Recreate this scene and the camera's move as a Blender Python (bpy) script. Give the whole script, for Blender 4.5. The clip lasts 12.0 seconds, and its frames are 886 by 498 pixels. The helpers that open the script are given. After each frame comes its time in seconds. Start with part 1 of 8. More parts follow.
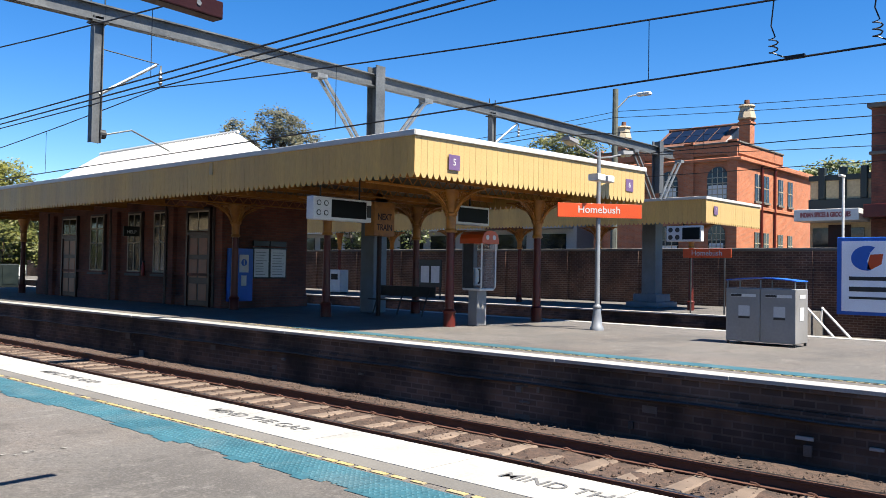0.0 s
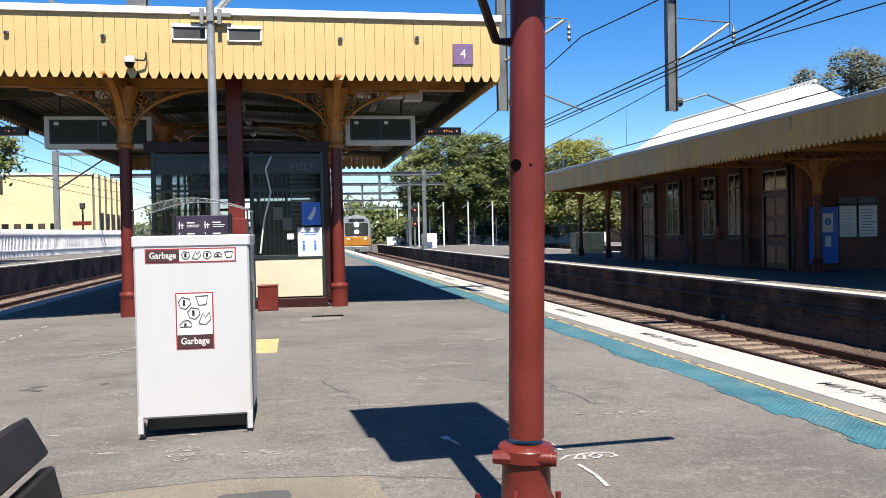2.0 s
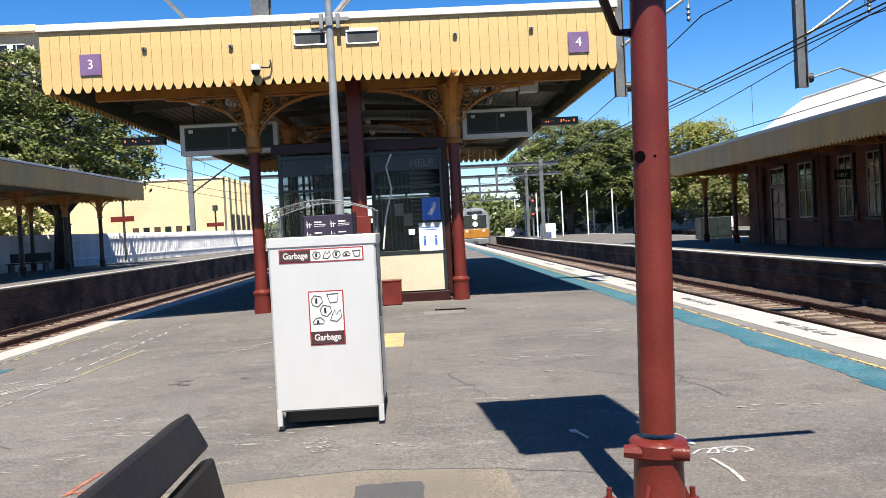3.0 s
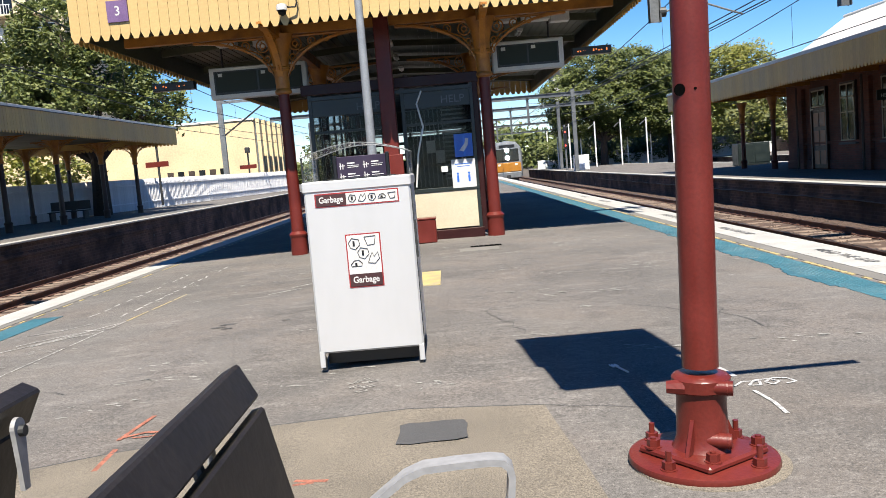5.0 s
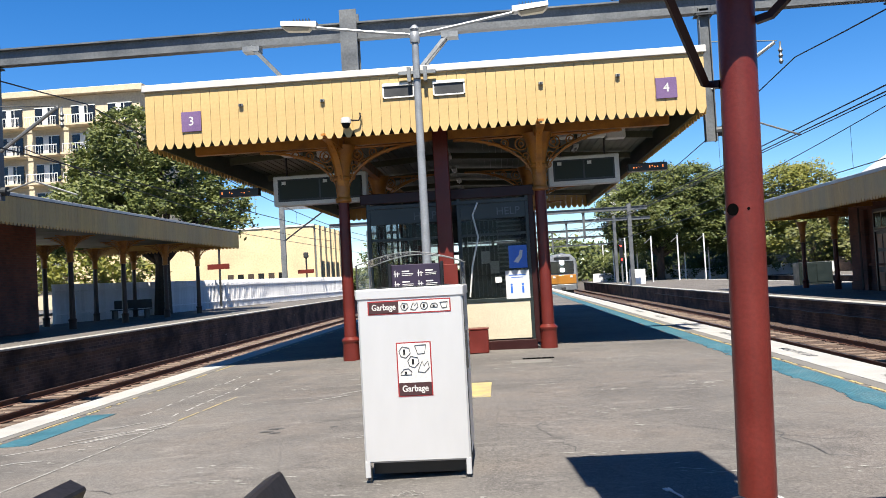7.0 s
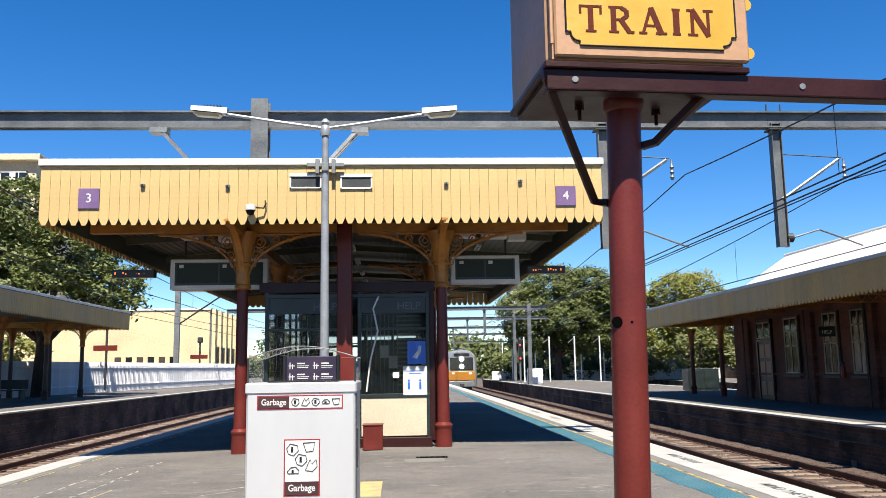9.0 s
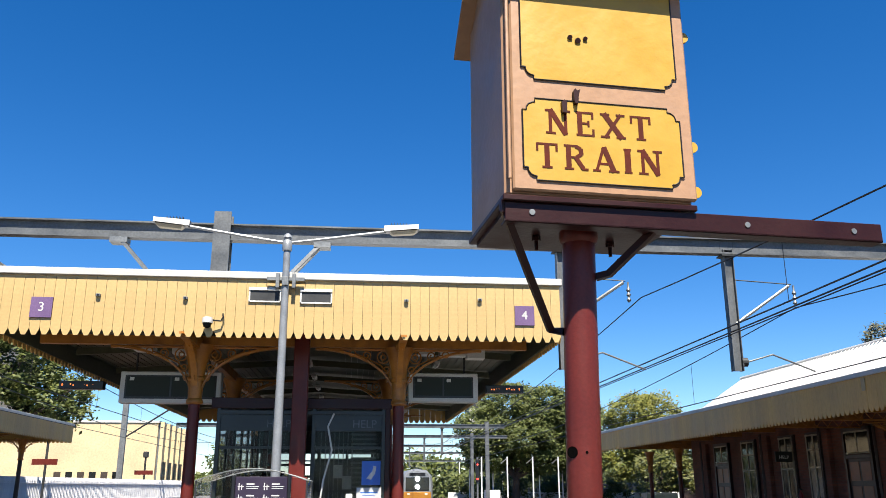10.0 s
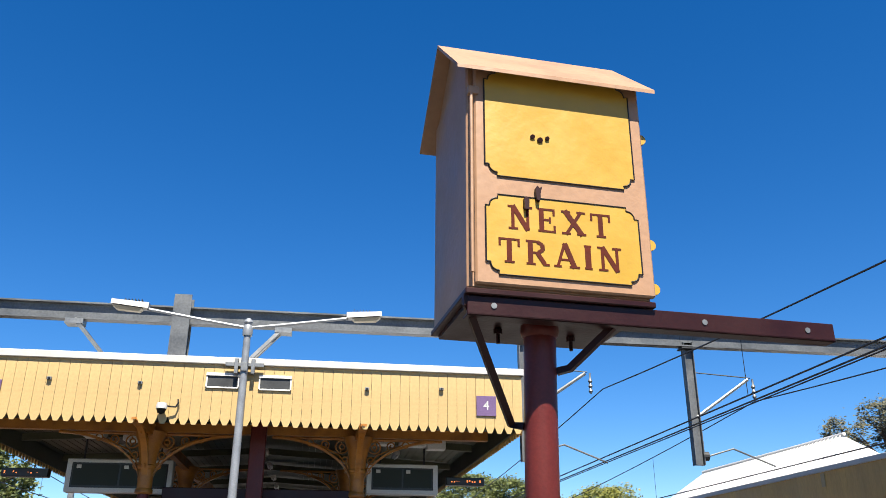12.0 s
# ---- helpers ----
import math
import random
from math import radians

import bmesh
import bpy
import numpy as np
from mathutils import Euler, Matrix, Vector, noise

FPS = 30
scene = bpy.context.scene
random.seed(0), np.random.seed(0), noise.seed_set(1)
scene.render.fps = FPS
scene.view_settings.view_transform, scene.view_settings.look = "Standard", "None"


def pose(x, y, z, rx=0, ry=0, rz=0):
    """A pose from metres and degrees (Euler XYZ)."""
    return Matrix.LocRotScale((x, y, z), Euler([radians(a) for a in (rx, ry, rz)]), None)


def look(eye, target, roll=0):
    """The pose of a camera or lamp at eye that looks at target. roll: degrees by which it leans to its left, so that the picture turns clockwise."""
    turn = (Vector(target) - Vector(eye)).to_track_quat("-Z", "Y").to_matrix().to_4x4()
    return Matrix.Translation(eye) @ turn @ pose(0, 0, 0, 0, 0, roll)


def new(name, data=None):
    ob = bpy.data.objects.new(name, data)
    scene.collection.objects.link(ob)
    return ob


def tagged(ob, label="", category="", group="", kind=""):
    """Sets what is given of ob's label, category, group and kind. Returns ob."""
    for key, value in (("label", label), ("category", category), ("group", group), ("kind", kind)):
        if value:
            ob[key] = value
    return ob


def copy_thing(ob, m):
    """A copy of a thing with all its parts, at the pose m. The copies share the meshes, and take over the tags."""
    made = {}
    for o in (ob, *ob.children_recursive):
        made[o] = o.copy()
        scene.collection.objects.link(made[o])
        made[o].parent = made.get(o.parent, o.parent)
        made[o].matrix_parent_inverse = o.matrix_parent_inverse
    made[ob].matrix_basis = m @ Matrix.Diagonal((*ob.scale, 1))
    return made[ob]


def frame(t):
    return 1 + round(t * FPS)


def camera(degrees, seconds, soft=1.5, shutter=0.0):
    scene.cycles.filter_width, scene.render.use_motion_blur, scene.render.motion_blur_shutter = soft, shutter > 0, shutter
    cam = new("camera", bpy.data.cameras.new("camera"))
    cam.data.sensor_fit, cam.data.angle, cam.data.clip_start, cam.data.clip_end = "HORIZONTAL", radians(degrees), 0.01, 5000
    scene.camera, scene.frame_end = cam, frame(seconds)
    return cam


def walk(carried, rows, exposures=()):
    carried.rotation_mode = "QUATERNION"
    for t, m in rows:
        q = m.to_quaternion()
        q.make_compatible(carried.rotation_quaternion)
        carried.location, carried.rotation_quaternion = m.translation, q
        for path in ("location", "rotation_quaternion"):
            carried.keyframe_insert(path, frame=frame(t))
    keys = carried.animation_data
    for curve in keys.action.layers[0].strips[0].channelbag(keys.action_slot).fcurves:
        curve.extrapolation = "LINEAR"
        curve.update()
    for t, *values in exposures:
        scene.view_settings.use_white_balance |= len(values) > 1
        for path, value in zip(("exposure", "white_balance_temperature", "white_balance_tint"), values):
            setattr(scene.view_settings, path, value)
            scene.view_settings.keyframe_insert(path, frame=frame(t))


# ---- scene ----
cam = camera(56.2, 12.0, 0.8)
PATH = [
    (0, (0.038, -0.785, 1.221), (1.524, 0.553, 1.27), 1.0),
    (0.5, (0.031, -0.704, 1.25), (1.294, 0.847, 1.275), 0.3),
    (1, (0.015, -0.507, 1.247), (1.008, 1.229, 1.253), 0.4),
    (1.5, (0.006, -0.443, 1.24), (0.675, 1.442, 1.209), -0.2),
    (2, (-0.039, -0.472, 1.238), (0.313, 1.496, 1.199), -1.2),
    (2.5, (-0.075, -0.513, 1.254), (0.085, 1.48, 1.199), -1.8),
    (2.7, (-0.073, -0.513, 1.258), (0.031, 1.484, 1.209), -2.2),
    (4.3, (-0.053, -0.529, 1.272), (-0.035, 1.466, 1.13), -4.1),
    (4.5, (-0.059, -0.522, 1.275), (-0.05, 1.469, 1.087), -4.5),
    (5, (-0.084, -0.501, 1.291), (-0.107, 1.488, 1.092), -4.9),
    (5.5, (-0.071, -0.491, 1.312), (-0.159, 1.506, 1.27), -4.7),
    (6, (-0.068, -0.491, 1.308), (-0.19, 1.505, 1.328), -4.5),
    (6.5, (-0.068, -0.493, 1.303), (-0.217, 1.501, 1.353), -4.0),
    (6.7, (-0.072, -0.504, 1.301), (-0.226, 1.489, 1.363), -3.6),
    (8.3, (-0.034, -0.543, 1.296), (-0.01, 1.453, 1.421), -1.3),
    (8.5, (-0.032, -0.542, 1.304), (0.009, 1.452, 1.461), -1.2),
    (9, (-0.035, -0.563, 1.331), (0.071, 1.413, 1.616), -0.9),
    (9.5, (-0.034, -0.588, 1.356), (0.125, 1.361, 1.775), -0.7),
    (10, (-0.032, -0.617, 1.367), (0.167, 1.294, 1.921), -0.1),
    (10.5, (-0.034, -0.617, 1.382), (0.191, 1.273, 1.998), 0.3),
    (11, (-0.037, -0.638, 1.387), (0.204, 1.224, 2.074), 0.7),
    (11.5, (-0.042, -0.658, 1.381), (0.218, 1.186, 2.11), 0.5),
    (12, (-0.032, -0.646, 1.383), (0.245, 1.187, 2.134), 0.2),
]
walk(cam, [(t, look(eye, target, roll)) for t, eye, target, roll in PATH], [(0, 1.83), (0.5, 1.81), (1.5, 1.73), (2.5, 1.68), (12, 1.68)])

# ---------------------------------------------------------------- world, sun
world = bpy.data.worlds.new("sky")
scene.world = world
world.use_nodes = True
wn = world.node_tree
sky = wn.nodes.new("ShaderNodeTexSky")
sky.sky_type = "NISHITA"
sky.sun_disc = False
SUN_FROM = Vector((0.035, -0.605, 1.0)).normalized()
sky.sun_elevation = math.asin(SUN_FROM.z)
sky.sun_rotation = math.atan2(SUN_FROM.x, SUN_FROM.y)
sky.air_density, sky.dust_density, sky.ozone_density = 0.86, 0.0, 4.0
tone = wn.nodes.new("ShaderNodeHueSaturation")
tone.inputs["Saturation"].default_value = 1.34
tone.inputs["Hue"].default_value = 0.506
wn.links.new(sky.outputs[0], tone.inputs["Color"])
wn.links.new(tone.outputs[0], wn.nodes["Background"].inputs[0])
wn.nodes["Background"].inputs[1].default_value = 0.0535
sun = new("sun", bpy.data.lights.new("sun", "SUN"))
sun.data.energy = 5.0
sun.data.angle = radians(0.53)
sun.data.color = (1.0, 0.925, 0.80)
sun.matrix_world = look(SUN_FROM * 100, (0, 0, 0))


# ---------------------------------------------------------------- mesh tools
class Build:
    """Collects points and faces of one mesh."""

    def __init__(self):
        self.v, self.f = [], []

    def add(self, verts, faces):
        n = len(self.v)
        self.v += [tuple(p) for p in verts]
        self.f += [[n + i for i in f] for f in faces]
        return self

    def box(self, x0, x1, y0, y1, z0, z1, b=0.0):
        if b <= 0:
            vs = [(x, y, z) for x in (x0, x1) for y in (y0, y1) for z in (z0, z1)]
            return self.add(vs, [(0, 1, 3, 2), (4, 6, 7, 5), (0, 4, 5, 1), (2, 3, 7, 6), (0, 2, 6, 4), (1, 5, 7, 3)])
        vs, ix = [], {}
        for i, x in enumerate((x0, x1)):
            for j, y in enumerate((y0, y1)):
                for k, z in enumerate((z0, z1)):
                    dx, dy, dz = (b if i == 0 else -b), (b if j == 0 else -b), (b if k == 0 else -b)
                    ix[i, j, k] = len(vs)
                    vs += [(x, y + dy, z + dz), (x + dx, y, z + dz), (x + dx, y + dy, z)]
        g = lambda i, j, k, a: ix[i, j, k] + a
        fs = []
        for s in (0, 1):
            q = [(0, 0), (1, 0), (1, 1), (0, 1)]
            fs.append([g(s, a, c, 0) for a, c in q])
            fs.append([g(a, s, c, 1) for a, c in q])
            fs.append([g(a, c, s, 2) for a, c in q])
        for a in (0, 1):
            for c in (0, 1):
                fs.append([g(0, a, c, 1), g(1, a, c, 1), g(1, a, c, 2), g(0, a, c, 2)])
                fs.append([g(a, 0, c, 0), g(a, 1, c, 0), g(a, 1, c, 2), g(a, 0, c, 2)])
                fs.append([g(a, c, 0, 0), g(a, c, 1, 0), g(a, c, 1, 1), g(a, c, 0, 1)])
        for i in (0, 1):
            for j in (0, 1):
                for k in (0, 1):
                    fs.append([g(i, j, k, 0), g(i, j, k, 1), g(i, j, k, 2)])
        return self.add(vs, fs)

    def cyl(self, p0, p1, r0, r1=None, n=12, caps=True):
        p0, p1 = Vector(p0), Vector(p1)
        r1 = r0 if r1 is None else r1
        d = (p1 - p0).normalized()
        a = d.orthogonal().normalized()
        c = d.cross(a)
        vs = []
        for p, r in ((p0, r0), (p1, r1)):
            vs += [p + (a * math.cos(2 * math.pi * i / n) + c * math.sin(2 * math.pi * i / n)) * r for i in range(n)]
        fs = [(i, (i + 1) % n, n + (i + 1) % n, n + i) for i in range(n)]
        if caps:
            fs += [tuple(range(n))[::-1], tuple(range(n, 2 * n))]
        return self.add(vs, fs)

    def tube(self, pts, r, n=8):
        pts = [Vector(p) for p in pts]
        rings = []
        a = None
        for i, p in enumerate(pts):
            d = (pts[min(i + 1, len(pts) - 1)] - pts[max(i - 1, 0)]).normalized()
            a = d.orthogonal().normalized() if a is None else (a - d * a.dot(d)).normalized()
            c = d.cross(a)
            rings.append([p + (a * math.cos(2 * math.pi * k / n) + c * math.sin(2 * math.pi * k / n)) * r for k in range(n)])
        vs = [q for ring in rings for q in ring]
        fs = []
        for i in range(len(pts) - 1):
            for k in range(n):
                fs.append((i * n + k, i * n + (k + 1) % n, (i + 1) * n + (k + 1) % n, (i + 1) * n + k))
        fs += [tuple(range(n))[::-1], tuple(range((len(pts) - 1) * n, len(pts) * n))]
        return self.add(vs, fs)

    def lathe(self, x, y, profile, n=20):
        """profile: (radius, z) from the bottom up."""
        vs = []
        for r, z in profile:
            vs += [(x + r * math.cos(2 * math.pi * i / n), y + r * math.sin(2 * math.pi * i / n), z) for i in range(n)]
        fs = []
        for j in range(len(profile) - 1):
            fs += [(j * n + i, j * n + (i + 1) % n, (j + 1) * n + (i + 1) % n, (j + 1) * n + i) for i in range(n)]
        fs += [tuple(range(n))[::-1], tuple(range((len(profile) - 1) * n, len(profile) * n))]
        return self.add(vs, fs)

    def prism(self, poly, m, depth):
        """poly: (u, v) outline in the plane of the matrix m, made thick along its z."""
        n = len(poly)
        vs = [m @ Vector((u, v, 0)) for u, v in poly] + [m @ Vector((u, v, depth)) for u, v in poly]
        fs = [tuple(range(n))[::-1], tuple(range(n, 2 * n))]
        fs += [(i, (i + 1) % n, n + (i + 1) % n, n + i) for i in range(n)]
        return self.add(vs, fs)

    def moved(self, m, start=0):
        self.v[start:] = [tuple(m @ Vector(p)) for p in self.v[start:]]
        return self

    def mesh(self, name, smooth=False):
        me = bpy.data.meshes.new(name)
        me.from_pydata(self.v, [], self.f)
        bm = bmesh.new()
        bm.from_mesh(me)
        bmesh.ops.recalc_face_normals(bm, faces=bm.faces)
        bm.to_mesh(me)
        bm.free()
        if smooth:
            me.shade_smooth()
            me.set_sharp_from_angle(angle=radians(40))
        return me


LEVEL = 0.0     # height of the ground in the part of the place being built


def thing(name, label, category, at=(0, 0, 0), group="", kind=""):
    ob = new(name)
    ob.empty_display_size = 0.2
    ob.matrix_basis = Matrix.Translation(Vector(at) + Vector((0, 0, LEVEL)))
    ob["level"] = LEVEL
    return tagged(ob, label, category, group, kind)


def part(name, b, material, parent, label="", smooth=False, kind=""):
    ob = new(name, b.mesh(name, smooth) if isinstance(b, Build) else b)
    if not ob.data.materials:
        ob.data.materials.append(material)
    ob.parent = parent
    if parent.type == "EMPTY":
        ob.matrix_parent_inverse = parent.matrix_basis.inverted() @ Matrix.Translation((0, 0, parent["level"]))
    return tagged(ob, label, kind=kind)


def solid(name, b, material, label, category, group="", kind="", smooth=False):
    ob = new(name, b.mesh(name, smooth))
    ob.matrix_basis = Matrix.Translation((0, 0, LEVEL))
    ob.data.materials.append(material)
    return tagged(ob, label, category, group, kind)


def lettering(text, size, m, bold=0.0, thick=0.001, wide=1.0, space=1.0):
    """Mesh of the words, centred in the plane of m."""
    cu = bpy.data.curves.new("words", "FONT")
    cu.body, cu.size, cu.align_x, cu.align_y = text, size, "CENTER", "CENTER"
    cu.extrude, cu.offset, cu.space_character = thick, bold, space
    ob = bpy.data.objects.new("words", cu)
    me = bpy.data.meshes.new_from_object(ob)
    me.transform(m @ Matrix.Diagonal((wide, 1, 1, 1)))
    bpy.data.objects.remove(ob)
    me.materials.clear()
    return me


def facing(x, y, z, turn=0.0, lean=0.0):
    """A plane that stands upright and faces -y (turned by degrees round z)."""
    return pose(x, y, z, 90 - lean, 0, turn)


# ---------------------------------------------------------------- materials
def material(name, colour, rough=0.6, metal=0.0, vary=0.15, scale=3.0, grain=60.0, grain_amount=0.08, bump=0.1,
             stain=None, stain_amount=0.0, stain_scale=0.7, coat=0.0, per_object=0.0, streak=1.0, spec=0.5, per_island=0.0):
    m = bpy.data.materials.new(name)
    m.use_nodes = True
    nt = m.node_tree
    nd, ln = nt.nodes, nt.links
    bsdf = nd["Principled BSDF"]
    bsdf.inputs["Roughness"].default_value = rough
    bsdf.inputs["Metallic"].default_value = metal
    bsdf.inputs["Coat Weight"].default_value = coat
    bsdf.inputs["Specular IOR Level"].default_value = spec
    tc = nd.new("ShaderNodeTexCoord")
    mp = nd.new("ShaderNodeMapping")
    mp.inputs["Scale"].default_value = (1, 1, streak)
    ln.new(tc.outputs["Object"], mp.inputs[0])

    def noise_node(s, detail=4.0):
        t = nd.new("ShaderNodeTexNoise")
        t.inputs["Scale"].default_value, t.inputs["Detail"].default_value = s, detail
        ln.new(mp.outputs[0], t.inputs["Vector"])
        return t

    def mix(a, b, fac, mode="MIX"):
        x = nd.new("ShaderNodeMix")
        x.data_type, x.blend_type = "RGBA", mode
        for sock, val in ((x.inputs[6], a), (x.inputs[7], b), (x.inputs[0], fac)):
            if isinstance(val, (int, float)):
                sock.default_value = val
            elif isinstance(val, tuple):
                sock.default_value = (*val, 1.0)
            else:
                ln.new(val, sock)
        return x.outputs[2]

    def ramp(src, lo, hi, a=0.3, b=0.7):
        r = nd.new("ShaderNodeMapRange")
        r.inputs[1].default_value, r.inputs[2].default_value = a, b
        r.inputs[3].default_value, r.inputs[4].default_value = lo, hi
        ln.new(src, r.inputs[0])
        return r.outputs[0]

    big, fine = noise_node(scale), noise_node(grain, 3.0)
    dark = tuple(c * (1 - vary * 1.6) for c in colour)
    light = tuple(min(1.0, c * (1 + vary)) for c in colour)
    col = mix(dark, light, ramp(big.outputs[0], 0, 1))
    g = ramp(fine.outputs[0], 1 - grain_amount * 2, 1 + grain_amount)
    gc = nd.new("ShaderNodeCombineColor")
    for i in range(3):
        ln.new(g, gc.inputs[i])
    col = mix(col, gc.outputs[0], 1.0, "MULTIPLY")
    if stain is not None:
        st = noise_node(stain_scale, 6.0)
        col = mix(col, stain, ramp(st.outputs[0], 0, stain_amount, 0.48, 0.72))
    if per_object or per_island:
        if per_object:
            rnd = nd.new("ShaderNodeObjectInfo").outputs["Random"]
        else:
            rnd = nd.new("ShaderNodeNewGeometry").outputs["Random Per Island"]
        amount = per_object or per_island
        pr = ramp(rnd, 1 - amount, 1 + amount * 0.6, 0, 1)
        pc = nd.new("ShaderNodeCombineColor")
        for i in range(3):
            ln.new(pr, pc.inputs[i])
        col = mix(col, pc.outputs[0], 1.0, "MULTIPLY")
    ln.new(col, bsdf.inputs["Base Color"])
    rr = ramp(big.outputs[0], max(0.02, rough - 0.08), min(1, rough + 0.08))
    ln.new(rr, bsdf.inputs["Roughness"])
    if bump:
        bp = nd.new("ShaderNodeBump")
        bp.inputs["Strength"].default_value = bump
        bp.inputs["Distance"].default_value = 0.01
        ln.new(fine.outputs[0], bp.inputs["Height"])
        ln.new(bp.outputs[0], bsdf.inputs["Normal"])
    return m


def glowing(name, colour, strength):
    m = bpy.data.materials.new(name)
    m.use_nodes = True
    b = m.node_tree.nodes["Principled BSDF"]
    b.inputs["Base Color"].default_value = (*colour, 1)
    b.inputs["Emission Color"].default_value = (*colour, 1)
    b.inputs["Emission Strength"].default_value = strength
    b.inputs["Roughness"].default_value, b.inputs["Specular IOR Level"].default_value = 0.5, 0.1
    return m


def glazing(name, tint, alpha=0.25, rough=0.03, spec=0.5):
    m = bpy.data.materials.new(name)
    m.use_nodes = True
    nt = m.node_tree
    b = nt.nodes["Principled BSDF"]
    b.inputs["Base Color"].default_value = (*tint, 1)
    b.inputs["Roughness"].default_value = rough
    b.inputs["Alpha"].default_value = alpha
    b.inputs["Specular IOR Level"].default_value = spec
    return m


CREAM = material("cream painted board", (0.375, 0.263, 0.108), 0.5, vary=0.03, scale=1.4, grain=22, grain_amount=0.05, bump=0.12,
                 stain=(0.2278, 0.1367, 0.05385), stain_amount=0.12, stain_scale=1.1, per_object=0.035, streak=0.25)
# Same cream made lighter, to lift the fascias that lie in shade.
CREAM_SHADE_LIFT = material("cream fascia board lifted for shade", (0.52, 0.30, 0.072), 0.5, vary=0.07, scale=0.8, grain=22, grain_amount=0.05, bump=0.12,
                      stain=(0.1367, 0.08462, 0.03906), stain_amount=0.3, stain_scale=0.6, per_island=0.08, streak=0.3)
GUTTER = material("white gutter paint", (0.3924, 0.3873, 0.3722), 0.4, vary=0.05, scale=1.5, grain=30, grain_amount=0.03, bump=0.05,
                  stain=(0.2011, 0.1911, 0.1711), stain_amount=0.35, stain_scale=1.5)
ROOF_IRON = material("white roof iron", (0.4367, 0.4367, 0.4261), 0.35, vary=0.05, scale=0.6, grain=12, grain_amount=0.04, bump=0.08)
# Green taken darker than the paint, to deepen the shade below the roofs.
SOFFIT = material("green soffit paint darkened for shade", (0.06, 0.062, 0.03), 0.55, vary=0.1, scale=0.9, grain=20, grain_amount=0.08, bump=0.15,
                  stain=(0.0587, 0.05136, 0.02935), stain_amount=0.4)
MAROON = material("maroon gloss paint", (0.09, 0.0135, 0.0098), 0.36, vary=0.10, scale=4, grain=70, grain_amount=0.08, bump=0.1,
                  stain=(0.06213, 0.01036, 0.008282), stain_amount=0.5, stain_scale=2.5, coat=0.02, spec=0.3)
# Dark maroon, taken near black for the indicator's shaded arm and underside.
MAROON_DARK_SHADE = material("dark maroon paint deepened for shade", (0.02, 0.004, 0.0034), 0.42, vary=0.12, scale=4, grain=60, bump=0.1, spec=0.25)
OCHRE = material("ochre ironwork paint", (0.35, 0.138, 0.016), 0.45, vary=0.12, scale=5, grain=60, bump=0.12,
                 stain=(0.07339, 0.02935, 0.007339), stain_amount=0.5, stain_scale=4)
STEEL = material("galvanised steel", (0.1705, 0.1799, 0.1846), 0.45, 0.55, vary=0.12, scale=3, grain=25, grain_amount=0.1, bump=0.05)
GANTRY = material("weathered gantry steel", (0.0902, 0.09742, 0.1046), 0.5, 0.3, vary=0.2, scale=2, grain=25, grain_amount=0.12, bump=0.06)
BIN_GREY = material("grey bin steel", (0.1948, 0.1912, 0.1876), 0.45, 0.2, vary=0.06, scale=2, grain=20, grain_amount=0.04, bump=0.02)
STEEL_DARK = material("weathered dark steel", (0.03669, 0.03852, 0.04035), 0.55, 0.5, vary=0.2, scale=3, grain=25, bump=0.08)
BRUSHED = material("brushed stainless steel", (0.46, 0.46, 0.467), 0.4, 0.45, vary=0.03, scale=0.8, grain=14, grain_amount=0.01, bump=0.0, streak=0.3)
POST_GREY = material("grey painted post", (0.1864, 0.1997, 0.2174), 0.4, 0.2, vary=0.1, scale=4, grain=50, bump=0.05)
BLACK = material("black plastic", (0.00568, 0.00568, 0.006627), 0.35, vary=0.2, bump=0.03)
PIT_BLACK = material("unlit black hole", (0.00164, 0.00164, 0.00164), 0.95, vary=0.1, bump=0.0, spec=0.02)
SCREEN = material("dark display glass", (0.003551, 0.004734, 0.004734), 0.45, vary=0.25, scale=2, bump=0.0, spec=0.12)
SCREEN_LIT = glowing("dim display picture", (0.012, 0.016, 0.015), 0.12)
DOOR_PANEL = material("brown door panel", (0.19, 0.07, 0.036), 0.45, vary=0.15, scale=5, bump=0.1)
LED = glowing("amber dots", (0.8, 0.2, 0.05), 0.5)
HOUSING = material("pale screen housing", (0.5, 0.5, 0.485), 0.4, vary=0.06, scale=3, bump=0.03)
PURPLE = material("purple sign enamel", (0.1082, 0.0635, 0.1443), 0.4, vary=0.06, scale=3, bump=0.02)
PURPLE_DARK = material("dark purple panel", (0.01834, 0.011, 0.02751), 0.4, vary=0.1, scale=3, bump=0.02)
WHITE = material("white lettering", (0.3882, 0.3882, 0.3882), 0.5, vary=0.03, bump=0.0)
WHITE_PAINT = material("worn white line paint", (0.275, 0.27, 0.255), 0.65, vary=0.06, scale=2.5, grain=40, grain_amount=0.07, bump=0.15,
                       stain=(0.1911, 0.1861, 0.176), stain_amount=0.5, stain_scale=2.2)
YELLOW_PAINT = material("worn yellow line paint", (0.3, 0.24, 0.1), 0.65, vary=0.1, scale=6, grain=40, bump=0.15,
                        stain=(0.1553, 0.1465, 0.1287), stain_amount=0.75, stain_scale=5)
BLUE_PAINT = material("blue tactile paint", (0.02, 0.082, 0.108), 0.6, vary=0.12, scale=2.0, grain=30, grain_amount=0.12, bump=0.2,
                      stain=(0.08046, 0.1086, 0.1167), stain_amount=0.35, stain_scale=2.2)


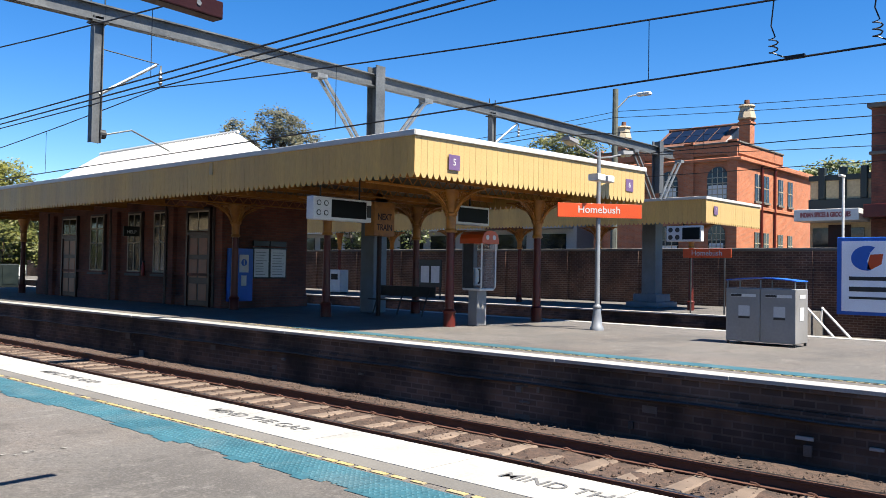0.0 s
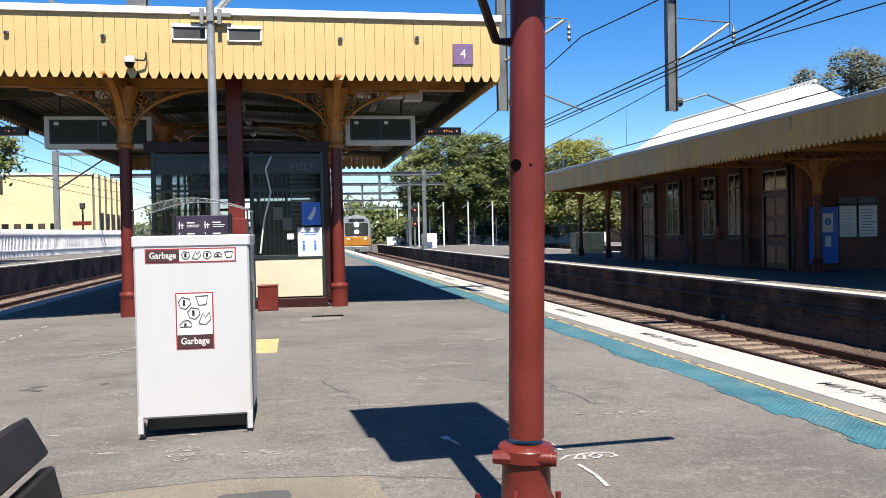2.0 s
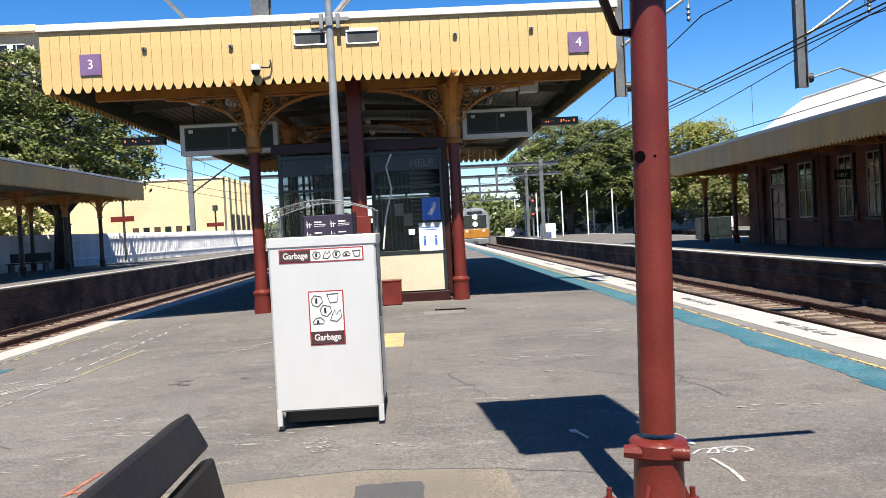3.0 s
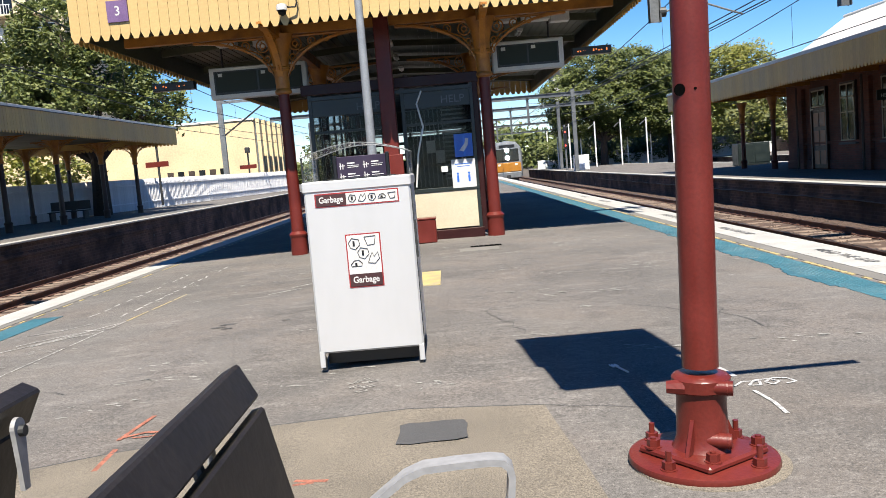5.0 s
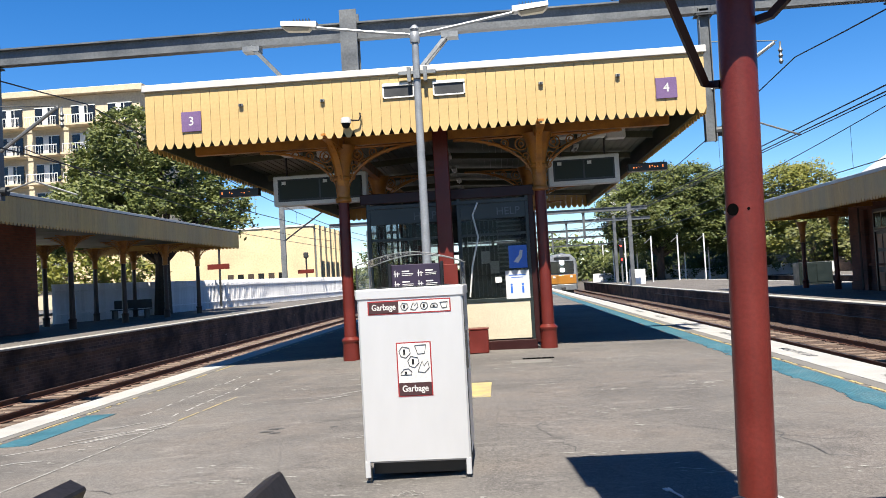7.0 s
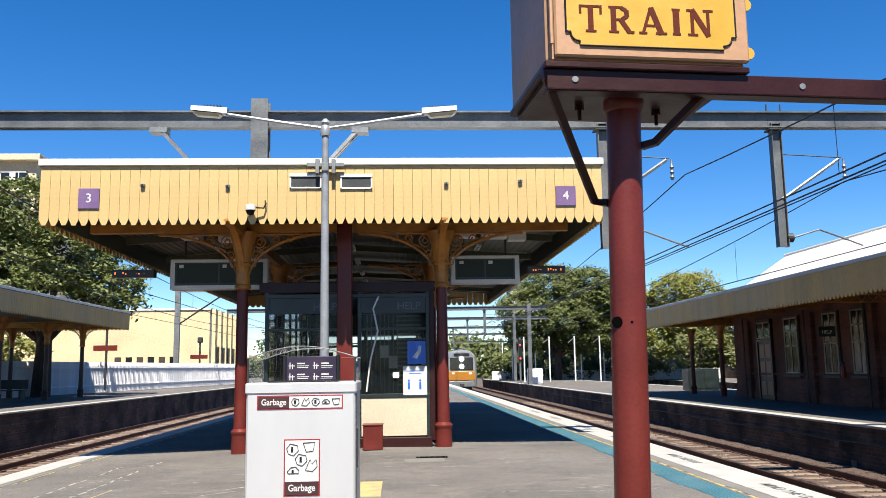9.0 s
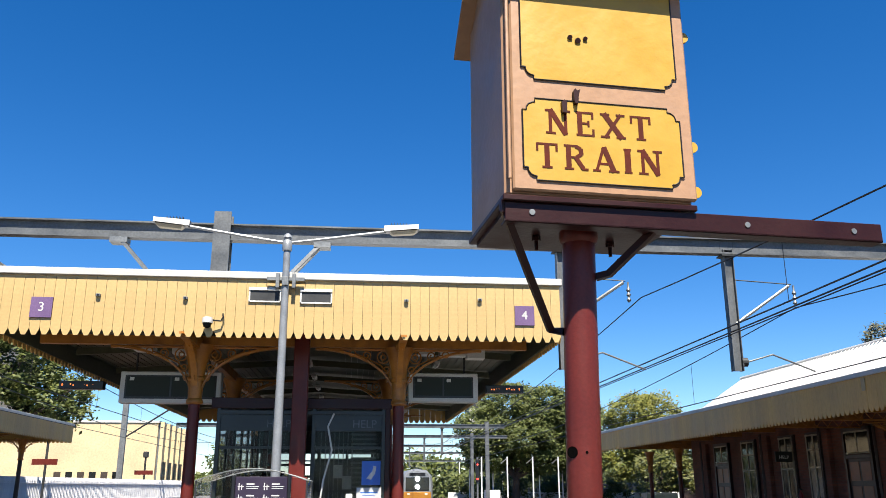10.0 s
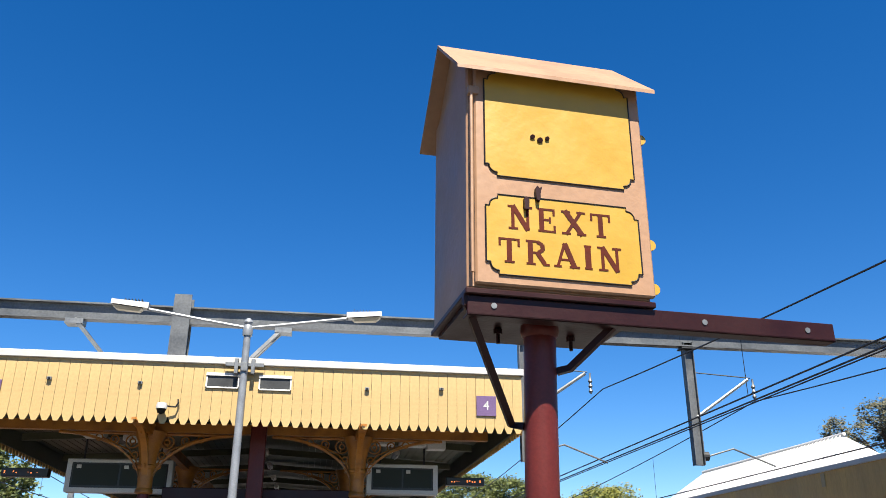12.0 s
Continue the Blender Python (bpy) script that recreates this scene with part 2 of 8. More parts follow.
def asphalt(name, colour):
    """Worn bitumen: blotches, aggregate, pale scuffs drawn across the platform, hairline cracks."""
    m = bpy.data.materials.new(name)
    m.use_nodes = True
    nd, ln = m.node_tree.nodes, m.node_tree.links
    bsdf = nd["Principled BSDF"]
    bsdf.inputs["Roughness"].default_value = 0.85
    bsdf.inputs["Specular IOR Level"].default_value = 0.3
    tc = nd.new("ShaderNodeTexCoord")

    def field(scale, stretch=(1, 1, 1), detail=5.0, rough=0.55):
        mp = nd.new("ShaderNodeMapping")
        mp.inputs["Scale"].default_value = stretch
        ln.new(tc.outputs["Object"], mp.inputs[0])
        t = nd.new("ShaderNodeTexNoise")
        t.inputs["Scale"].default_value, t.inputs["Detail"].default_value, t.inputs["Roughness"].default_value = scale, detail, rough
        ln.new(mp.outputs[0], t.inputs["Vector"])
        return t.outputs[0]

    def span(src, a, b, lo, hi):
        r = nd.new("ShaderNodeMapRange")
        for k, v in enumerate((a, b, lo, hi)):
            r.inputs[k + 1].default_value = v
        ln.new(src, r.inputs[0])
        return r.outputs[0]

    def blend(a, b, fac, mode="MIX"):
        x = nd.new("ShaderNodeMix")
        x.data_type, x.blend_type = "RGBA", mode
        for sock, val in ((x.inputs[6], a), (x.inputs[7], b), (x.inputs[0], fac)):
            if isinstance(val, float):
                sock.default_value = val
            elif isinstance(val, tuple):
                sock.default_value = (*val, 1)
            else:
                ln.new(val, sock)
        return x.outputs[2]

    sc = lambda k: tuple(c * k for c in colour)
    warm = (colour[0] * 1.06, colour[1] * .98, colour[2] * .92)
    col = blend(sc(.70), sc(1.24), span(field(.45, detail=7.0), .35, .65, 0, 1))
    col = blend(col, warm, span(field(.9, detail=4.0), .45, .65, 0, .7))
    col = blend(col, sc(.55), span(field(2.3, detail=8.0, rough=.7), .53, .64, 0, .6))
    col = blend(col, sc(2.0), span(field(1.5, (1.0, 2.4, 1), 9.0, .7), .55, .68, 0, .42))
    col = blend(col, sc(1.9), span(field(9.0, (1, 1.5, 1), 6.0, .7), .56, .68, 0, .4))
    col = blend(col, sc(.6), span(field(22.0, detail=5.0, rough=.7), .54, .64, 0, .5))
    chips = field(55.0, detail=4.0, rough=.7)
    col = blend(col, sc(.45), span(chips, .52, .64, 0, .65))
    col = blend(col, sc(1.9), span(chips, .44, .34, 0, .55))
    grain = field(170.0, detail=2.0)
    gc = nd.new("ShaderNodeCombineColor")
    g = span(grain, .25, .75, .5, 1.42)
    for k in range(3):
        ln.new(g, gc.inputs[k])
    col = blend(col, gc.outputs[0], 1.0, "MULTIPLY")
    vo = nd.new("ShaderNodeTexVoronoi")
    vo.feature = "DISTANCE_TO_EDGE"
    vo.inputs["Scale"].default_value = 0.42
    wob = nd.new("ShaderNodeMix")
    wob.data_type = "VECTOR"
    wob.inputs[0].default_value = 0.12
    nz = nd.new("ShaderNodeTexNoise")
    nz.inputs["Scale"].default_value, nz.inputs["Detail"].default_value = 1.6, 6
    ln.new(tc.outputs["Object"], nz.inputs["Vector"])
    ln.new(tc.outputs["Object"], wob.inputs[4]), ln.new(nz.outputs["Color"], wob.inputs[5])
    ln.new(wob.outputs[1], vo.inputs["Vector"])
    col = blend(col, sc(.5), span(vo.outputs["Distance"], 0.0, 0.004, .35, 0))
    ln.new(col, bsdf.inputs["Base Color"])
    bp = nd.new("ShaderNodeBump")
    bp.inputs["Strength"].default_value, bp.inputs["Distance"].default_value = 0.4, 0.006
    ln.new(grain, bp.inputs["Height"]), ln.new(bp.outputs[0], bsdf.inputs["Normal"])
    return m


ASPHALT = asphalt("worn platform asphalt", (0.0945, 0.0885, 0.0835))
ASPHALT_PATCH = material("sandy asphalt patch", (0.132, 0.1135, 0.089), 0.9, vary=0.14, scale=1.6, grain=150, grain_amount=0.34, bump=0.5)
ASPHALT_DARK = material("fresh dark asphalt", (0.04403, 0.04403, 0.04585), 0.9, vary=0.10, scale=3, grain=130, grain_amount=0.25, bump=0.4)
COPING = material("grey concrete coping", (0.11, 0.1045, 0.09537), 0.8, vary=0.1, scale=1.5, grain=70, grain_amount=0.12, bump=0.25)
SOOT_WALL = material("sooty rendered brick wall", (0.03196, 0.02663, 0.02343), 0.85, vary=0.35, scale=1.1, grain=18, grain_amount=0.2, bump=0.5,
                     stain=(0.01172, 0.01065, 0.01065), stain_amount=0.8, stain_scale=0.8, streak=0.4)
RUST = material("rusty rail steel", (0.082, 0.03444, 0.02214), 0.7, 0.2, vary=0.2, scale=6, grain=60, bump=0.2)
RAIL_TOP = material("worn rail head", (0.1468, 0.1357, 0.1284), 0.3, 0.9, vary=0.1, bump=0.0)
SLEEPER = material("weathered concrete sleeper", (0.1299, 0.09528, 0.07216), 0.85, vary=0.15, scale=4, grain=60, bump=0.3, per_object=0.2, per_island=0.0)
BALLAST = material("brown railway ballast", (0.062, 0.037, 0.026), 0.9, vary=0.3, scale=9, grain=60, grain_amount=0.35, bump=0.8, per_island=0.35)
EARTH = material("dusty ground", (0.0587, 0.04769, 0.03669), 0.95, vary=0.2, scale=0.2, grain=8, bump=0.3)
BRICK = material("dark red brick", (0.06971, 0.02751, 0.01651), 0.8, vary=0.25, scale=5, grain=60, bump=0.2, per_object=0.25)
BRICK_WALL = material("old brown brick", (0.0587, 0.02421, 0.01541), 0.82, vary=0.2, scale=3, grain=40, bump=0.3, per_island=0.35)
MORTAR = material("grey mortar", (0.08807, 0.07706, 0.06603), 0.9, vary=0.15, scale=6, grain=80, bump=0.3)
TIMBER_DARK = material("dark brown painted timber", (0.028, 0.0085, 0.006), 0.45, vary=0.2, scale=6, grain=30, bump=0.15)
CREAM_TRIM = material("cream joinery paint", (0.3175, 0.267, 0.1876), 0.5, vary=0.1, scale=4, grain=40, bump=0.1)
GLASS_DARK = material("dark window glass", (0.011, 0.01284, 0.01468), 0.08, vary=0.3, scale=1.5, bump=0.0)
# Shelter glass is tinted dark so that the room behind it looks more shaded.
GLASS = glazing("shelter glass tinted dark for shade", (0.012, 0.016, 0.016), 0.3, 0.03, 0.3)
CLEAR = glazing("clear acrylic", (0.8, 0.82, 0.82), 0.13)
GREEN_FRAME = material("dark green frame paint", (0.008067, 0.0132, 0.01174), 0.4, vary=0.15, bump=0.05)
CREAM_PANEL = material("pale cream panel", (0.3722, 0.3319, 0.2414), 0.5, vary=0.05, scale=2, bump=0.05)
ORANGE = material("orange sign enamel", (0.4474, 0.05412, 0.005773), 0.35, vary=0.05, scale=2, bump=0.02)
BLUE_SIGN = material("bright blue panel", (0.0082, 0.088, 0.40), 0.4, vary=0.08, scale=2, bump=0.03)
GREY_WORDS = material("faded grey lettering", (0.1, 0.1, 0.1), 0.7, vary=0.2, scale=8, bump=0.1)
LABEL_DARK = material("dark maroon label print", (0.03, 0.009, 0.01), 0.5, vary=0.08, bump=0.0)
RED_LABEL = material("red label edge", (0.2017, 0.01284, 0.01468), 0.45, vary=0.05, bump=0.0)
BOX_PINK = material("pinkish beige box paint", (0.2952, 0.1681, 0.09184), 0.45, vary=0.07, scale=3, grain=30, grain_amount=0.05, bump=0.15,
                    stain=(0.1864, 0.1077, 0.06627), stain_amount=0.35, stain_scale=3)
BOX_YELLOW = material("golden yellow panel paint", (0.3608, 0.2148, 0.02214), 0.42, vary=0.02, scale=4, grain=16, grain_amount=0.02, bump=0.25)
BENCH = material("dark brown bench slat", (0.0105, 0.0088, 0.0088), 0.5, vary=0.15, scale=3, grain=40, grain_amount=0.15, bump=0.12, spec=0.3)
CHALK_WHITE = material("sprayed white mark", (0.3124, 0.3124, 0.3124), 0.9, vary=0.2, scale=20, grain=90, grain_amount=0.3, bump=0.1)
CHALK_PINK = material("sprayed pink mark", (0.2275, 0.08067, 0.05136), 0.9, vary=0.2, scale=20, grain=90, grain_amount=0.3, bump=0.1)


# ---------------------------------------------------------------- brick surfaces seen from afar
def brickwork(name, a, c, joint, scale=1.0, rough=0.85, blotch=(.6, 1.25)):
    m = bpy.data.materials.new(name)
    m.use_nodes = True
    nd, ln = m.node_tree.nodes, m.node_tree.links
    bsdf = nd["Principled BSDF"]
    bsdf.inputs["Roughness"].default_value = rough
    tc = nd.new("ShaderNodeTexCoord")
    sp = nd.new("ShaderNodeSeparateXYZ")
    ln.new(tc.outputs["Object"], sp.inputs[0])
    ad = nd.new("ShaderNodeMath")
    ln.new(sp.outputs[0], ad.inputs[0]), ln.new(sp.outputs[1], ad.inputs[1])
    cb = nd.new("ShaderNodeCombineXYZ")
    ln.new(ad.outputs[0], cb.inputs[0]), ln.new(sp.outputs[2], cb.inputs[1])
    br = nd.new("ShaderNodeTexBrick")
    ln.new(cb.outputs[0], br.inputs["Vector"])
    br.inputs["Color1"].default_value, br.inputs["Color2"].default_value, br.inputs["Mortar"].default_value = (*a, 1), (*c, 1), (*joint, 1)
    br.inputs["Scale"].default_value = 1.0
    br.inputs["Brick Width"].default_value, br.inputs["Row Height"].default_value = 0.24 * scale, 0.086 * scale
    br.inputs["Mortar Size"].default_value = 0.011 * scale
    no = nd.new("ShaderNodeTexNoise")
    no.inputs["Scale"].default_value, no.inputs["Detail"].default_value = 0.8, 6
    ln.new(tc.outputs["Object"], no.inputs["Vector"])
    mr = nd.new("ShaderNodeMapRange")
    mr.inputs[1].default_value, mr.inputs[2].default_value, mr.inputs[3].default_value, mr.inputs[4].default_value = .36, .64, *blotch
    ln.new(no.outputs[0], mr.inputs[0])
    cc = nd.new("ShaderNodeCombineColor")
    for i in range(3):
        ln.new(mr.outputs[0], cc.inputs[i])
    mx = nd.new("ShaderNodeMix")
    mx.data_type, mx.blend_type = "RGBA", "MULTIPLY"
    mx.inputs[0].default_value = 1
    ln.new(br.outputs[0], mx.inputs[6]), ln.new(cc.outputs[0], mx.inputs[7])
    ln.new(mx.outputs[2], bsdf.inputs["Base Color"])
    bp = nd.new("ShaderNodeBump")
    bp.inputs["Strength"].default_value, bp.inputs["Distance"].default_value, bp.invert = 0.6, 0.012, True
    ln.new(br.outputs[1], bp.inputs["Height"])
    ln.new(bp.outputs[0], bsdf.inputs["Normal"])
    return m


STATION_BRICK = brickwork("station red brick", (0.16, 0.047, 0.027), (0.1, 0.031, 0.02), (0.1, 0.05, 0.036))
YARD_BRICK = brickwork("dark yard brick", (0.1, 0.046, 0.03), (0.055, 0.027, 0.019), (0.15, 0.105, 0.082), 1.3)
HOUSE_BRICK = brickwork("orange house brick", (0.3608, 0.1191, 0.05196), (0.2886, 0.08659, 0.03752), (0.2598, 0.1371, 0.08659), blotch=(.88, 1.12))
SOOT_BRICK = brickwork("sooty brick", (0.046, 0.028, 0.019), (0.022, 0.0145, 0.011), (0.046, 0.033, 0.026), 1.15, 0.95, (.35, 2.8))

# ---------------------------------------------------------------- ground, platforms, tracks
RAIL_Z = -1.0
EDGE_R, EDGE_L = 4.40, -5.85      # near platform
FAR_A, FAR_B = 10.90, 19.50       # platform across the right-hand tracks
LEFT_A, LEFT_B = -12.85, -24.5    # platform across the left-hand tracks
P7 = 30.7                         # last platform, before the brick wall


def crossfall(x):
    return -0.026 * max(0.0, -0.4 - x) - 0.011 * max(0.0, x + 0.4)


b = Build()
n = 40
for i in range(n):
    for j in range(n):
        x0, x1 = -1600 + 80 * i, -1600 + 80 * (i + 1)
        y0, y1 = -1600 + 80 * j, -1600 + 80 * (j + 1)
        b.add([(x0, y0, -1.45), (x1, y0, -1.45), (x1, y1, -1.45), (x0, y1, -1.45)], [(0, 1, 2, 3)])
solid("ground", b, EARTH, "dusty brown ground around the railway", "ground", kind="structure")


def strip(b, x0, x1, y0, y1, lift, steps=1):
    """A thin slab on the near platform's top, following its fall."""
    ys = [y0 + (y1 - y0) * i / steps for i in range(steps + 1)]
    for a, c in zip(ys, ys[1:]):
        z0, z1 = crossfall(x0), crossfall(x1)
        vs = [(x0, a, z0 - 0.03), (x1, a, z1 - 0.03), (x1, c, z1 - 0.03), (x0, c, z0 - 0.03),
              (x0, a, z0 + lift), (x1, a, z1 + lift), (x1, c, z1 + lift), (x0, c, z0 + lift)]
        b.add(vs, [(3, 2, 1, 0), (4, 5, 6, 7), (0, 1, 5, 4), (1, 2, 6, 5), (2, 3, 7, 6), (3, 0, 4, 7)])
    return b


Y0, Y1 = -14.0, 150.0
near = thing("platform_near", "worn grey asphalt railway platform with white edges", "platform", (0, 0, 0), kind="structure")
b = Build()
xs = [EDGE_L, -3.0, -0.4, EDGE_R]
EDGE_RUN = ((Y0, EDGE_R), (47.2, EDGE_R), (54.0, EDGE_R), (Y1, EDGE_R))
for x0, x1 in zip(xs, xs[1:]):
    z0, z1 = crossfall(x0), crossfall(x1)
    if x1 < EDGE_R:
        b.add([(x0, Y0, z0), (x1, Y0, z1), (x1, Y1, z1), (x0, Y1, z0)], [(0, 1, 2, 3)])
for (ya, ea), (yb, eb) in zip(EDGE_RUN, EDGE_RUN[1:]):
    zr = crossfall(EDGE_R)
    b.add([(-.4, ya, 0), (ea, ya, zr), (eb, yb, zr), (-.4, yb, 0)], [(0, 1, 2, 3)])
    b.add([(ea, ya, zr), (ea, ya, -1.45), (eb, yb, -1.45), (eb, yb, zr)], [(0, 1, 2, 3)])
zl = crossfall(EDGE_L)
b.add([(EDGE_L, Y0, zl), (EDGE_L, Y0, -1.45), (EDGE_L, Y1, -1.45), (EDGE_L, Y1, zl)], [(0, 1, 2, 3)])
part("platform_slab", b, ASPHALT, near)
for i in range(46):
    y = -8 + i * 1.2 + 0.004
    part("edge_slab", strip(Build(), 3.84, EDGE_R + 0.03, y, y + 1.19, 0.008), WHITE_PAINT, near)
for i in range(40):
    y = 0 + i * 1.2
    part("edge_slab", strip(Build(), EDGE_L - 0.03, EDGE_L + 0.42, y, y + 1.19, 0.008), WHITE_PAINT, near)
part("edge_line", strip(Build(), EDGE_L - 0.03, EDGE_L + 0.42, 48, Y1, 0.008, 10), WHITE_PAINT, near)
b = Build()
for ya, yb, sa, sb in ((47.2, 54, 0, 0), (54, Y1, 0, 0)):
    za, zb = crossfall(3.84) + .006, crossfall(EDGE_R) + .006
    b.add([(3.84 - sa, ya, za), (EDGE_R + .03 - sa, ya, zb), (EDGE_R + .03 - sb, yb, zb), (3.84 - sb, yb, za)], [(0, 1, 2, 3)])
part("edge_line", b, WHITE_PAINT, near)
part("coping", strip(Build(), 3.66, 3.84, -8, Y1, 0.004, 12), COPING, near, "bare grey concrete coping strip")
part("coping", strip(Build(), EDGE_L + 0.42, EDGE_L + 0.56, -8, Y1, 0.004, 12), COPING, near, "bare grey concrete coping strip")
b = Build()
for i in range(420):
    y = -4 + i * 0.16
    if random.random() < 0.88:
        strip(b, 3.605 + random.uniform(-.006, .006), 3.65, y, y + random.uniform(0.10, 0.15), 0.006)
    if random.random() < 0.6 and i < 300:
        strip(b, EDGE_L + 0.60, EDGE_L + 0.635, y + 4, y + 4.12, 0.006)
part("yellow_line", b, YELLOW_PAINT, near, "broken yellow safety line")
# tactile strip: a painted band with raised studs
b = Build()
y = -4.0
while y < 75:
    inner = 3.20 + 0.10 * noise.noise(Vector((0, y * 0.9, 0))) + 0.04 * noise.noise(Vector((3, y * 4, 0))) + random.uniform(-.03, .03)
    strip(b, inner, 3.575, y, y + 0.11, 0.004)
    y += 0.115
part("tactile_strip", b, BLUE_PAINT, near, "worn blue tactile strip")
b = Build()
y = -3.0
while y < 24:
    for k in range(8):
        x = 3.25 + k * 0.042
        if random.random() < 0.93:
            z = crossfall(x) + .003
            b.add([(x - .013, y - .013, z), (x + .013, y - .013, z), (x + .013, y + .013, z), (x - .013, y + .013, z), (x, y, z + .0075)],
                  [(0, 1, 4), (1, 2, 4), (2, 3, 4), (3, 0, 4)])
    y += 0.043
part("tactile_studs", b, BLUE_PAINT, near, "small raised tactile studs", kind="stuff")
part("tactile_patch", strip(Build(), EDGE_L + 0.68, EDGE_L + 1.05, 7.4, 9.3, 0.005, 6), BLUE_PAINT, near, "faded blue tactile patch")
for y in (1.75, 4.95, 8.45, 11.85, 15.3, 18.7, 22.1, 25.5):
    part("words", lettering("MIND THE GAP", 0.19, pose(4.14, y, crossfall(4.14) + 0.0115, 0, 0, -90), 0.001, 0.0005, 0.98), GREY_WORDS, near, "grey painted words on the edge")


rw = random.Random(12)


def face_wall(root, x, side, y0, y1):
    """Stepped sooty wall below a platform's edge, with its oversailing coping."""
    b = Build()
    for k, (z0, z1, out) in enumerate(((-0.10, -0.02, 0.10), (-0.34, -0.10, 0.05), (-0.47, -0.34, 0.075), (-1.45, -0.47, 0.02))):
        xa, xb = sorted((x + 0.3 * -side, x + out * side))
        b.box(xa, xb, y0, y1, z0, z1, 0.006)
    part("face_wall", b, SOOT_BRICK, root, "sooty dark brick wall below the platform edge")
    for k in range(26):
        y, z = y0 + 4 + k * 3.7 + rw.uniform(-1.5, 1.5), rw.uniform(-1.05, -.55)
        if y < min(y1, 70):
            xa = x + side * .022
            w, h = rw.uniform(.08, .3), rw.uniform(.03, .12)
            part("wall_patch", Build().box(min(xa, xa + side * .006), max(xa, xa + side * .006), y, y + w, z, z + h), rw.choice((MORTAR, COPING, STEEL_DARK)), root, "small pale patch on the wall")
    if x == FAR_A:
        for yy, zz, w, h, mt in ((7.1, -.50, .30, .025, MORTAR), (7.2, -.60, .12, .16, COPING), (6.85, -.56, .05, .12, COPING), (7.05, -.76, .2, .03, MORTAR), (2.70, -.70, .22, .045, WHITE_PAINT), (2.72, -.90, .10, .14, MORTAR),
                                 (1.90, -.71, .16, .04, WHITE_PAINT), (20.0, -.62, .25, .2, MORTAR), (19.3, -1.05, .2, .18, COPING), (10.95, -.69, .14, .04, MORTAR), (13.4, -.62, .1, .05, COPING), (5.2, -.9, .08, .1, STEEL_DARK)):
            part("wall_fitting", Build().box(x - .055, x - .018, yy, yy + w, zz, zz + h, .004), mt, root, "small pale broken fitting on the wall")
        cab = Build().tube([(x - .09, y0 + k * 1.5, -.42 - .03 * (k % 2)) for k in range(50)], .018, 5)
        part("wall_cable", cab, STEEL_DARK, root, "dark cable run along the wall")
    xa, xb = sorted((x - 0.27 * side, x + 0.12 * side))
    b = Build()
    y = y0
    while y < y1:
        d = random.uniform(0.9, 1.6)
        j = random.uniform(-.012, .004)
        b.box(xa + (j if side < 0 else 0), xb - (j if side > 0 else 0), y + .003, min(y + d, y1), -0.045, 0.010, 0.004)
        y += d
    part("edge_line", b, WHITE_PAINT, root, "worn white edge line")


LEVEL = -0.14
far = thing("platform_far", "grey asphalt island platform with white edge line", "platform", (0, 0, 0), kind="structure")
part("platform_slab", Build().box(FAR_A, FAR_B, Y0, 110, -1.45, 0), ASPHALT, far)
face_wall(far, FAR_A, -1, Y0, 110)
face_wall(far, FAR_B, 1, Y0, 110)
part("tactile_strip", Build().box(FAR_A + 0.72, FAR_A + 1.12, -4, 14.2, -0.02, 0.008), BLUE_PAINT, far, "worn blue tactile strip")
b = Build()
for i in range(130):
    b.box(FAR_A + 0.62, FAR_A + 0.66, -4 + i * 0.16, -4 + i * 0.16 + 0.12, -0.02, 0.009)
part("yellow_line", b, YELLOW_PAINT, far, "broken yellow safety line")

LEVEL = 0.13
leftp = thing("platform_left", "grey platform with white edge line", "platform", (0, 0, 0), kind="structure")
part("platform_slab", Build().box(LEFT_B, LEFT_A, Y0, 150, -1.45, 0), ASPHALT, leftp)
face_wall(leftp, LEFT_A, 1, Y0, 150)
LEVEL = -0.36
last = thing("platform_last", "grey platform in front of a brick wall", "platform", (0, 0, 0), kind="structure")
part("platform_slab", Build().box(P7, 40.5, 11.5, 110, -1.45, 0), ASPHALT, last)
face_wall(last, P7, -1, 11.5, 110)

LEVEL = 0.0
# ballast beds: a rough sheet with loose stones
rb = random.Random(4)


def bed(x0, x1, y0, y1, stones, name="ballast"):
    b = Build()
    nx, ny = int((x1 - x0) / 0.28), int((y1 - y0) / 0.5)
    vs, fs = [], []
    for j in range(ny + 1):
        for i in range(nx + 1):
            vs.append((x0 + (x1 - x0) * i / nx, y0 + (y1 - y0) * j / ny, RAIL_Z - 0.175 + rb.uniform(-.025, .025)))
    for j in range(ny):
        for i in range(nx):
            a = j * (nx + 1) + i
            fs.append((a, a + 1, a + nx + 2, a + nx + 1))
    b.add(vs, fs)
    for _ in range(stones):
        x, y = rb.uniform(x0, x1), y0 + (y1 - y0) * rb.random() ** 1.6
        z, r = RAIL_Z - 0.168, rb.uniform(0.012, 0.036)
        t = rb.uniform(0, 6)
        c, s = math.cos(t), math.sin(t)
        b.add([(x + r * c, y + r * s, z), (x - r * s, y + r * c * .8, z), (x - r * c, y - r * s, z), (x + r * s, y - r * c, z), (x + r * rb.uniform(-.4, .4), y + r * rb.uniform(-.4, .4), z + r * rb.uniform(.4, .85)), (x, y, z - .02)],
              [(0, 1, 4), (1, 2, 4), (2, 3, 4), (3, 0, 4)])
    solid(name, b, BALLAST, "brown crushed stone ballast under the rails", "ballast", kind="stuff")


bed(EDGE_R, FAR_A, -8, 60, 30000)
bed(EDGE_R, FAR_A, 60, 150, 300)
bed(LEFT_A, EDGE_L, 4, 80, 9000)
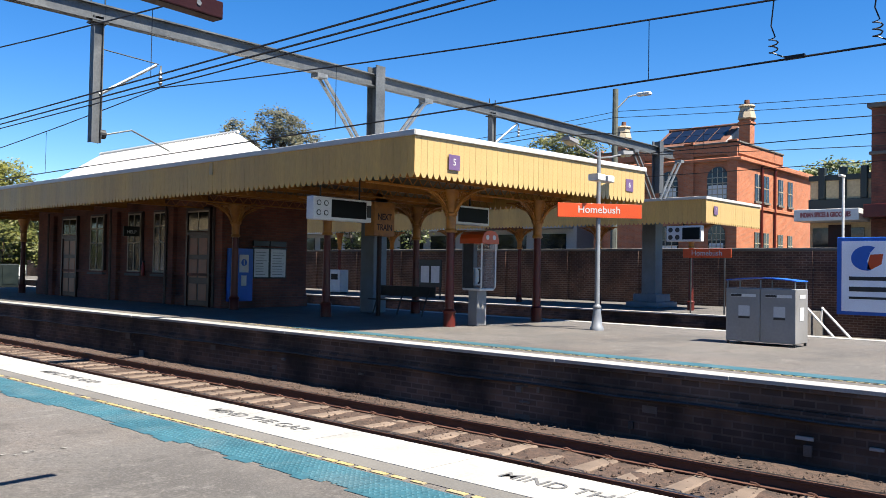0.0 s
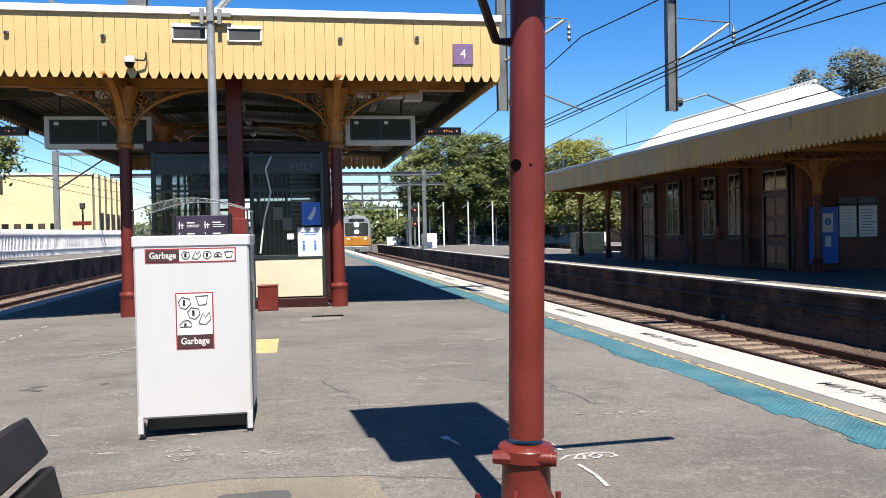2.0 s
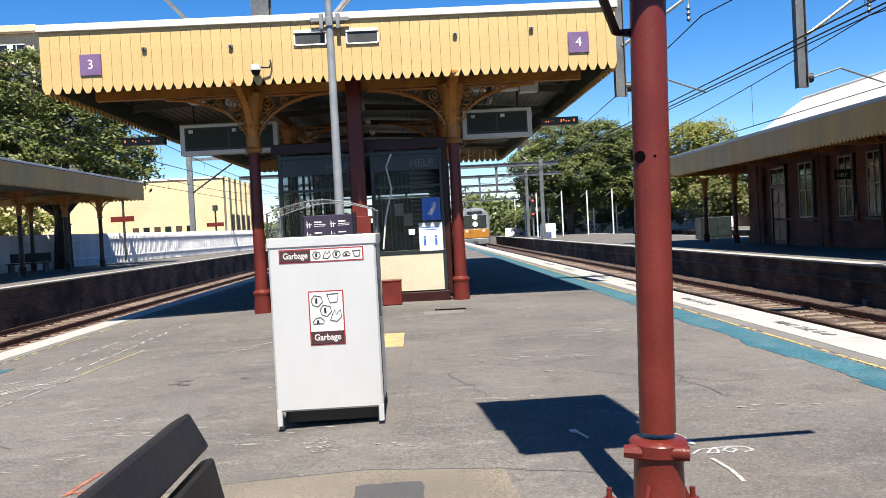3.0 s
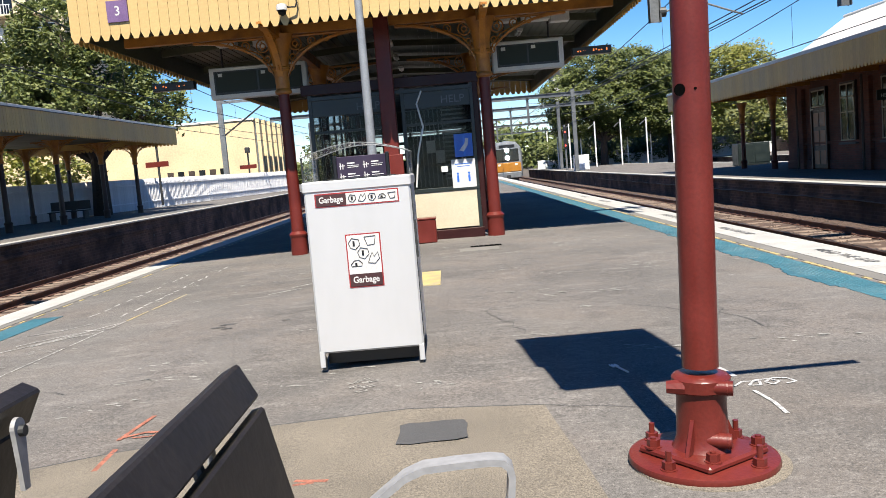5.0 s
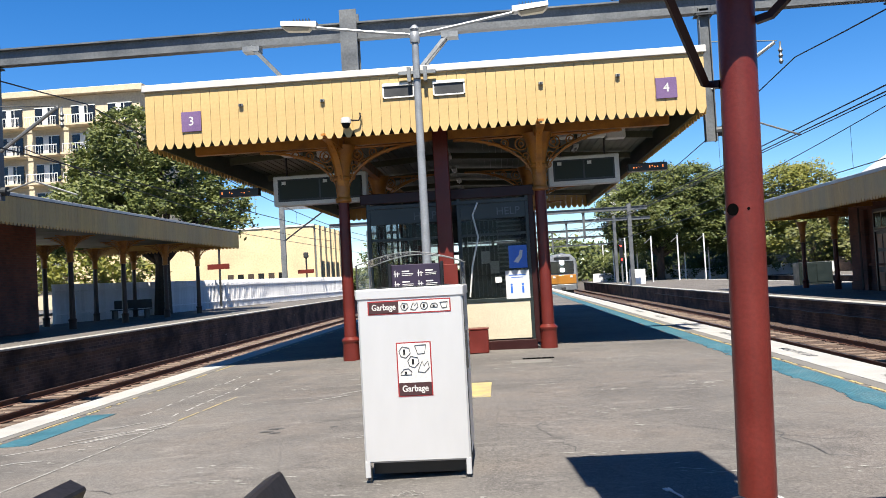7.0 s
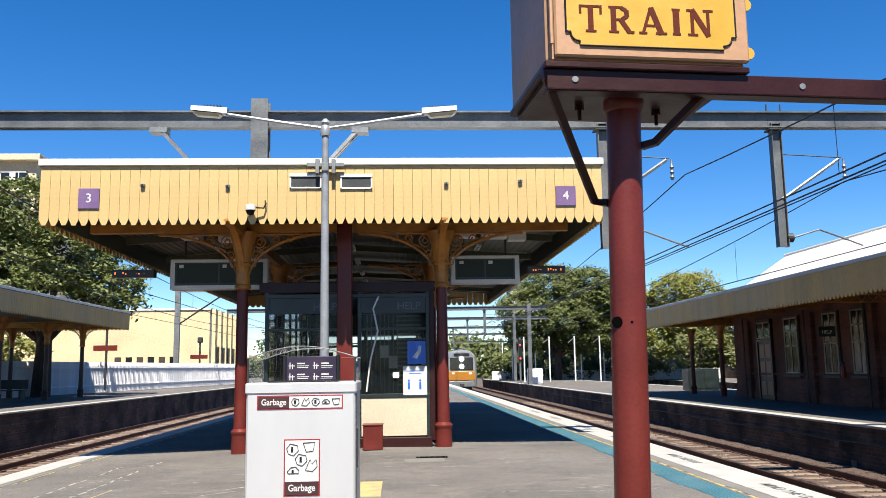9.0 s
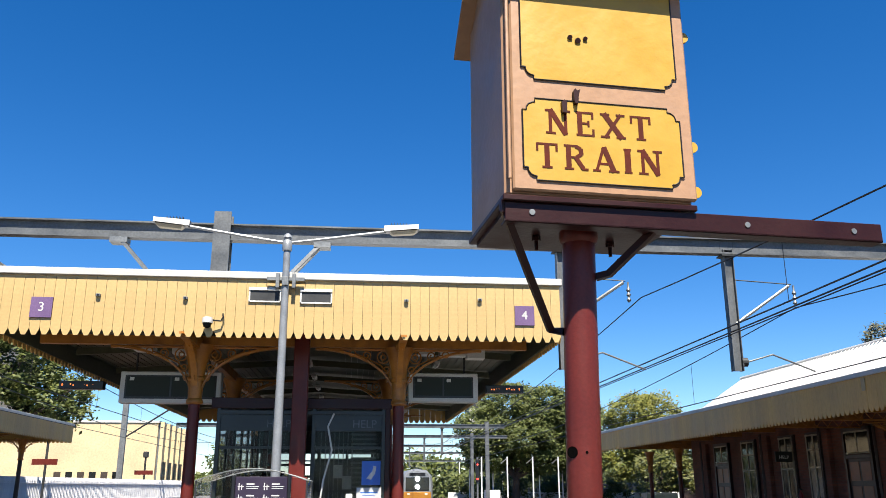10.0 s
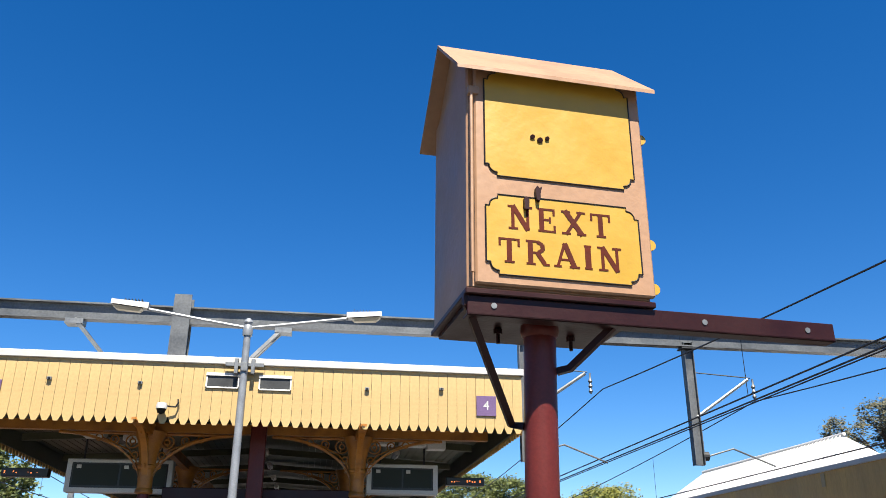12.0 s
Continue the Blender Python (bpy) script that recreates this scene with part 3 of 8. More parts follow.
bed(FAR_B, P7, 0, 60, 2000)


def rail_profile(b, x, y0, y1, z=RAIL_Z):
    p = [(-.07, -.16), (.07, -.16), (.07, -.145), (.01, -.125), (.01, -.045), (.036, -.035), (.036, -.004), (.03, 0), (-.03, 0), (-.036, -.004),
         (-.036, -.035), (-.01, -.045), (-.01, -.125), (-.07, -.145)]
    return b.prism(p, Matrix.Translation((x, y0, z)) @ Euler((radians(90), 0, 0)).to_matrix().to_4x4() @ Matrix.Diagonal((1, 1, -1, 1)), y1 - y0)


sleeper_mesh = {}


def track(cx, y0, y1, sleepers_to, clips_to=0):
    root = thing("railway_track", "rusty steel rails on concrete sleepers", "railway track", (cx, y0, RAIL_Z), kind="structure")
    for sx in (-0.7525, 0.7525):
        r = part("rail", rail_profile(Build(), cx + sx, y0, y1), RUST, root)
        part("rail_head", Build().box(cx + sx - .026, cx + sx + .026, y0, y1, RAIL_Z + .0005, RAIL_Z + .002), RAIL_TOP, r, "polished running surface")
    k = int((sleepers_to - y0) / 0.62)
    for i in range(k):
        y = y0 + 0.3 + i * 0.62
        if "s" not in sleeper_mesh:
            sleeper_mesh["s"] = Build().box(-1.25, 1.25, -.12, .12, -.10, .06, 0.02).mesh("sleeper")
            sleeper_mesh["s"].materials.append(SLEEPER)
        s = part("sleeper", sleeper_mesh["s"], SLEEPER, root)
        s.matrix_basis = Matrix.Translation((cx, y, RAIL_Z - 0.218 + rb.uniform(-.008, .008)))
    if clips_to:
        b = Build()
        for i in range(int((clips_to - y0) / 0.62)):
            y = y0 + 0.3 + i * 0.62
            for sx in (-0.7525, 0.7525):
                for d in (-1, 1):
                    x = cx + sx + d * 0.095
                    b.tube([(x, y - .05, RAIL_Z - .13), (x + d * .05, y - .02, RAIL_Z - .10), (x + d * .05, y + .03, RAIL_Z - .10), (x - d * .02, y + .05, RAIL_Z - .12)], 0.013, 5)
        part("rail_clip", b, RUST, root, "spring clips along the rails", kind="stuff")


track(8.70, -8, 150, 60, 45)
track(5.95, -8, 150, -6)
track(-11.25, 0, 150, 60)
track(-7.60, 0, 150, 2)
track(22.2, -8, 110, -6)
track(27.6, -8, 110, 25)


# ---------------------------------------------------------------- canopies
def board(w, z0, z1, th=0.022):
    """One fascia board in its own plane (u across, v up), with its notched lower end."""
    g = 0.0022
    return [(g, z0 + 0.105), (w * 0.08, z0 + 0.075), (w * 0.30, z0), (w * 0.70, z0), (w * 0.92, z0 + 0.075), (w - g, z0 + 0.105), (w - g, z1), (g, z1)]


def fascia_run(root, p, q, z0, z1, mat, pieces, w=0.158, cap=0.115):
    """Boards from p to q (x, y), cap strip above. pieces: boards as parts of their own."""
    p, q = Vector((*p, 0)), Vector((*q, 0))
    d = (q - p)
    length = d.length
    ang = math.degrees(math.atan2(d.y, d.x))
    m = Matrix.Translation(p) @ pose(0, 0, 0, 0, 0, ang) @ pose(0, 0, 0, 90, 0, 0)
    k = max(1, round(length / w))
    w = length / k
    shape = Build().prism(board(w, z0, z1 - cap), Matrix.Identity(4), -0.022).mesh("fascia_board")
    shape.materials.append(mat)
    joined = Build()
    for i in range(k):
        if pieces:
            o = part("fascia_board", shape, mat, root)
            o.matrix_basis = m @ Matrix.Translation((i * w, random.uniform(-.004, .004), random.uniform(-.001, .001)))
        else:
            joined.prism([(u + i * w, v) for u, v in board(w, z0, z1 - cap)], m @ Matrix.Translation((0, 0, random.uniform(-.001, .001))), -0.022)
    if not pieces:
        part("fascia_boarding", joined, mat, root, "notched cream fascia boarding", kind="stuff")
    b = Build().box(-0.03, length + 0.03, z1 - cap, z1, -0.05, 0.045, 0.008)
    b.moved(m)
    part("gutter", b, GUTTER, root, "white painted gutter")


def column(root, x, y, z0, ztop, lower=MAROON):
    r = 0.105
    base = Build().lathe(x, y, [(.15, z0), (.15, z0 + .05), (.145, z0 + .30), (.15, z0 + .32), (.165, z0 + .345), (.165, z0 + .37), (.135, z0 + .40), (r + .01, z0 + .42)], 20)
    part("column_base", base, lower, root, smooth=True)
    part("column", Build().lathe(x, y, [(r + .008, z0 + .4), (r, z0 + 1.2), (r - .008, ztop - 1.02)], 20), lower, root, smooth=True)
    cap = Build().lathe(x, y, [(r, ztop - 1.02), (r + .04, ztop - 1.0), (r + .04, ztop - .95), (r + .015, ztop - .92), (r + .025, ztop - .62), (r + .05, ztop - .60),
                               (r + .05, ztop - .56), (r + .03, ztop - .54), (r + .05, ztop - .36), (r + .09, ztop - .18), (r + .15, ztop - .04), (r + .16, ztop)], 16)
    part("capital", cap, OCHRE, root, smooth=True)


def spandrel(root, x, y, ztop, dx, dy, reach=1.0, drop=0.95):
    """Pierced iron bracket from a column, out along (dx, dy)."""
    b = Build()
    at = lambda u, v: (x + dx * (0.09 + u), y + dy * (0.09 + u), ztop - v)
    arc = []
    for i in range(17):
        a = math.pi / 2 * i / 16
        arc.append(at(reach * (1 - math.cos(a)), drop - (drop - 0.05) * math.sin(a)))
    side = Vector((-dy, dx, 0)) * 0.05
    for pa, pb in zip(arc, arc[1:]):
        pa, pb = Vector(pa), Vector(pb)
        dn = Vector((0, 0, 0.04))
        vs = [pa + side, pa - side, pb - side, pb + side, pa + side + dn, pa - side + dn, pb - side + dn, pb + side + dn]
        b.add(vs, [(0, 1, 2, 3), (7, 6, 5, 4), (0, 4, 5, 1), (1, 5, 6, 2), (2, 6, 7, 3), (3, 7, 4, 0)])
    b.tube([at(0, drop), at(0, 0.02)], 0.022, 6)
    b.tube([at(0, 0.03), at(reach + .02, 0.03)], 0.022, 6)

    def ring(u, v, r, turns=1.0, r1=None, start=0.0):
        r1 = r if r1 is None else r1
        u *= reach / 1.0
        k = int(12 * turns)
        b.tube([at(u + (r + (r1 - r) * i / k) * math.cos(start + 2 * math.pi * turns * i / k), v + (r + (r1 - r) * i / k) * math.sin(start + 2 * math.pi * turns * i / k)) for i in range(k + 1)], 0.013, 5)

    ring(0.14, 0.16, 0.11)
    ring(0.14, 0.16, 0.045)
    ring(0.10, 0.38, 0.08, 1.4, 0.02)
    ring(0.36, 0.13, 0.085, 1.4, 0.02, 2.0)
    ring(0.06, 0.56, 0.05)
    ring(0.54, 0.10, 0.055)
    for i in range(4):
        a = i * math.pi / 2 + math.pi / 4
        b.tube([at(0.14 + .045 * math.cos(a), 0.16 + .045 * math.sin(a)), at(0.14 + .11 * math.cos(a), 0.16 + .11 * math.sin(a))], 0.011, 5)
    b.tube([at(0.02, 0.70), at(0.10, 0.47), at(0.24, 0.30), at(0.46, 0.20), at(0.70, 0.10)], 0.012, 5)
    part("bracket", b, OCHRE, root, "pierced ochre ironwork bracket")


# own canopy over the near platform
CF, CT, CB = 12.75, 4.76, 3.68
CL, CR, CBACK = -5.76, 3.33, 30.5
canopy = thing("station_canopy", "cream timber platform canopy on maroon iron columns", "canopy", (-1.2, CF, 0), kind="")
fascia_run(canopy, (CL, CF), (CR, CF), CB, CT, CREAM, True)
fascia_run(canopy, (CR, CF), (CR, CBACK), CB, CT, CREAM_SHADE_LIFT, False, 0.2)
fascia_run(canopy, (CR, CBACK), (CL, CBACK), CB, CT, CREAM_SHADE_LIFT, False, 0.2)
fascia_run(canopy, (CL, CBACK), (CL, CF), CB, CT, CREAM_SHADE_LIFT, False, 0.2)
b = Build()
xm = (CL + CR) / 2
b.add([(CL, CF + .03, CT - .02), (xm, CF + .03, CT + .0), (xm, CBACK, CT), (CL, CBACK, CT - .02), (CR, CF + .03, CT - .02), (CR, CBACK, CT - .02)],
      [(0, 1, 2, 3), (1, 4, 5, 2)])
part("roof", b, ROOF_IRON, canopy, "pale flat roof sheeting")
b = Build()
x = CL + 0.05
while x < CR - 0.1:
    zc = CB + 0.42 + 0.30 * (1 - abs(x - xm) / (CR - xm))
    b.box(x, x + 0.145, CF + 0.03, CBACK, zc, zc + 0.02)
    x += 0.15
part("soffit", b, SOFFIT, canopy, "green boarded soffit with shade in its colour", kind="stuff")
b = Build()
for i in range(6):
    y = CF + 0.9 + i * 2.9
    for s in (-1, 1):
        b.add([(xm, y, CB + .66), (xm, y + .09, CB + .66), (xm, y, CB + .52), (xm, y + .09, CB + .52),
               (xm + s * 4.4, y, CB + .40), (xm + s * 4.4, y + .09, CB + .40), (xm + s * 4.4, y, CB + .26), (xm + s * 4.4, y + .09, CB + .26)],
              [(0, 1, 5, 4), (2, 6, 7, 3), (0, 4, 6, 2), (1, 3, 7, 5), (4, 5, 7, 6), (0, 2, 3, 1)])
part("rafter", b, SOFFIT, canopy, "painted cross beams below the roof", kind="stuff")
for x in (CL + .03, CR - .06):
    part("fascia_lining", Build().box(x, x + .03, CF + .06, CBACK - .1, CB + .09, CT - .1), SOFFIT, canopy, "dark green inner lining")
COLS = (0.72, -2.80)
for x in COLS:
    b = Build().box(x - .07, x + .07, CF + 0.1, CBACK - 1, CB + .02, CB + .22)
    part("beam", b, OCHRE, canopy, "ochre beam above the columns")
    for i in range(4):
        y = 14.22 + i * 4.6
        column(canopy, x, y, crossfall(x), CB + 0.10)
        if i < 4:
            for sx, sy in ((1, 0), (-1, 0), (0, 1), (0, -1)):
                if i == 0 or sy == 0:
                    spandrel(canopy, x, y, CB + 0.10, sx, sy, 1.38, 0.90)
part("cross_beam", Build().box(CL + .3, CR - .3, 14.15, 14.29, CB + .10, CB + .26), OCHRE, canopy, "ochre cross beam")


# front fittings of the canopy
def number_sign(text, x, y, z, turn=0.0, size=0.33):
    root = thing("platform_number_sign", "square purple sign with white number " + text, "sign", (x, y, z))
    m = facing(x, y, z, turn)
    part("plate", Build().box(-size / 2, size / 2, -size / 2, size / 2, -0.02, 0.0, 0.003).moved(m), PURPLE, root)
    part("number", lettering(text, size * 0.62, m @ Matrix.Translation((0, 0, 0.002)), 0.0015, 0.001), WHITE, root)


number_sign("3", -4.985, CF - 0.025, 4.11)
number_sign("4", 2.72, CF - 0.025, 4.12)


def vent(x, z):
    root = thing("canopy_vent", "dark recessed vent box with pale frame", "vent", (x, CF, z), group="vents on the canopy front")
    w, h = 0.52, 0.245
    part("frame", Build().box(x - w / 2, x + w / 2, CF - 0.045, CF - 0.015, z + h / 2 - .05, z + h / 2, .004).box(x - w / 2, x + w / 2, CF - .03, CF - .015, z - h / 2, z - h / 2 + .025, .004)
         .box(x - w / 2, x - w / 2 + .025, CF - .03, CF - .015, z - h / 2, z + h / 2, .004).box(x + w / 2 - .025, x + w / 2, CF - .03, CF - .015, z - h / 2, z + h / 2, .004), HOUSING, root)
    part("grille", Build().box(x - w / 2 + .02, x + w / 2 - .02, CF - .022, CF - .012, z - h / 2 + .02, z + h / 2 - .04), STEEL_DARK, root, "dark opening")


vent(-1.54, 4.38)
vent(-0.72, 4.37)


def small_box(x, z, s=0.07):
    root = thing("small_camera", "small weathered metal fitting on cream boards", "fitting", (x, CF, z), group="fittings on the canopy front")
    part("body", Build().box(x - s / 2, x + s / 2, CF - 0.05, CF - 0.0, z - s * .35, z + s * .35, .006), STEEL, root)
    part("lens", Build().cyl((x, CF - .05, z), (x, CF - .058, z), s * .24, n=10), BLACK, root)


for x, z in ((-4.14, 4.32), (-2.79, 4.30), (0.75, 4.33), (1.97, 4.37)):
    small_box(x, z)
dome = thing("dome_camera", "white dome security camera on a bracket", "security camera", (-2.40, CF - .14, 3.90))
part("housing", Build().lathe(-2.40, CF - .14, [(.03, 3.98), (.075, 3.97), (.085, 3.92), (.085, 3.88)], 14), WHITE, dome, smooth=True)
part("dome", Build().lathe(-2.40, CF - .14, [(.02, 3.80), (.055, 3.82), (.072, 3.87), (.072, 3.885)], 14), SCREEN, dome, "smoked dome", smooth=True)
part("bracket", Build().tube([(-2.40, CF - .14, 3.96), (-2.30, CF - .10, 3.93), (-2.2, CF - .08, 3.93), (-2.17, CF - .06, 4.0), (-2.19, CF, 4.06)], 0.014, 6), BLACK, dome)


# hanging displays under the canopy
def display(x0, x1, y, z0, z1, label="grey departure display with two dark panes"):
    root = thing("departure_display", label, "display", ((x0 + x1) / 2, y, z0), group="departure displays")
    part("housing", Build().box(x0, x1, y, y + 0.22, z0, z1, .015), HOUSING, root)
    part("bezel", Build().box(x0 + .09, x1 - .09, y - .008, y + .01, z0 + .08, z1 - .07), BLACK, root)
    c = (x0 + x1) / 2
    for a, e in ((x0 + .12, c - .015), (c + .015, x1 - .12)):
        p = part("pane", Build().box(a, e, y - .012, y - .006, z0 + .12, z1 - .095), SCREEN_LIT, root, "dark glass pane")
        part("header", Build().box(a + .05, a + .13, y - .0145, y - .011, z1 - .17, z1 - .11), HOUSING, p, "small pale header")
    for x in (x0 + .25, x1 - .25):
        part("hanger", Build().cyl((x, y + .1, z1), (x, y + .1, CB + .5), .018, n=8), STEEL_DARK, root)


display(0.95, 2.28, 15.2, 2.93, 3.48)
display(-4.34, -2.52, 15.2, 2.87, 3.45)
for x0, x1 in ((2.5, 3.25), (-5.55, -4.75)):
    root = thing("dot_display", "black dot display with glowing amber dots", "display", (x0, 15.6, 3.2), group="dot displays")
    part("housing", Build().box(x0, x1, 15.6, 15.78, 3.16, 3.31, .01), BLACK, root)
    b = Build()
    for i in range(int((x1 - x0 - .1) / .05)):
        if random.random() < 0.6:
            b.box(x0 + .05 + i * .05, x0 + .05 + i * .05 + .022, 15.595, 15.60, 3.215 + random.choice((0, .02)), 3.24 + random.choice((0, .02)))
    part("dots", b, LED, root, "glowing amber dots")
for i in range(7):
    for x in (-1.05, 1.7, -3.9):
        y = 14.9 + i * 2.3
        root = thing("ceiling_light", "slim white fluorescent batten light", "light", (x, y, CB + .35), group="canopy lights")
        part("body", Build().box(x - .06, x + .06, y, y + 0.62, CB + .26, CB + .33, .008), HOUSING, root)
        part("tube", Build().cyl((x, y + .03, CB + .245), (x, y + .59, CB + .245), .016, n=8), WHITE, root)
for x, y, w in ((1.5, 14.7, .5), (2.05, 15.0, .35), (1.1, 14.6, .3), (-3.4, 14.9, .45), (-4.0, 14.6, .35)):
    root = thing("speaker_box", "grey box speaker below the canopy", "speaker", (x, y, CB), group="boxes below the canopy")
    part("body", Build().box(x, x + w, y, y + .25, CB + .06, CB + .22, .01), HOUSING, root)
    part("stem", Build().cyl((x + w / 2, y + .12, CB + .2), (x + w / 2, y + .12, CB + .5), .02, n=8), STEEL_DARK, root)

# ---------------------------------------------------------------- waiting room under the canopy
SX0, SX1, SY0, SY1 = -2.40, 0.50, 14.20, 21.0
room = thing("waiting_room", "glazed waiting room with green frames and cream panels", "shelter", ((SX0 + SX1) / 2, SY0, 0))
part("plinth", Build().box(SX0 - .02, SX1 + .02, SY0 - .03, SY1, crossfall(SX0), 0.16, .01), MAROON_DARK_SHADE, room, "dark maroon plinth")
for a, e in ((SX0 + .05, -1.0), (-0.72, SX1 - .06)):
    part("panel", Build().box(a, e, SY0 + .01, SY0 + .05, .18, .84, .006), CREAM_PANEL, room, "pale cream lower panel")
    part("pane", Build().box(a, e, SY0 + .03, SY0 + .04, .90, 2.55), GLASS, room)
    part("head_panel", Build().box(a, e, SY0 + .015, SY0 + .045, 2.32, 2.60, .004), GREEN_FRAME, room)
part("pane", Build().box(SX1 - .03, SX1 - .02, SY0 + .06, SY1, .2, 2.6), GLASS, room)
part("pane", Build().box(SX0 + .02, SX0 + .03, SY0 + .06, SY1, .2, 2.6), GLASS, room)
for x in (SX0, -1.0, -0.78, SX1 - .07):
    part("mullion", Build().box(x, x + .07, SY0, SY0 + .08, .12, 2.72, .006), GREEN_FRAME, room)
for z in (.84, 2.6):
    part("rail", Build().box(SX0, SX1, SY0 - .005, SY0 + .075, z, z + .07, .006), GREEN_FRAME, room)
part("edge_post", Build().box(SX1 - .01, SX1 + .08, SY0 - .02, SY0 + .1, 0.1, 2.85, .008), MAROON_DARK_SHADE, room, "dark maroon corner post")
part("head", Build().box(SX0 - .1, SX1 + .1, SY0 - .03, SY0 + .12, 2.70, 2.88, .01), MAROON_DARK_SHADE, room, "dark maroon head beam")
for i in range(6):
    y = SY0 + 1.1 + i * 1.05
    for x in (SX0, SX1 - .05):
        part("mullion", Build().box(x, x + .05, y, y + .05, .12, 2.72), GREEN_FRAME, room)
part("back_wall", Build().box(SX0, SX1, SY1 - .1, SY1, 0, 1.5), GREEN_FRAME, room)
for x in (SX0 + .05, SX0 + .75, SX0 + 1.45, SX0 + 2.15, SX1 - .12):
    part("back_mullion", Build().box(x, x + .07, SY1 - .09, SY1 - .02, .95, 2.74, .005), GREEN_FRAME, room)
# Upper band added to shut out the bright sky behind the room.
part("back_wall", Build().box(SX0, SX1, SY1 - .1, SY1, 2.2, 2.74), GREEN_FRAME, room)
for z in (1.62, 1.9):
    part("back_rail", Build().box(SX0, SX1, SY1 - .085, SY1 - .03, z, z + .06, .005), GREEN_FRAME, room)
part("roof", Build().box(SX0 - .05, SX1 + .05, SY0 + .13, SY1, 2.74, 2.84), GREEN_FRAME, room, "dark flat roof")
for z in (2.02,):
    for a, e in ((SX0 + .07, -1.0), (-.71, SX1 - .07)):
        part("transom", Build().box(a, e, SY0 + .01, SY0 + .06, z, z + .045, .004), GREEN_FRAME, room)
# roller grille and ticket window inside
for i in range(16):
    z = 1.02 + i * .088
    part("grille_slat", Build().box(-.1, SX1 - .12, SY0 + 1.5, SY0 + 1.53, z, z + .034, .004), STEEL, room)
for i in range(8):
    x = -.68 + i * .085
    part("grille_bar", Build().box(x, x + .018, SY0 + 1.6, SY0 + 1.62, .9, 2.5), STEEL, room)
for z in (1.3, 1.75, 2.2):
    part("grille_rail", Build().box(-.7, -.05, SY0 + 1.59, SY0 + 1.63, z, z + .03), STEEL_DARK, room)
# Dark panels added to block the bright view through the room.
part("partition", Build().box(-.95, SX1 - .1, SY0 + 4.2, SY0 + 4.26, .16, 2.0).box(SX0 + .1, -1.6, SY0 + 5.0, SY0 + 5.06, .16, 1.75), GREEN_FRAME, room, "added dark panels blocking the bright view")
part("counter", Build().box(SX0 + .3, -1.15, SY0 + 3.2, SY0 + 3.8, .16, 1.02, .01).box(SX0 + .2, -1.1, SY0 + 3.1, SY0 + 3.85, 1.02, 1.07, .006), TIMBER_DARK, room, "dark ticket counter inside")
for x, z in ((-1.95, 1.35), (-1.5, 1.28), (-.42, 1.55), (-.25, 1.35)):
    part("inner_notice", Build().box(x, x + .17, SY0 + 1.46, SY0 + 1.47, z, z + .24), HOUSING, room, "pale notice inside the glass")
part("inner_post", Build().box(-1.75, -1.66, SY0 + 1.5, SY0 + 1.58, .16, 2.74, .005).box(-1.1, -1.02, SY0 + 2.6, SY0 + 2.68, .16, 2.74, .005), MAROON_DARK_SHADE, room, "dark posts inside")
for x, z in ((-1.35, 2.44), (0.13, 2.44)):
    part("words", lettering("HELP", 0.19, facing(x, SY0 + .012, z), 0.0), GANTRY, room, "grey lettering on the glass")
part("poster", Build().box(.10, .42, SY0 - .004, SY0 + .01, 1.42, 1.82), BLUE_SIGN, room, "blue poster")
part("poster_mark", Build().prism([(-.08, -.1), (.0, -.12), (.07, -.02), (.09, .1), (.04, .11), (.02, .02), (-.04, -.05)], facing(.26, SY0 - .006, 1.63), .001), WHITE, room, "white ear shape")
part("notice", Build().box(.02, .44, SY0 - .006, SY0 + .01, .88, 1.38), WHITE, room, "white notice")
b = Build()
for x in (.12, .32):
    b.box(x - .018, x + .018, SY0 - .008, SY0 - .006, .98, 1.10).cyl((x, SY0 - .008, 1.13), (x, SY0 - .006, 1.13), .02, n=10)
part("notice_print", b.box(.08, .38, SY0 - .008, SY0 - .006, 1.29, 1.305).box(.12, .34, SY0 - .008, SY0 - .006, 1.25, 1.262), BLUE_SIGN, room, "blue printed shapes")
part("small_label", Build().box(-.16, -.05, SY0 - .003, SY0 + .01, 1.18, 1.28), HOUSING, room, "small pale label")
# Thin pale tube curving up in front of the right-hand pane.
part("loose_cable", Build().tube([(-.62, SY0 - .02, .95), (-.55, SY0 - .03, 1.5), (-.42, SY0 - .03, 2.0), (-.5, SY0 - .02, 2.4), (-.4, SY0 - .02, 2.62)], .016, 6), HOUSING, room, "thin curved pale tube before the glass")
mid = thing("service_post", "dark maroon square post under the canopy", "post", (-1.0, 14.0, 0))
part("shaft", Build().box(-1.12, -.86, 13.92, 14.16, -0.02, CB + .5, .012), MAROON, mid)
# Face added in front of the shaft, in place of its sunlit lower part.
part("cover", Build().box(-1.05, -.80, 13.84, 13.92, .02, 1.55, .01), MAROON, mid, "added face standing in for the post's sunlit lower part")
cab = thing("hydrant_box", "red-brown painted steel box on the platform", "cabinet", (-.5, 13.75, 0))
part("body", Build().box(-.66, -.33, 13.62, 13.95, 0, .40, .012), MAROON, cab)
part("lid", Build().box(-.67, -.32, 13.61, 13.96, .40, .425, .006), MAROON, cab)
bin_info = thing("information_sign", "dark purple information panel with white symbols", "sign", (-1.1, 9.6, 0))
part("board", Build().box(-1.40, -.80, 9.6, 9.63, .75, 1.50, .006), PURPLE_DARK, bin_info)
part("leg", Build().box(-1.44, -1.40, 9.58, 9.66, crossfall(-1.4), 1.52, .006), BLACK, bin_info)
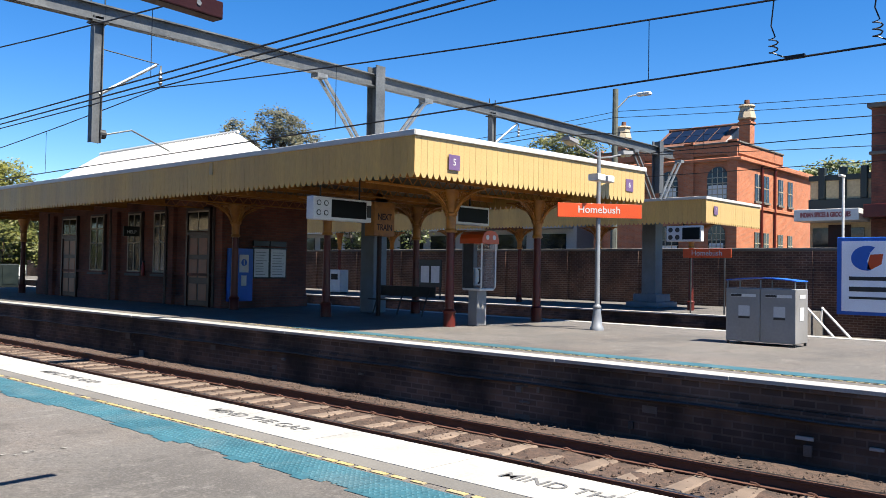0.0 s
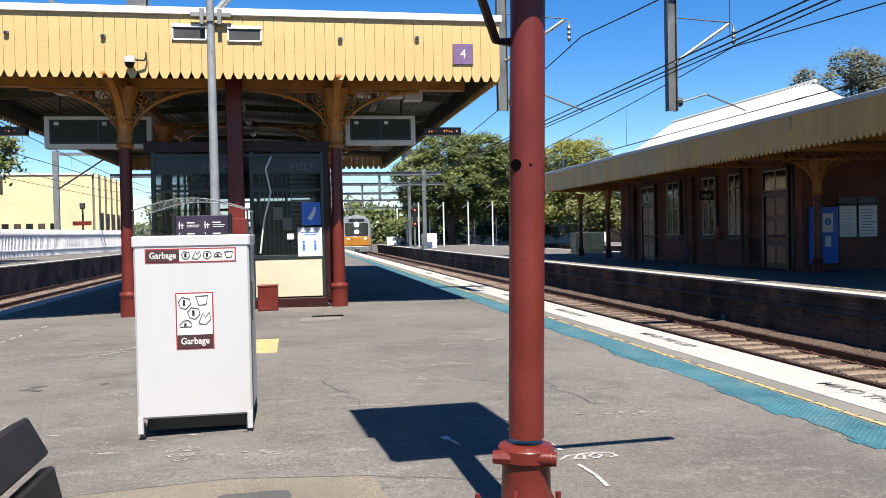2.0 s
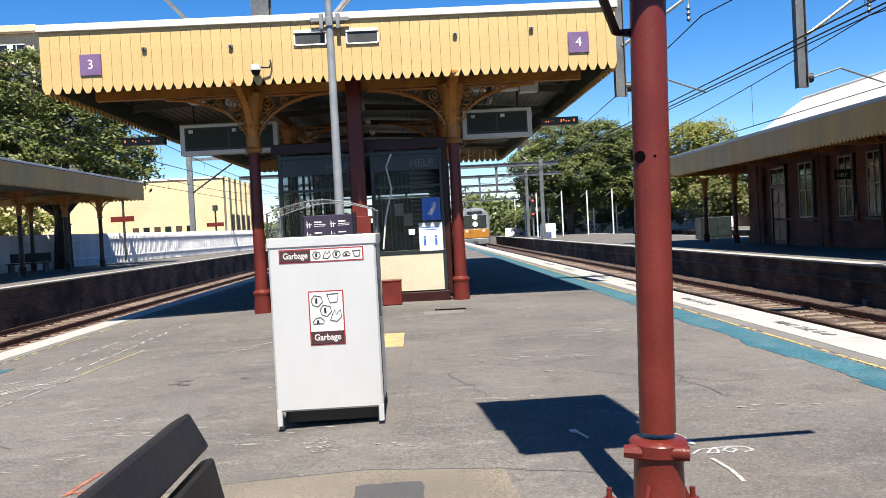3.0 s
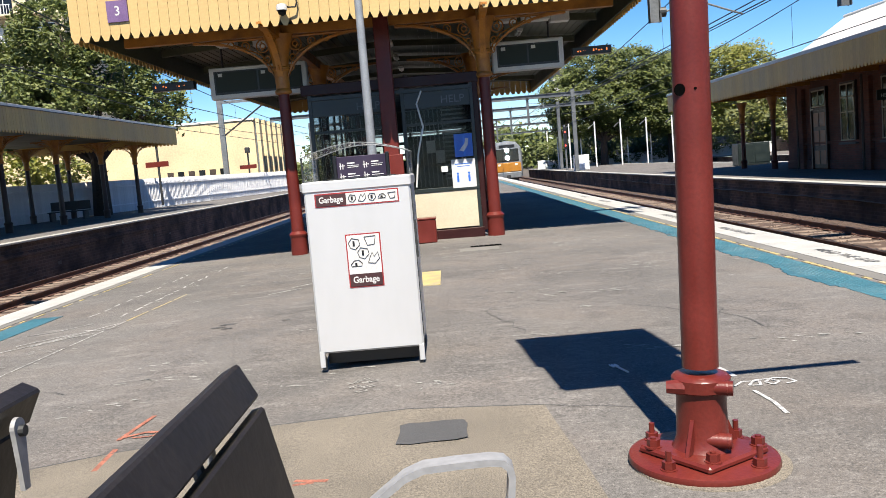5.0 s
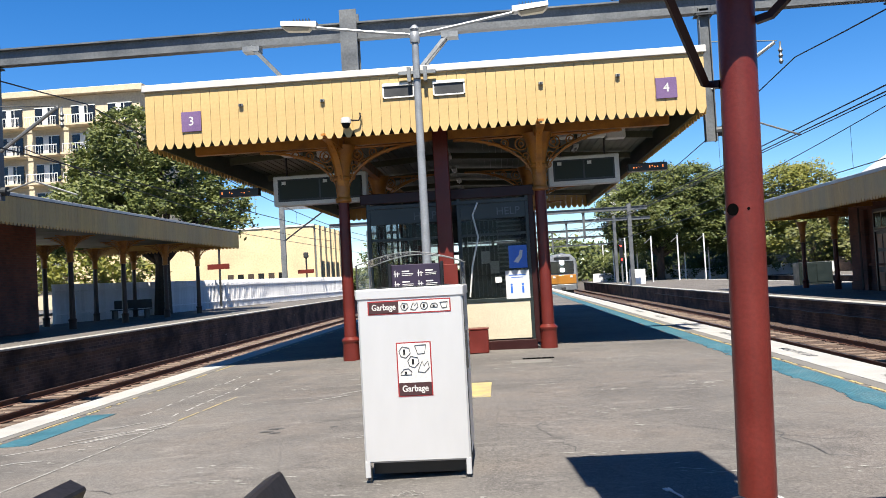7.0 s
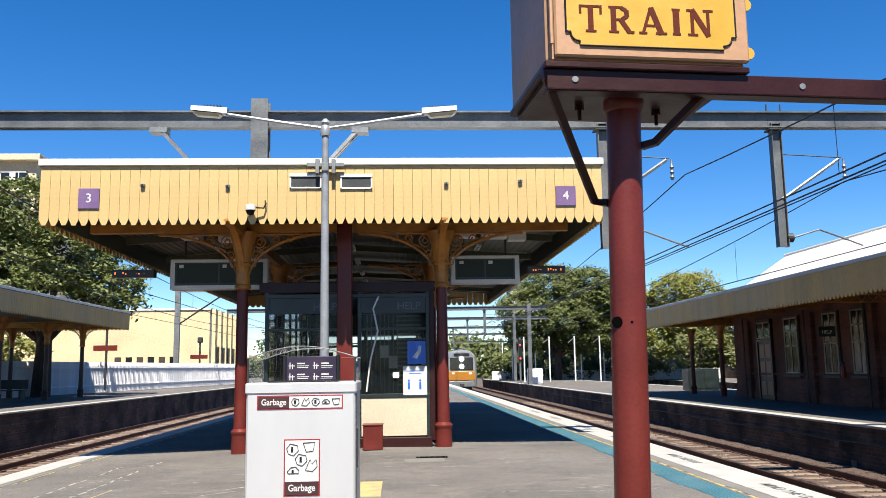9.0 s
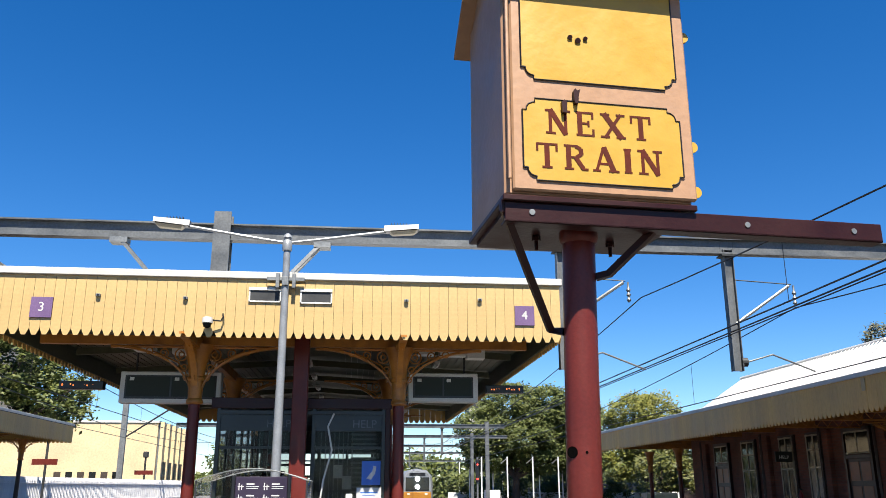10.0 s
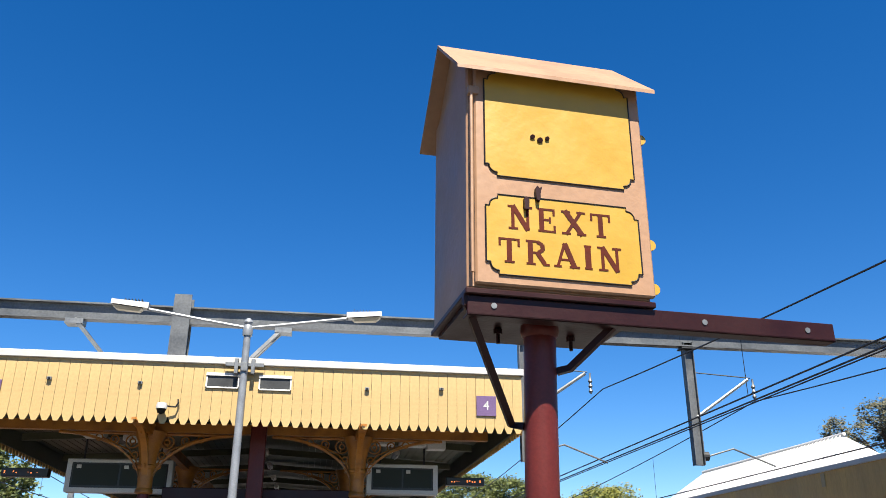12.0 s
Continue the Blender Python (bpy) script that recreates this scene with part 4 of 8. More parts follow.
part("leg", Build().box(-.80, -.76, 9.58, 9.66, crossfall(-.8), 1.52, .006), BLACK, bin_info)
for i in range(5):
    z = 1.44 - i * .13
    for x in (-1.38, -1.09):
        b = Build().box(x + .02, x + .03, 9.596, 9.60, z - .09, z - .01).box(x + .05, x + .06, 9.596, 9.60, z - .09, z - .03).box(x + .01, x + .08, 9.596, 9.60, z - .055, z - .045)
        part("symbol", b, HOUSING, bin_info, "small white symbol")
        part("print_line", Build().box(x + .11, x + .2, 9.596, 9.60, z - .03, z - .015).box(x + .11, x + .25, 9.596, 9.60, z - .055, z - .048).box(x + .11, x + .24, 9.596, 9.60, z - .075, z - .068), HOUSING, bin_info, "fine white print")


# ---------------------------------------------------------------- twin-arm lamp in front of the canopy
def lantern(root, x, y, z, s, L=0.42):
    b = Build()
    b.add([(x, y - .09, z), (x + s * L, y - .12, z + .05), (x + s * L, y + .12, z + .05), (x, y + .09, z),
           (x, y - .07, z + .10), (x + s * L, y - .10, z + .13), (x + s * L, y + .10, z + .13), (x, y + .07, z + .10)],
          [(0, 1, 2, 3), (7, 6, 5, 4), (0, 4, 5, 1), (1, 5, 6, 2), (2, 6, 7, 3), (3, 7, 4, 0)])
    h = part("lantern", b, BIN_GREY, root, "flat grey street lantern")
    part("diffuser", Build().add([(x + s * .10, y - .085, z - .005), (x + s * (L - .02), y - .10, z + .035), (x + s * (L - .02), y + .10, z + .035), (x + s * .10, y + .085, z - .005),
         (x + s * .14, y - .05, z - .05), (x + s * (L - .08), y - .06, z - .02), (x + s * (L - .08), y + .06, z - .02), (x + s * .14, y + .05, z - .05)],
         [(0, 1, 2, 3), (7, 6, 5, 4), (0, 4, 5, 1), (1, 5, 6, 2), (2, 6, 7, 3), (3, 7, 4, 0)]), CREAM_PANEL, h, "yellowed lamp cover")
    g = Build()
    for i in range(6):
        g.box(x + s * (.12 + i * .05) - .004, x + s * (.12 + i * .05) + .004, y - .06, y + .06, z + .12, z + .155)
    part("bird_spikes", g, STEEL_DARK, h, "short spikes on top")


LX, LY = -1.213, 12.58
lamp = thing("platform_lamp", "grey steel lamp post with two arms", "lamp post", (LX, LY, 0))
part("pole", Build().lathe(LX, LY, [(.075, crossfall(LX)), (.075, 1.0), (.065, 3.0), (.055, 5.13)], 14), POST_GREY, lamp, smooth=True)
part("finial", Build().lathe(LX, LY, [(.075, 5.09), (.08, 5.13), (.08, 5.24), (.055, 5.27), (.075, 5.31), (.06, 5.35), (.03, 5.38)], 14), POST_GREY, lamp, smooth=True)
for s in (-1, 1):
    part("arm", Build().tube([(LX, LY, 5.22), (LX + s * .5, LY, 5.29), (LX + s * 1.60, LY, 5.46)], .026, 8), POST_GREY, lamp)
    lantern(lamp, LX + s * 1.57, LY, 5.45, s, 0.57)
part("clamp", Build().box(LX - .3, LX + .3, LY + .04, LY + .10, 4.60, 4.66, .004).box(LX - .05, LX + .05, LY - .08, LY + .14, 4.5, 4.64, .004)
     .box(LX - .16, LX - .1, LY + .02, LY + .14, 4.48, 4.72, .004).box(LX + .1, LX + .16, LY + .02, LY + .14, 4.48, 4.72, .004), STEEL, lamp, "galvanised clamp plates")


# ---------------------------------------------------------------- rubbish bin
BX0, BX1, BY0, BY1 = -1.025, -0.325, 4.92, 5.58
rbin = thing("rubbish_bin", "brushed steel bin enclosure with garbage labels", "bin", ((BX0 + BX1) / 2, BY0, 0))
part("body", Build().box(BX0, BX1, BY0, BY1, .115, 1.225, .012), BRUSHED, rbin)
for x in (BX0, BX1 - .035):
    part("corner_leg", Build().box(x, x + .035, BY0, BY0 + .03, .02, .13, .004), BRUSHED, rbin)
part("top_rim", Build().box(BX0 - .008, BX1 + .008, BY0 - .008, BY1 + .008, 1.185, 1.255, .008), BRUSHED, rbin)
# Black block under the body puts the gap's shade into colour.
part("kick_gap", Build().box(BX0 + .04, BX1 - .04, BY0 + .12, BY1 - .05, 0.02, .115), BLACK, rbin, "black block standing in for the shade below")
for x in (BX0 + .012, BX1 - .042):
    for y in (BY0 + .01, BY1 - .04):
        part("foot", Build().box(x, x + .03, y, y + .03, 0, .09, .003), STEEL_DARK, rbin)
part("door_seam", Build().box(BX1 - .002, BX1 + .006, BY0 + .015, BY0 + .03, .1, 1.18).box(BX1 - .002, BX1 + .012, BY0 + .10, BY0 + .13, .7, .95), STEEL_DARK, rbin, "door edge and latch")
arc = [(BX0 - .005 + (BX1 - BX0 + .01) * i / 18, 1.41 + .075 * math.sin(math.pi * i / 18)) for i in range(19)]
hood = part("hood", Build().prism(arc + [(x, z + .006) for x, z in arc[::-1]], facing(0, BY1 - .02, 0), BY1 - BY0 - .04), CLEAR, rbin, "clear curved acrylic hood", smooth=True)
for y in (BY0 + .02, BY1 - .02):
    part("hood_edge", Build().tube([(x, y, z + .004) for x, z in arc], .0035, 6), STEEL, hood, "thin metal hood edge")
for x in (BX0 + .004, BX1 - .004):
    part("hood_side", Build().box(x - .003, x + .003, BY0 + .03, BY1 - .03, 1.25, 1.412), CLEAR, hood, "clear acrylic side")
    for y in (BY0 + .025, BY1 - .025):
        part("hood_post", Build().cyl((x, y, 1.25), (x, y, 1.415), .006, n=8), STEEL_DARK, hood)
# Flat black plate on the closed top, for the shade inside the mouth.
part("bin_mouth", Build().box(BX0 + .12, BX1 - .12, BY0 + .1, BY1 - .1, 1.25, 1.262), BLACK, rbin, "black plate standing in for the opening's inner shade")


def label_rect(root, x0, x1, z0, z1, y, edge=0.008):
    p = part("label", Build().box(x0, x1, y - .002, y, z0, z1), RED_LABEL, root, "white label with red border")
    part("label_face", Build().box(x0 + edge, x1 - edge, y - .003, y - .001, z0 + edge, z1 - edge), WHITE, p)
    return p


def doodle(b, x, y, z, s, kind):
    sh = {0: [(-.5, .1), (-.2, .5), (.4, .35), (.5, -.1), (.1, -.5), (-.35, -.35)], 1: [(-.5, -.4), (-.3, .1), (-.1, .5), (.05, .1), (.4, .5), (.5, -.1), (.1, -.5)],
          2: [(-.5, .35), (.5, .4), (.35, -.35), (-.25, -.4)], 3: [(-.5, -.1), (-.2, .25), (.2, .3), (.5, 0), (.45, -.25), (-.45, -.25)]}[kind]
    pts = [(x + u * s, y, z + v * s) for u, v in sh]
    b.tube(pts + [pts[0]], 0.0022, 4)
    if kind in (0, 3):
        for u in (-.05,):
            b.box(x + u * s - .006, x + u * s + .008, y - .001, y + .001, z - .2 * s, z + (.25 if kind == 0 else .05) * s)


yf = BY0 - .001
lb = label_rect(rbin, BX0 + .07, BX0 + .62, 1.085, 1.175, yf)
part("word_field", Build().box(BX0 + .078, BX0 + .275, yf - .005, yf - .002, 1.093, 1.167), LABEL_DARK, lb, "dark word field")
part("words", lettering("Garbage", 0.055, facing(BX0 + .177, yf - .006, 1.131), 0.0012, 0.0003, 0.86), WHITE, lb)
b = Build()
for i, kd in enumerate((0, 1, 0, 3, 2)):
    doodle(b, BX0 + .315 + i * .065, yf - .005, 1.131, .05, kd)
part("drawing", b, BLACK, lb, "small line drawings of litter")
lb = label_rect(rbin, BX0 + .245, BX0 + .475, .542, .897, yf)
part("word_field", Build().box(BX0 + .253, BX0 + .467, yf - .005, yf - .002, .55, .632), LABEL_DARK, lb, "dark word field")
part("words", lettering("Garbage", 0.058, facing(BX0 + .36, yf - .006, .592), 0.0012, 0.0003, 0.88), WHITE, lb)
b = Build()
for u, v, kd in ((.30, .832, 0), (.405, .847, 2), (.355, .767, 0), (.305, .702, 3), (.42, .732, 1)):
    doodle(b, BX0 + u, yf - .005, v, .075, kd)
part("drawing", b, BLACK, lb, "line drawings of litter")


# ---------------------------------------------------------------- train indicator on its iron pole
PX, PY = 0.878, 2.84
sign = thing("train_indicator", "old painted next train box on a maroon iron pole", "station sign", (PX, PY, crossfall(.88)))
part("base_plate", Build().lathe(PX, PY, [(.300, 0), (.305, .012), (.300, .03), (.285, .036)], 40), MAROON, sign, smooth=True)
b = Build().lathe(PX + .022, PY - .012, [(.325, -.01), (.32, .006), (.28, .008)], 40)
part("grout", b, ASPHALT_PATCH, sign, "pale mortar ring around the base")
m = pose(PX, PY, 0, 0, 0, 34)
part("pedestal", Build().box(-.185, .185, -.185, .185, .034, .066, .010).moved(m), MAROON, sign)
BOLTS = [(1.5, .215, .115), (131, .25, .10), (222, .25, .10), (312, .25, .11), (40, .25, .10), (85, .22, .055), (175, .20, .055), (265, .19, .055), (352, .22, .055)]
for a, rr, h in BOLTS[1:]:
    a = radians(a)
    x, y = PX + rr * math.cos(a), PY + rr * math.sin(a)
    zb = .034 if rr > .24 else .064
    bolt = part("bolt", Build().cyl((x, y, zb), (x, y, zb + h * .78), .0125, n=10), MAROON, sign, "painted anchor bolt")
    part("nut", Build().cyl((x, y, zb + .006), (x, y, zb + .036), .027, n=6), MAROON, bolt)
    part("washer", Build().cyl((x, y, zb - .002), (x, y, zb + .006), .034, n=14), MAROON, bolt)
part("socket", Build().lathe(PX, PY, [(.125, .064), (.112, .085), (.104, .12), (.100, .28), (.104, .303), (.116, .310), (.118, .358), (.108, .370), (.080, .376)], 28), MAROON, sign, smooth=True)
for zc in (.333, .115):
    dv = Vector((math.cos(radians(-22)), math.sin(radians(-22)), 0))
    o = Vector((PX, PY, zc)) + Vector((math.cos(radians(-80)), math.sin(radians(-80)), 0)) * (.085 if zc > .3 else .085)
    p0, p1 = o - dv * .02, o + dv * (.085 if zc > .3 else .075)
    lug = part("clamp_barrel", Build().cyl(p0, p1, .030, n=16), MAROON, sign, smooth=True)
    part("clamp_bolt", Build().cyl(p0 - dv * .03, p0, .024, n=6), MAROON, lug)
    part("clamp_stud", Build().cyl(p0 - dv * .045, p0 - dv * .028, .012, n=8), MAROON, lug)
    part("clamp_seam", Build().cyl(o + dv * .06, o + dv * .066, .033, n=16), MAROON, lug)
part("lug", Build().cyl((PX - .08, PY - .05, .330), (PX - .15, PY - .03, .330), .034, .026, n=8), MAROON, sign)
for a in (232, 20, 110):
    part("rib", Build().prism([(.09, .064), (.17, .064), (.105, .2), (.09, .2)], Matrix.Translation((PX, PY, 0)) @ pose(0, 0, 0, 0, 0, a) @ pose(0, 0.008, 0, 90), .016), MAROON, sign)
part("pole", Build().lathe(PX, PY, [(.0735, .40), (.0725, 2.46)], 28), MAROON, sign, smooth=True)
# Both holes are black discs on the pole, inner shade put into colour.
part("hole", Build().cyl((PX - .045, PY - .030, 1.52), (PX - .060, PY - .046, 1.52), .024, n=16), PIT_BLACK, sign, "black disc standing in for the cable hole's shade")
part("small_hole", Build().cyl((PX - .006, PY - .06, 1.52), (PX - .006, PY - .0745, 1.52), .006, n=8), PIT_BLACK, sign)
part("cap_flange", Build().lathe(PX, PY, [(.073, 2.42), (.082, 2.43), (.086, 2.45), (.086, 2.475)], 20), MAROON, sign, smooth=True)
TURN = 4.4
M = Matrix.Translation((PX + .006, PY + .06, 2.5)) @ pose(0, 0, 0, 0, -1.2, TURN) @ Matrix.Translation((0, 0, -2.5))
W, D, Z0, Z1 = 0.414, 0.32, 2.54, 3.65
box_body = part("cabinet", Build().box(-W, W, -D, D, Z0, Z1, .01).moved(M), BOX_PINK, sign, "pinkish beige timber cabinet")
gable = [(-D, Z1), (D, Z1), (0, Z1 + .275)]
part("gable", Build().prism([(u, v) for u, v in gable], M @ Matrix(((0, 0, 1, -W + .01), (1, 0, 0, 0), (0, 1, 0, 0), (0, 0, 0, 1))), 2 * W - .02), BOX_PINK, box_body)
for s in (-1, 1):
    e = D + .10
    top, low = 3.955, 3.955 - .92 * (D + .10)
    b = Build().add([(-W - .065, 0, top), (W + .065, 0, top), (W + .065, s * e, low), (-W - .065, s * e, low), (-W - .065, 0, top - .02), (W + .065, 0, top - .02), (W + .065, s * e, low - .02), (-W - .065, s * e, low - .02)],
                    [(0, 1, 2, 3), (7, 6, 5, 4), (0, 4, 5, 1), (1, 5, 6, 2), (2, 6, 7, 3), (3, 7, 4, 0)])
    part("roof_sheet", b.moved(M), BOX_PINK, sign, "sloping painted roof sheet")
# front door of the cabinet
part("door", Build().box(-W + .03, W + .012, -D - .028, -D + .002, Z0 + .015, Z1 - .015, .008).moved(M), BOX_PINK, sign)
FZ = -D - .029


def panel_shape(x0, x1, z0, z1, c):
    """Panel outline with scooped corners."""
    pts = []
    for cx, cz, a0 in ((x0, z0, 90), (x1, z0, 180), (x1, z1, 270), (x0, z1, 0)):
        sx, sz = (1 if cx == x0 else -1), (1 if cz == z0 else -1)
        arc = [(cx, cz + sz * (c + .02)), (cx + sx * .018, cz + sz * (c + .02))] + [(cx + sx * (.018 + (c - .0) * (1 - math.cos(t * math.pi / 12))), cz + sz * (.018 + c * (1 - math.sin(t * math.pi / 12)))) for t in range(7)] + [(cx + sx * (c + .02), cz + sz * .018), (cx + sx * (c + .02), cz)]
        if sx * sz < 0:
            arc = arc[::-1]
        pts += arc
    return pts


for z0, z1, nm in ((3.06, 3.605, "upper_panel"), (2.60, 2.97, "lower_panel")):
    out = panel_shape(-W + .075, W - .045, z0, z1, .035)
    p = part(nm, Build().prism(out, M @ facing(0, FZ, 0), .003), BOX_YELLOW, sign, "golden yellow panel")
    ring = [M @ (facing(0, FZ - .0035, 0) @ Vector((u, v, 0))) for u, v in out]
    part("outline", Build().tube(ring + [ring[0]], .0036, 4), BLACK, p, "thin black outline")


# slab-serif capitals, as strokes in a unit square: (x0, y0, x1, y1, width)
GLYPHS = {
    "N": [(.2, 0, .2, 1, .13), (.2, 1, .8, 0, .2), (.8, 0, .8, 1, .12), (.02, .04, .4, .04, .08), (.0, .96, .3, .96, .08), (.62, .96, 1, .96, .08)],
    "E": [(.22, 0, .22, 1, .2), (.04, .04, .9, .04, .08), (.04, .96, .88, .96, .08), (.22, .52, .66, .52, .08), (.86, 0, .86, .3, .09), (.84, .72, .84, 1, .09), (.64, .4, .64, .64, .08)],
    "X": [(.15, 1, .85, 0, .22), (.83, 1, .17, 0, .12), (.0, .96, .38, .96, .08), (.64, .96, 1, .96, .08), (.0, .04, .36, .04, .08), (.62, .04, 1, .04, .08)],
    "T": [(.5, 0, .5, 1, .2), (.04, .96, .96, .96, .08), (.08, .68, .08, 1, .09), (.92, .68, .92, 1, .09), (.28, .04, .72, .04, .08)],
    "R": [(.22, 0, .22, 1, .2), (.04, .04, .42, .04, .08), (.04, .96, .55, .96, .08), (.3, .5, .55, .5, .08), (.52, .95, .72, .84, .14), (.72, .86, .74, .62, .17), (.74, .64, .54, .51, .14), (.5, .5, .8, .06, .17), (.74, .04, 1, .04, .08)],
    "A": [(.46, 1, .14, 0, .11), (.46, 1, .84, 0, .21), (.25, .32, .72, .32, .08), (.0, .04, .3, .04, .08), (.62, .04, 1.04, .04, .08)],
    "I": [(.5, 0, .5, 1, .24), (.16, .04, .84, .04, .08), (.16, .96, .84, .96, .08)],
}


def serif_word(word, cx, cz, h, widths, m):
    total = sum(widths) + .18 * h * (len(word) - 1)
    x = cx - total / 2
    for k, (ch, w) in enumerate(zip(word, widths)):
        b = Build()
        for i, (xa, ya, xb, yb, t) in enumerate(GLYPHS[ch]):
            pa, pb = Vector((x + xa * w, cz + (ya - .5) * h)), Vector((x + xb * w, cz + (yb - .5) * h))
            d = (pb - pa).normalized()
            sd = Vector((-d.y, d.x)) * t * h * .5
            b.prism([tuple(pa + sd), tuple(pa - sd), tuple(pb - sd), tuple(pb + sd)], m @ Matrix.Translation((0, 0, .0001 * i)), .0012)
        part("letter", b, LETTER, sign, "maroon serif letter")
        x += w + .18 * h


LETTER = material("maroon lettering paint", (0.066, 0.0095, 0.0035), 0.7, spec=0.15, vary=0.12, scale=8, bump=0.1)
MF = M @ facing(0, FZ - .0035, 0)
serif_word("NEXT", -.002, 2.868, .112, [.112, .092, .112, .1], MF)
serif_word("TRAIN", -.006, 2.712, .112, [.1, .108, .112, .05, .112], MF)
b = Build()
for x, z, w in ((-.115, 3.275, .022), (-.08, 3.262, .026), (-.045, 3.275, .02)):
    b.cyl((x, FZ - .003, z), (x, FZ - .012, z - .003), w * .5, n=8)
part("studs", b.moved(M), MAROON_DARK_SHADE, sign, "small dark studs")
b = Build().prism([(-.112, 2.955), (-.098, 2.95), (-.094, 2.985), (-.085, 3.02), (-.098, 3.012), (-.108, 3.022), (-.116, 3.01)], facing(0, FZ - .004, 0), .02).prism([(-.168, 2.905), (-.148, 2.905), (-.146, 2.955), (-.158, 2.965), (-.17, 2.955)], facing(0, FZ - .004, 0), .02)
part("hook", b.moved(M), MAROON_DARK_SHADE, sign, "painted iron hooks")
for z in (3.36, 2.82, 2.61):
    part("eye_bolt", Build().lathe(0, 0, [(.012, -.006), (.026, -.006), (.026, .006), (.012, .006)], 12).moved(M @ Matrix.Translation((W + .03, -D + .02, z)) @ pose(0, 0, 0, 90)), BOX_YELLOW, sign, "yellow eye bolt")
part("hinge", Build().box(-W + .0, -W + .05, FZ - .012, FZ + .02, 3.46, 3.50, .003).cyl((-W + .015, FZ - .005, 2.6), (-W + .015, FZ - .005, 3.48), .008, n=6).moved(M), BOX_PINK, sign)
# Trim, floor and arm get the shade below the cabinet as dark paint.
part("base_trim", Build().box(-W - .012, W + .012, -D - .02, D + .012, Z0 - .028, Z0 - .002, .004).moved(M), MAROON_DARK_SHADE, sign, "maroon base trim with shade in its colour")
part("floor_plate", Build().box(-W + .02, W - .02, -D + .04, D - .02, Z0 - .05, Z0 - .028).moved(M), MAROON_DARK_SHADE, sign)
arm = part("arm", Build().box(-W + .0, 1.31, -D + .0, -D + .012, Z0 - .115, Z0 - .03, .003).box(-W, 1.31, -D, -D + .075, Z0 - .115, Z0 - .103, .003).moved(M), MAROON_DARK_SHADE, sign, "maroon steel angle arm with shade in its colour")
for x, y in ((-.17, .06), (.2, .1)):
    part("hanging_bolt", Build().cyl((x, y, Z0 - .045), (x, y, Z0 - .12), .009, n=8).cyl((x, y, Z0 - .075), (x, y, Z0 - .052), .02, n=6).moved(M), MAROON_DARK_SHADE, sign, "dark bolt below the floor")
for x in (-.30, .66, 1.17):
    part("arm_bolt", Build().cyl((x, -D - .004, Z0 - .07), (x, -D + .016, Z0 - .07), .013, n=10).moved(M), STEEL, arm, "bright bolt")
for tip in ((-W - .0, -D + .02), (W * .60, -D + .055)):
    q = M @ Vector((*tip, Z0 - (.06 if tip[0] < 0 else .105)))
    zf = 2.03 if tip[0] < 0 else 2.27
    foot = Vector((PX + math.copysign(.07, tip[0]), PY - math.copysign(.02, tip[0]), zf))
    flat = Vector((PX + math.copysign(.12, tip[0]), PY - math.copysign(.05, tip[0]), zf + .01))
    part("brace", Build().tube([foot, flat, flat + (q - flat) * .5, q, q + Vector((0, 0, .04))], .021, 4), MAROON_DARK_SHADE, sign, "bent steel brace")

# the old pole leans a little
sign.matrix_basis = Matrix.Translation((0, 0, crossfall(PX))) @ sign.matrix_basis @ pose(0, 0, 0, 0, 1.3, 0)

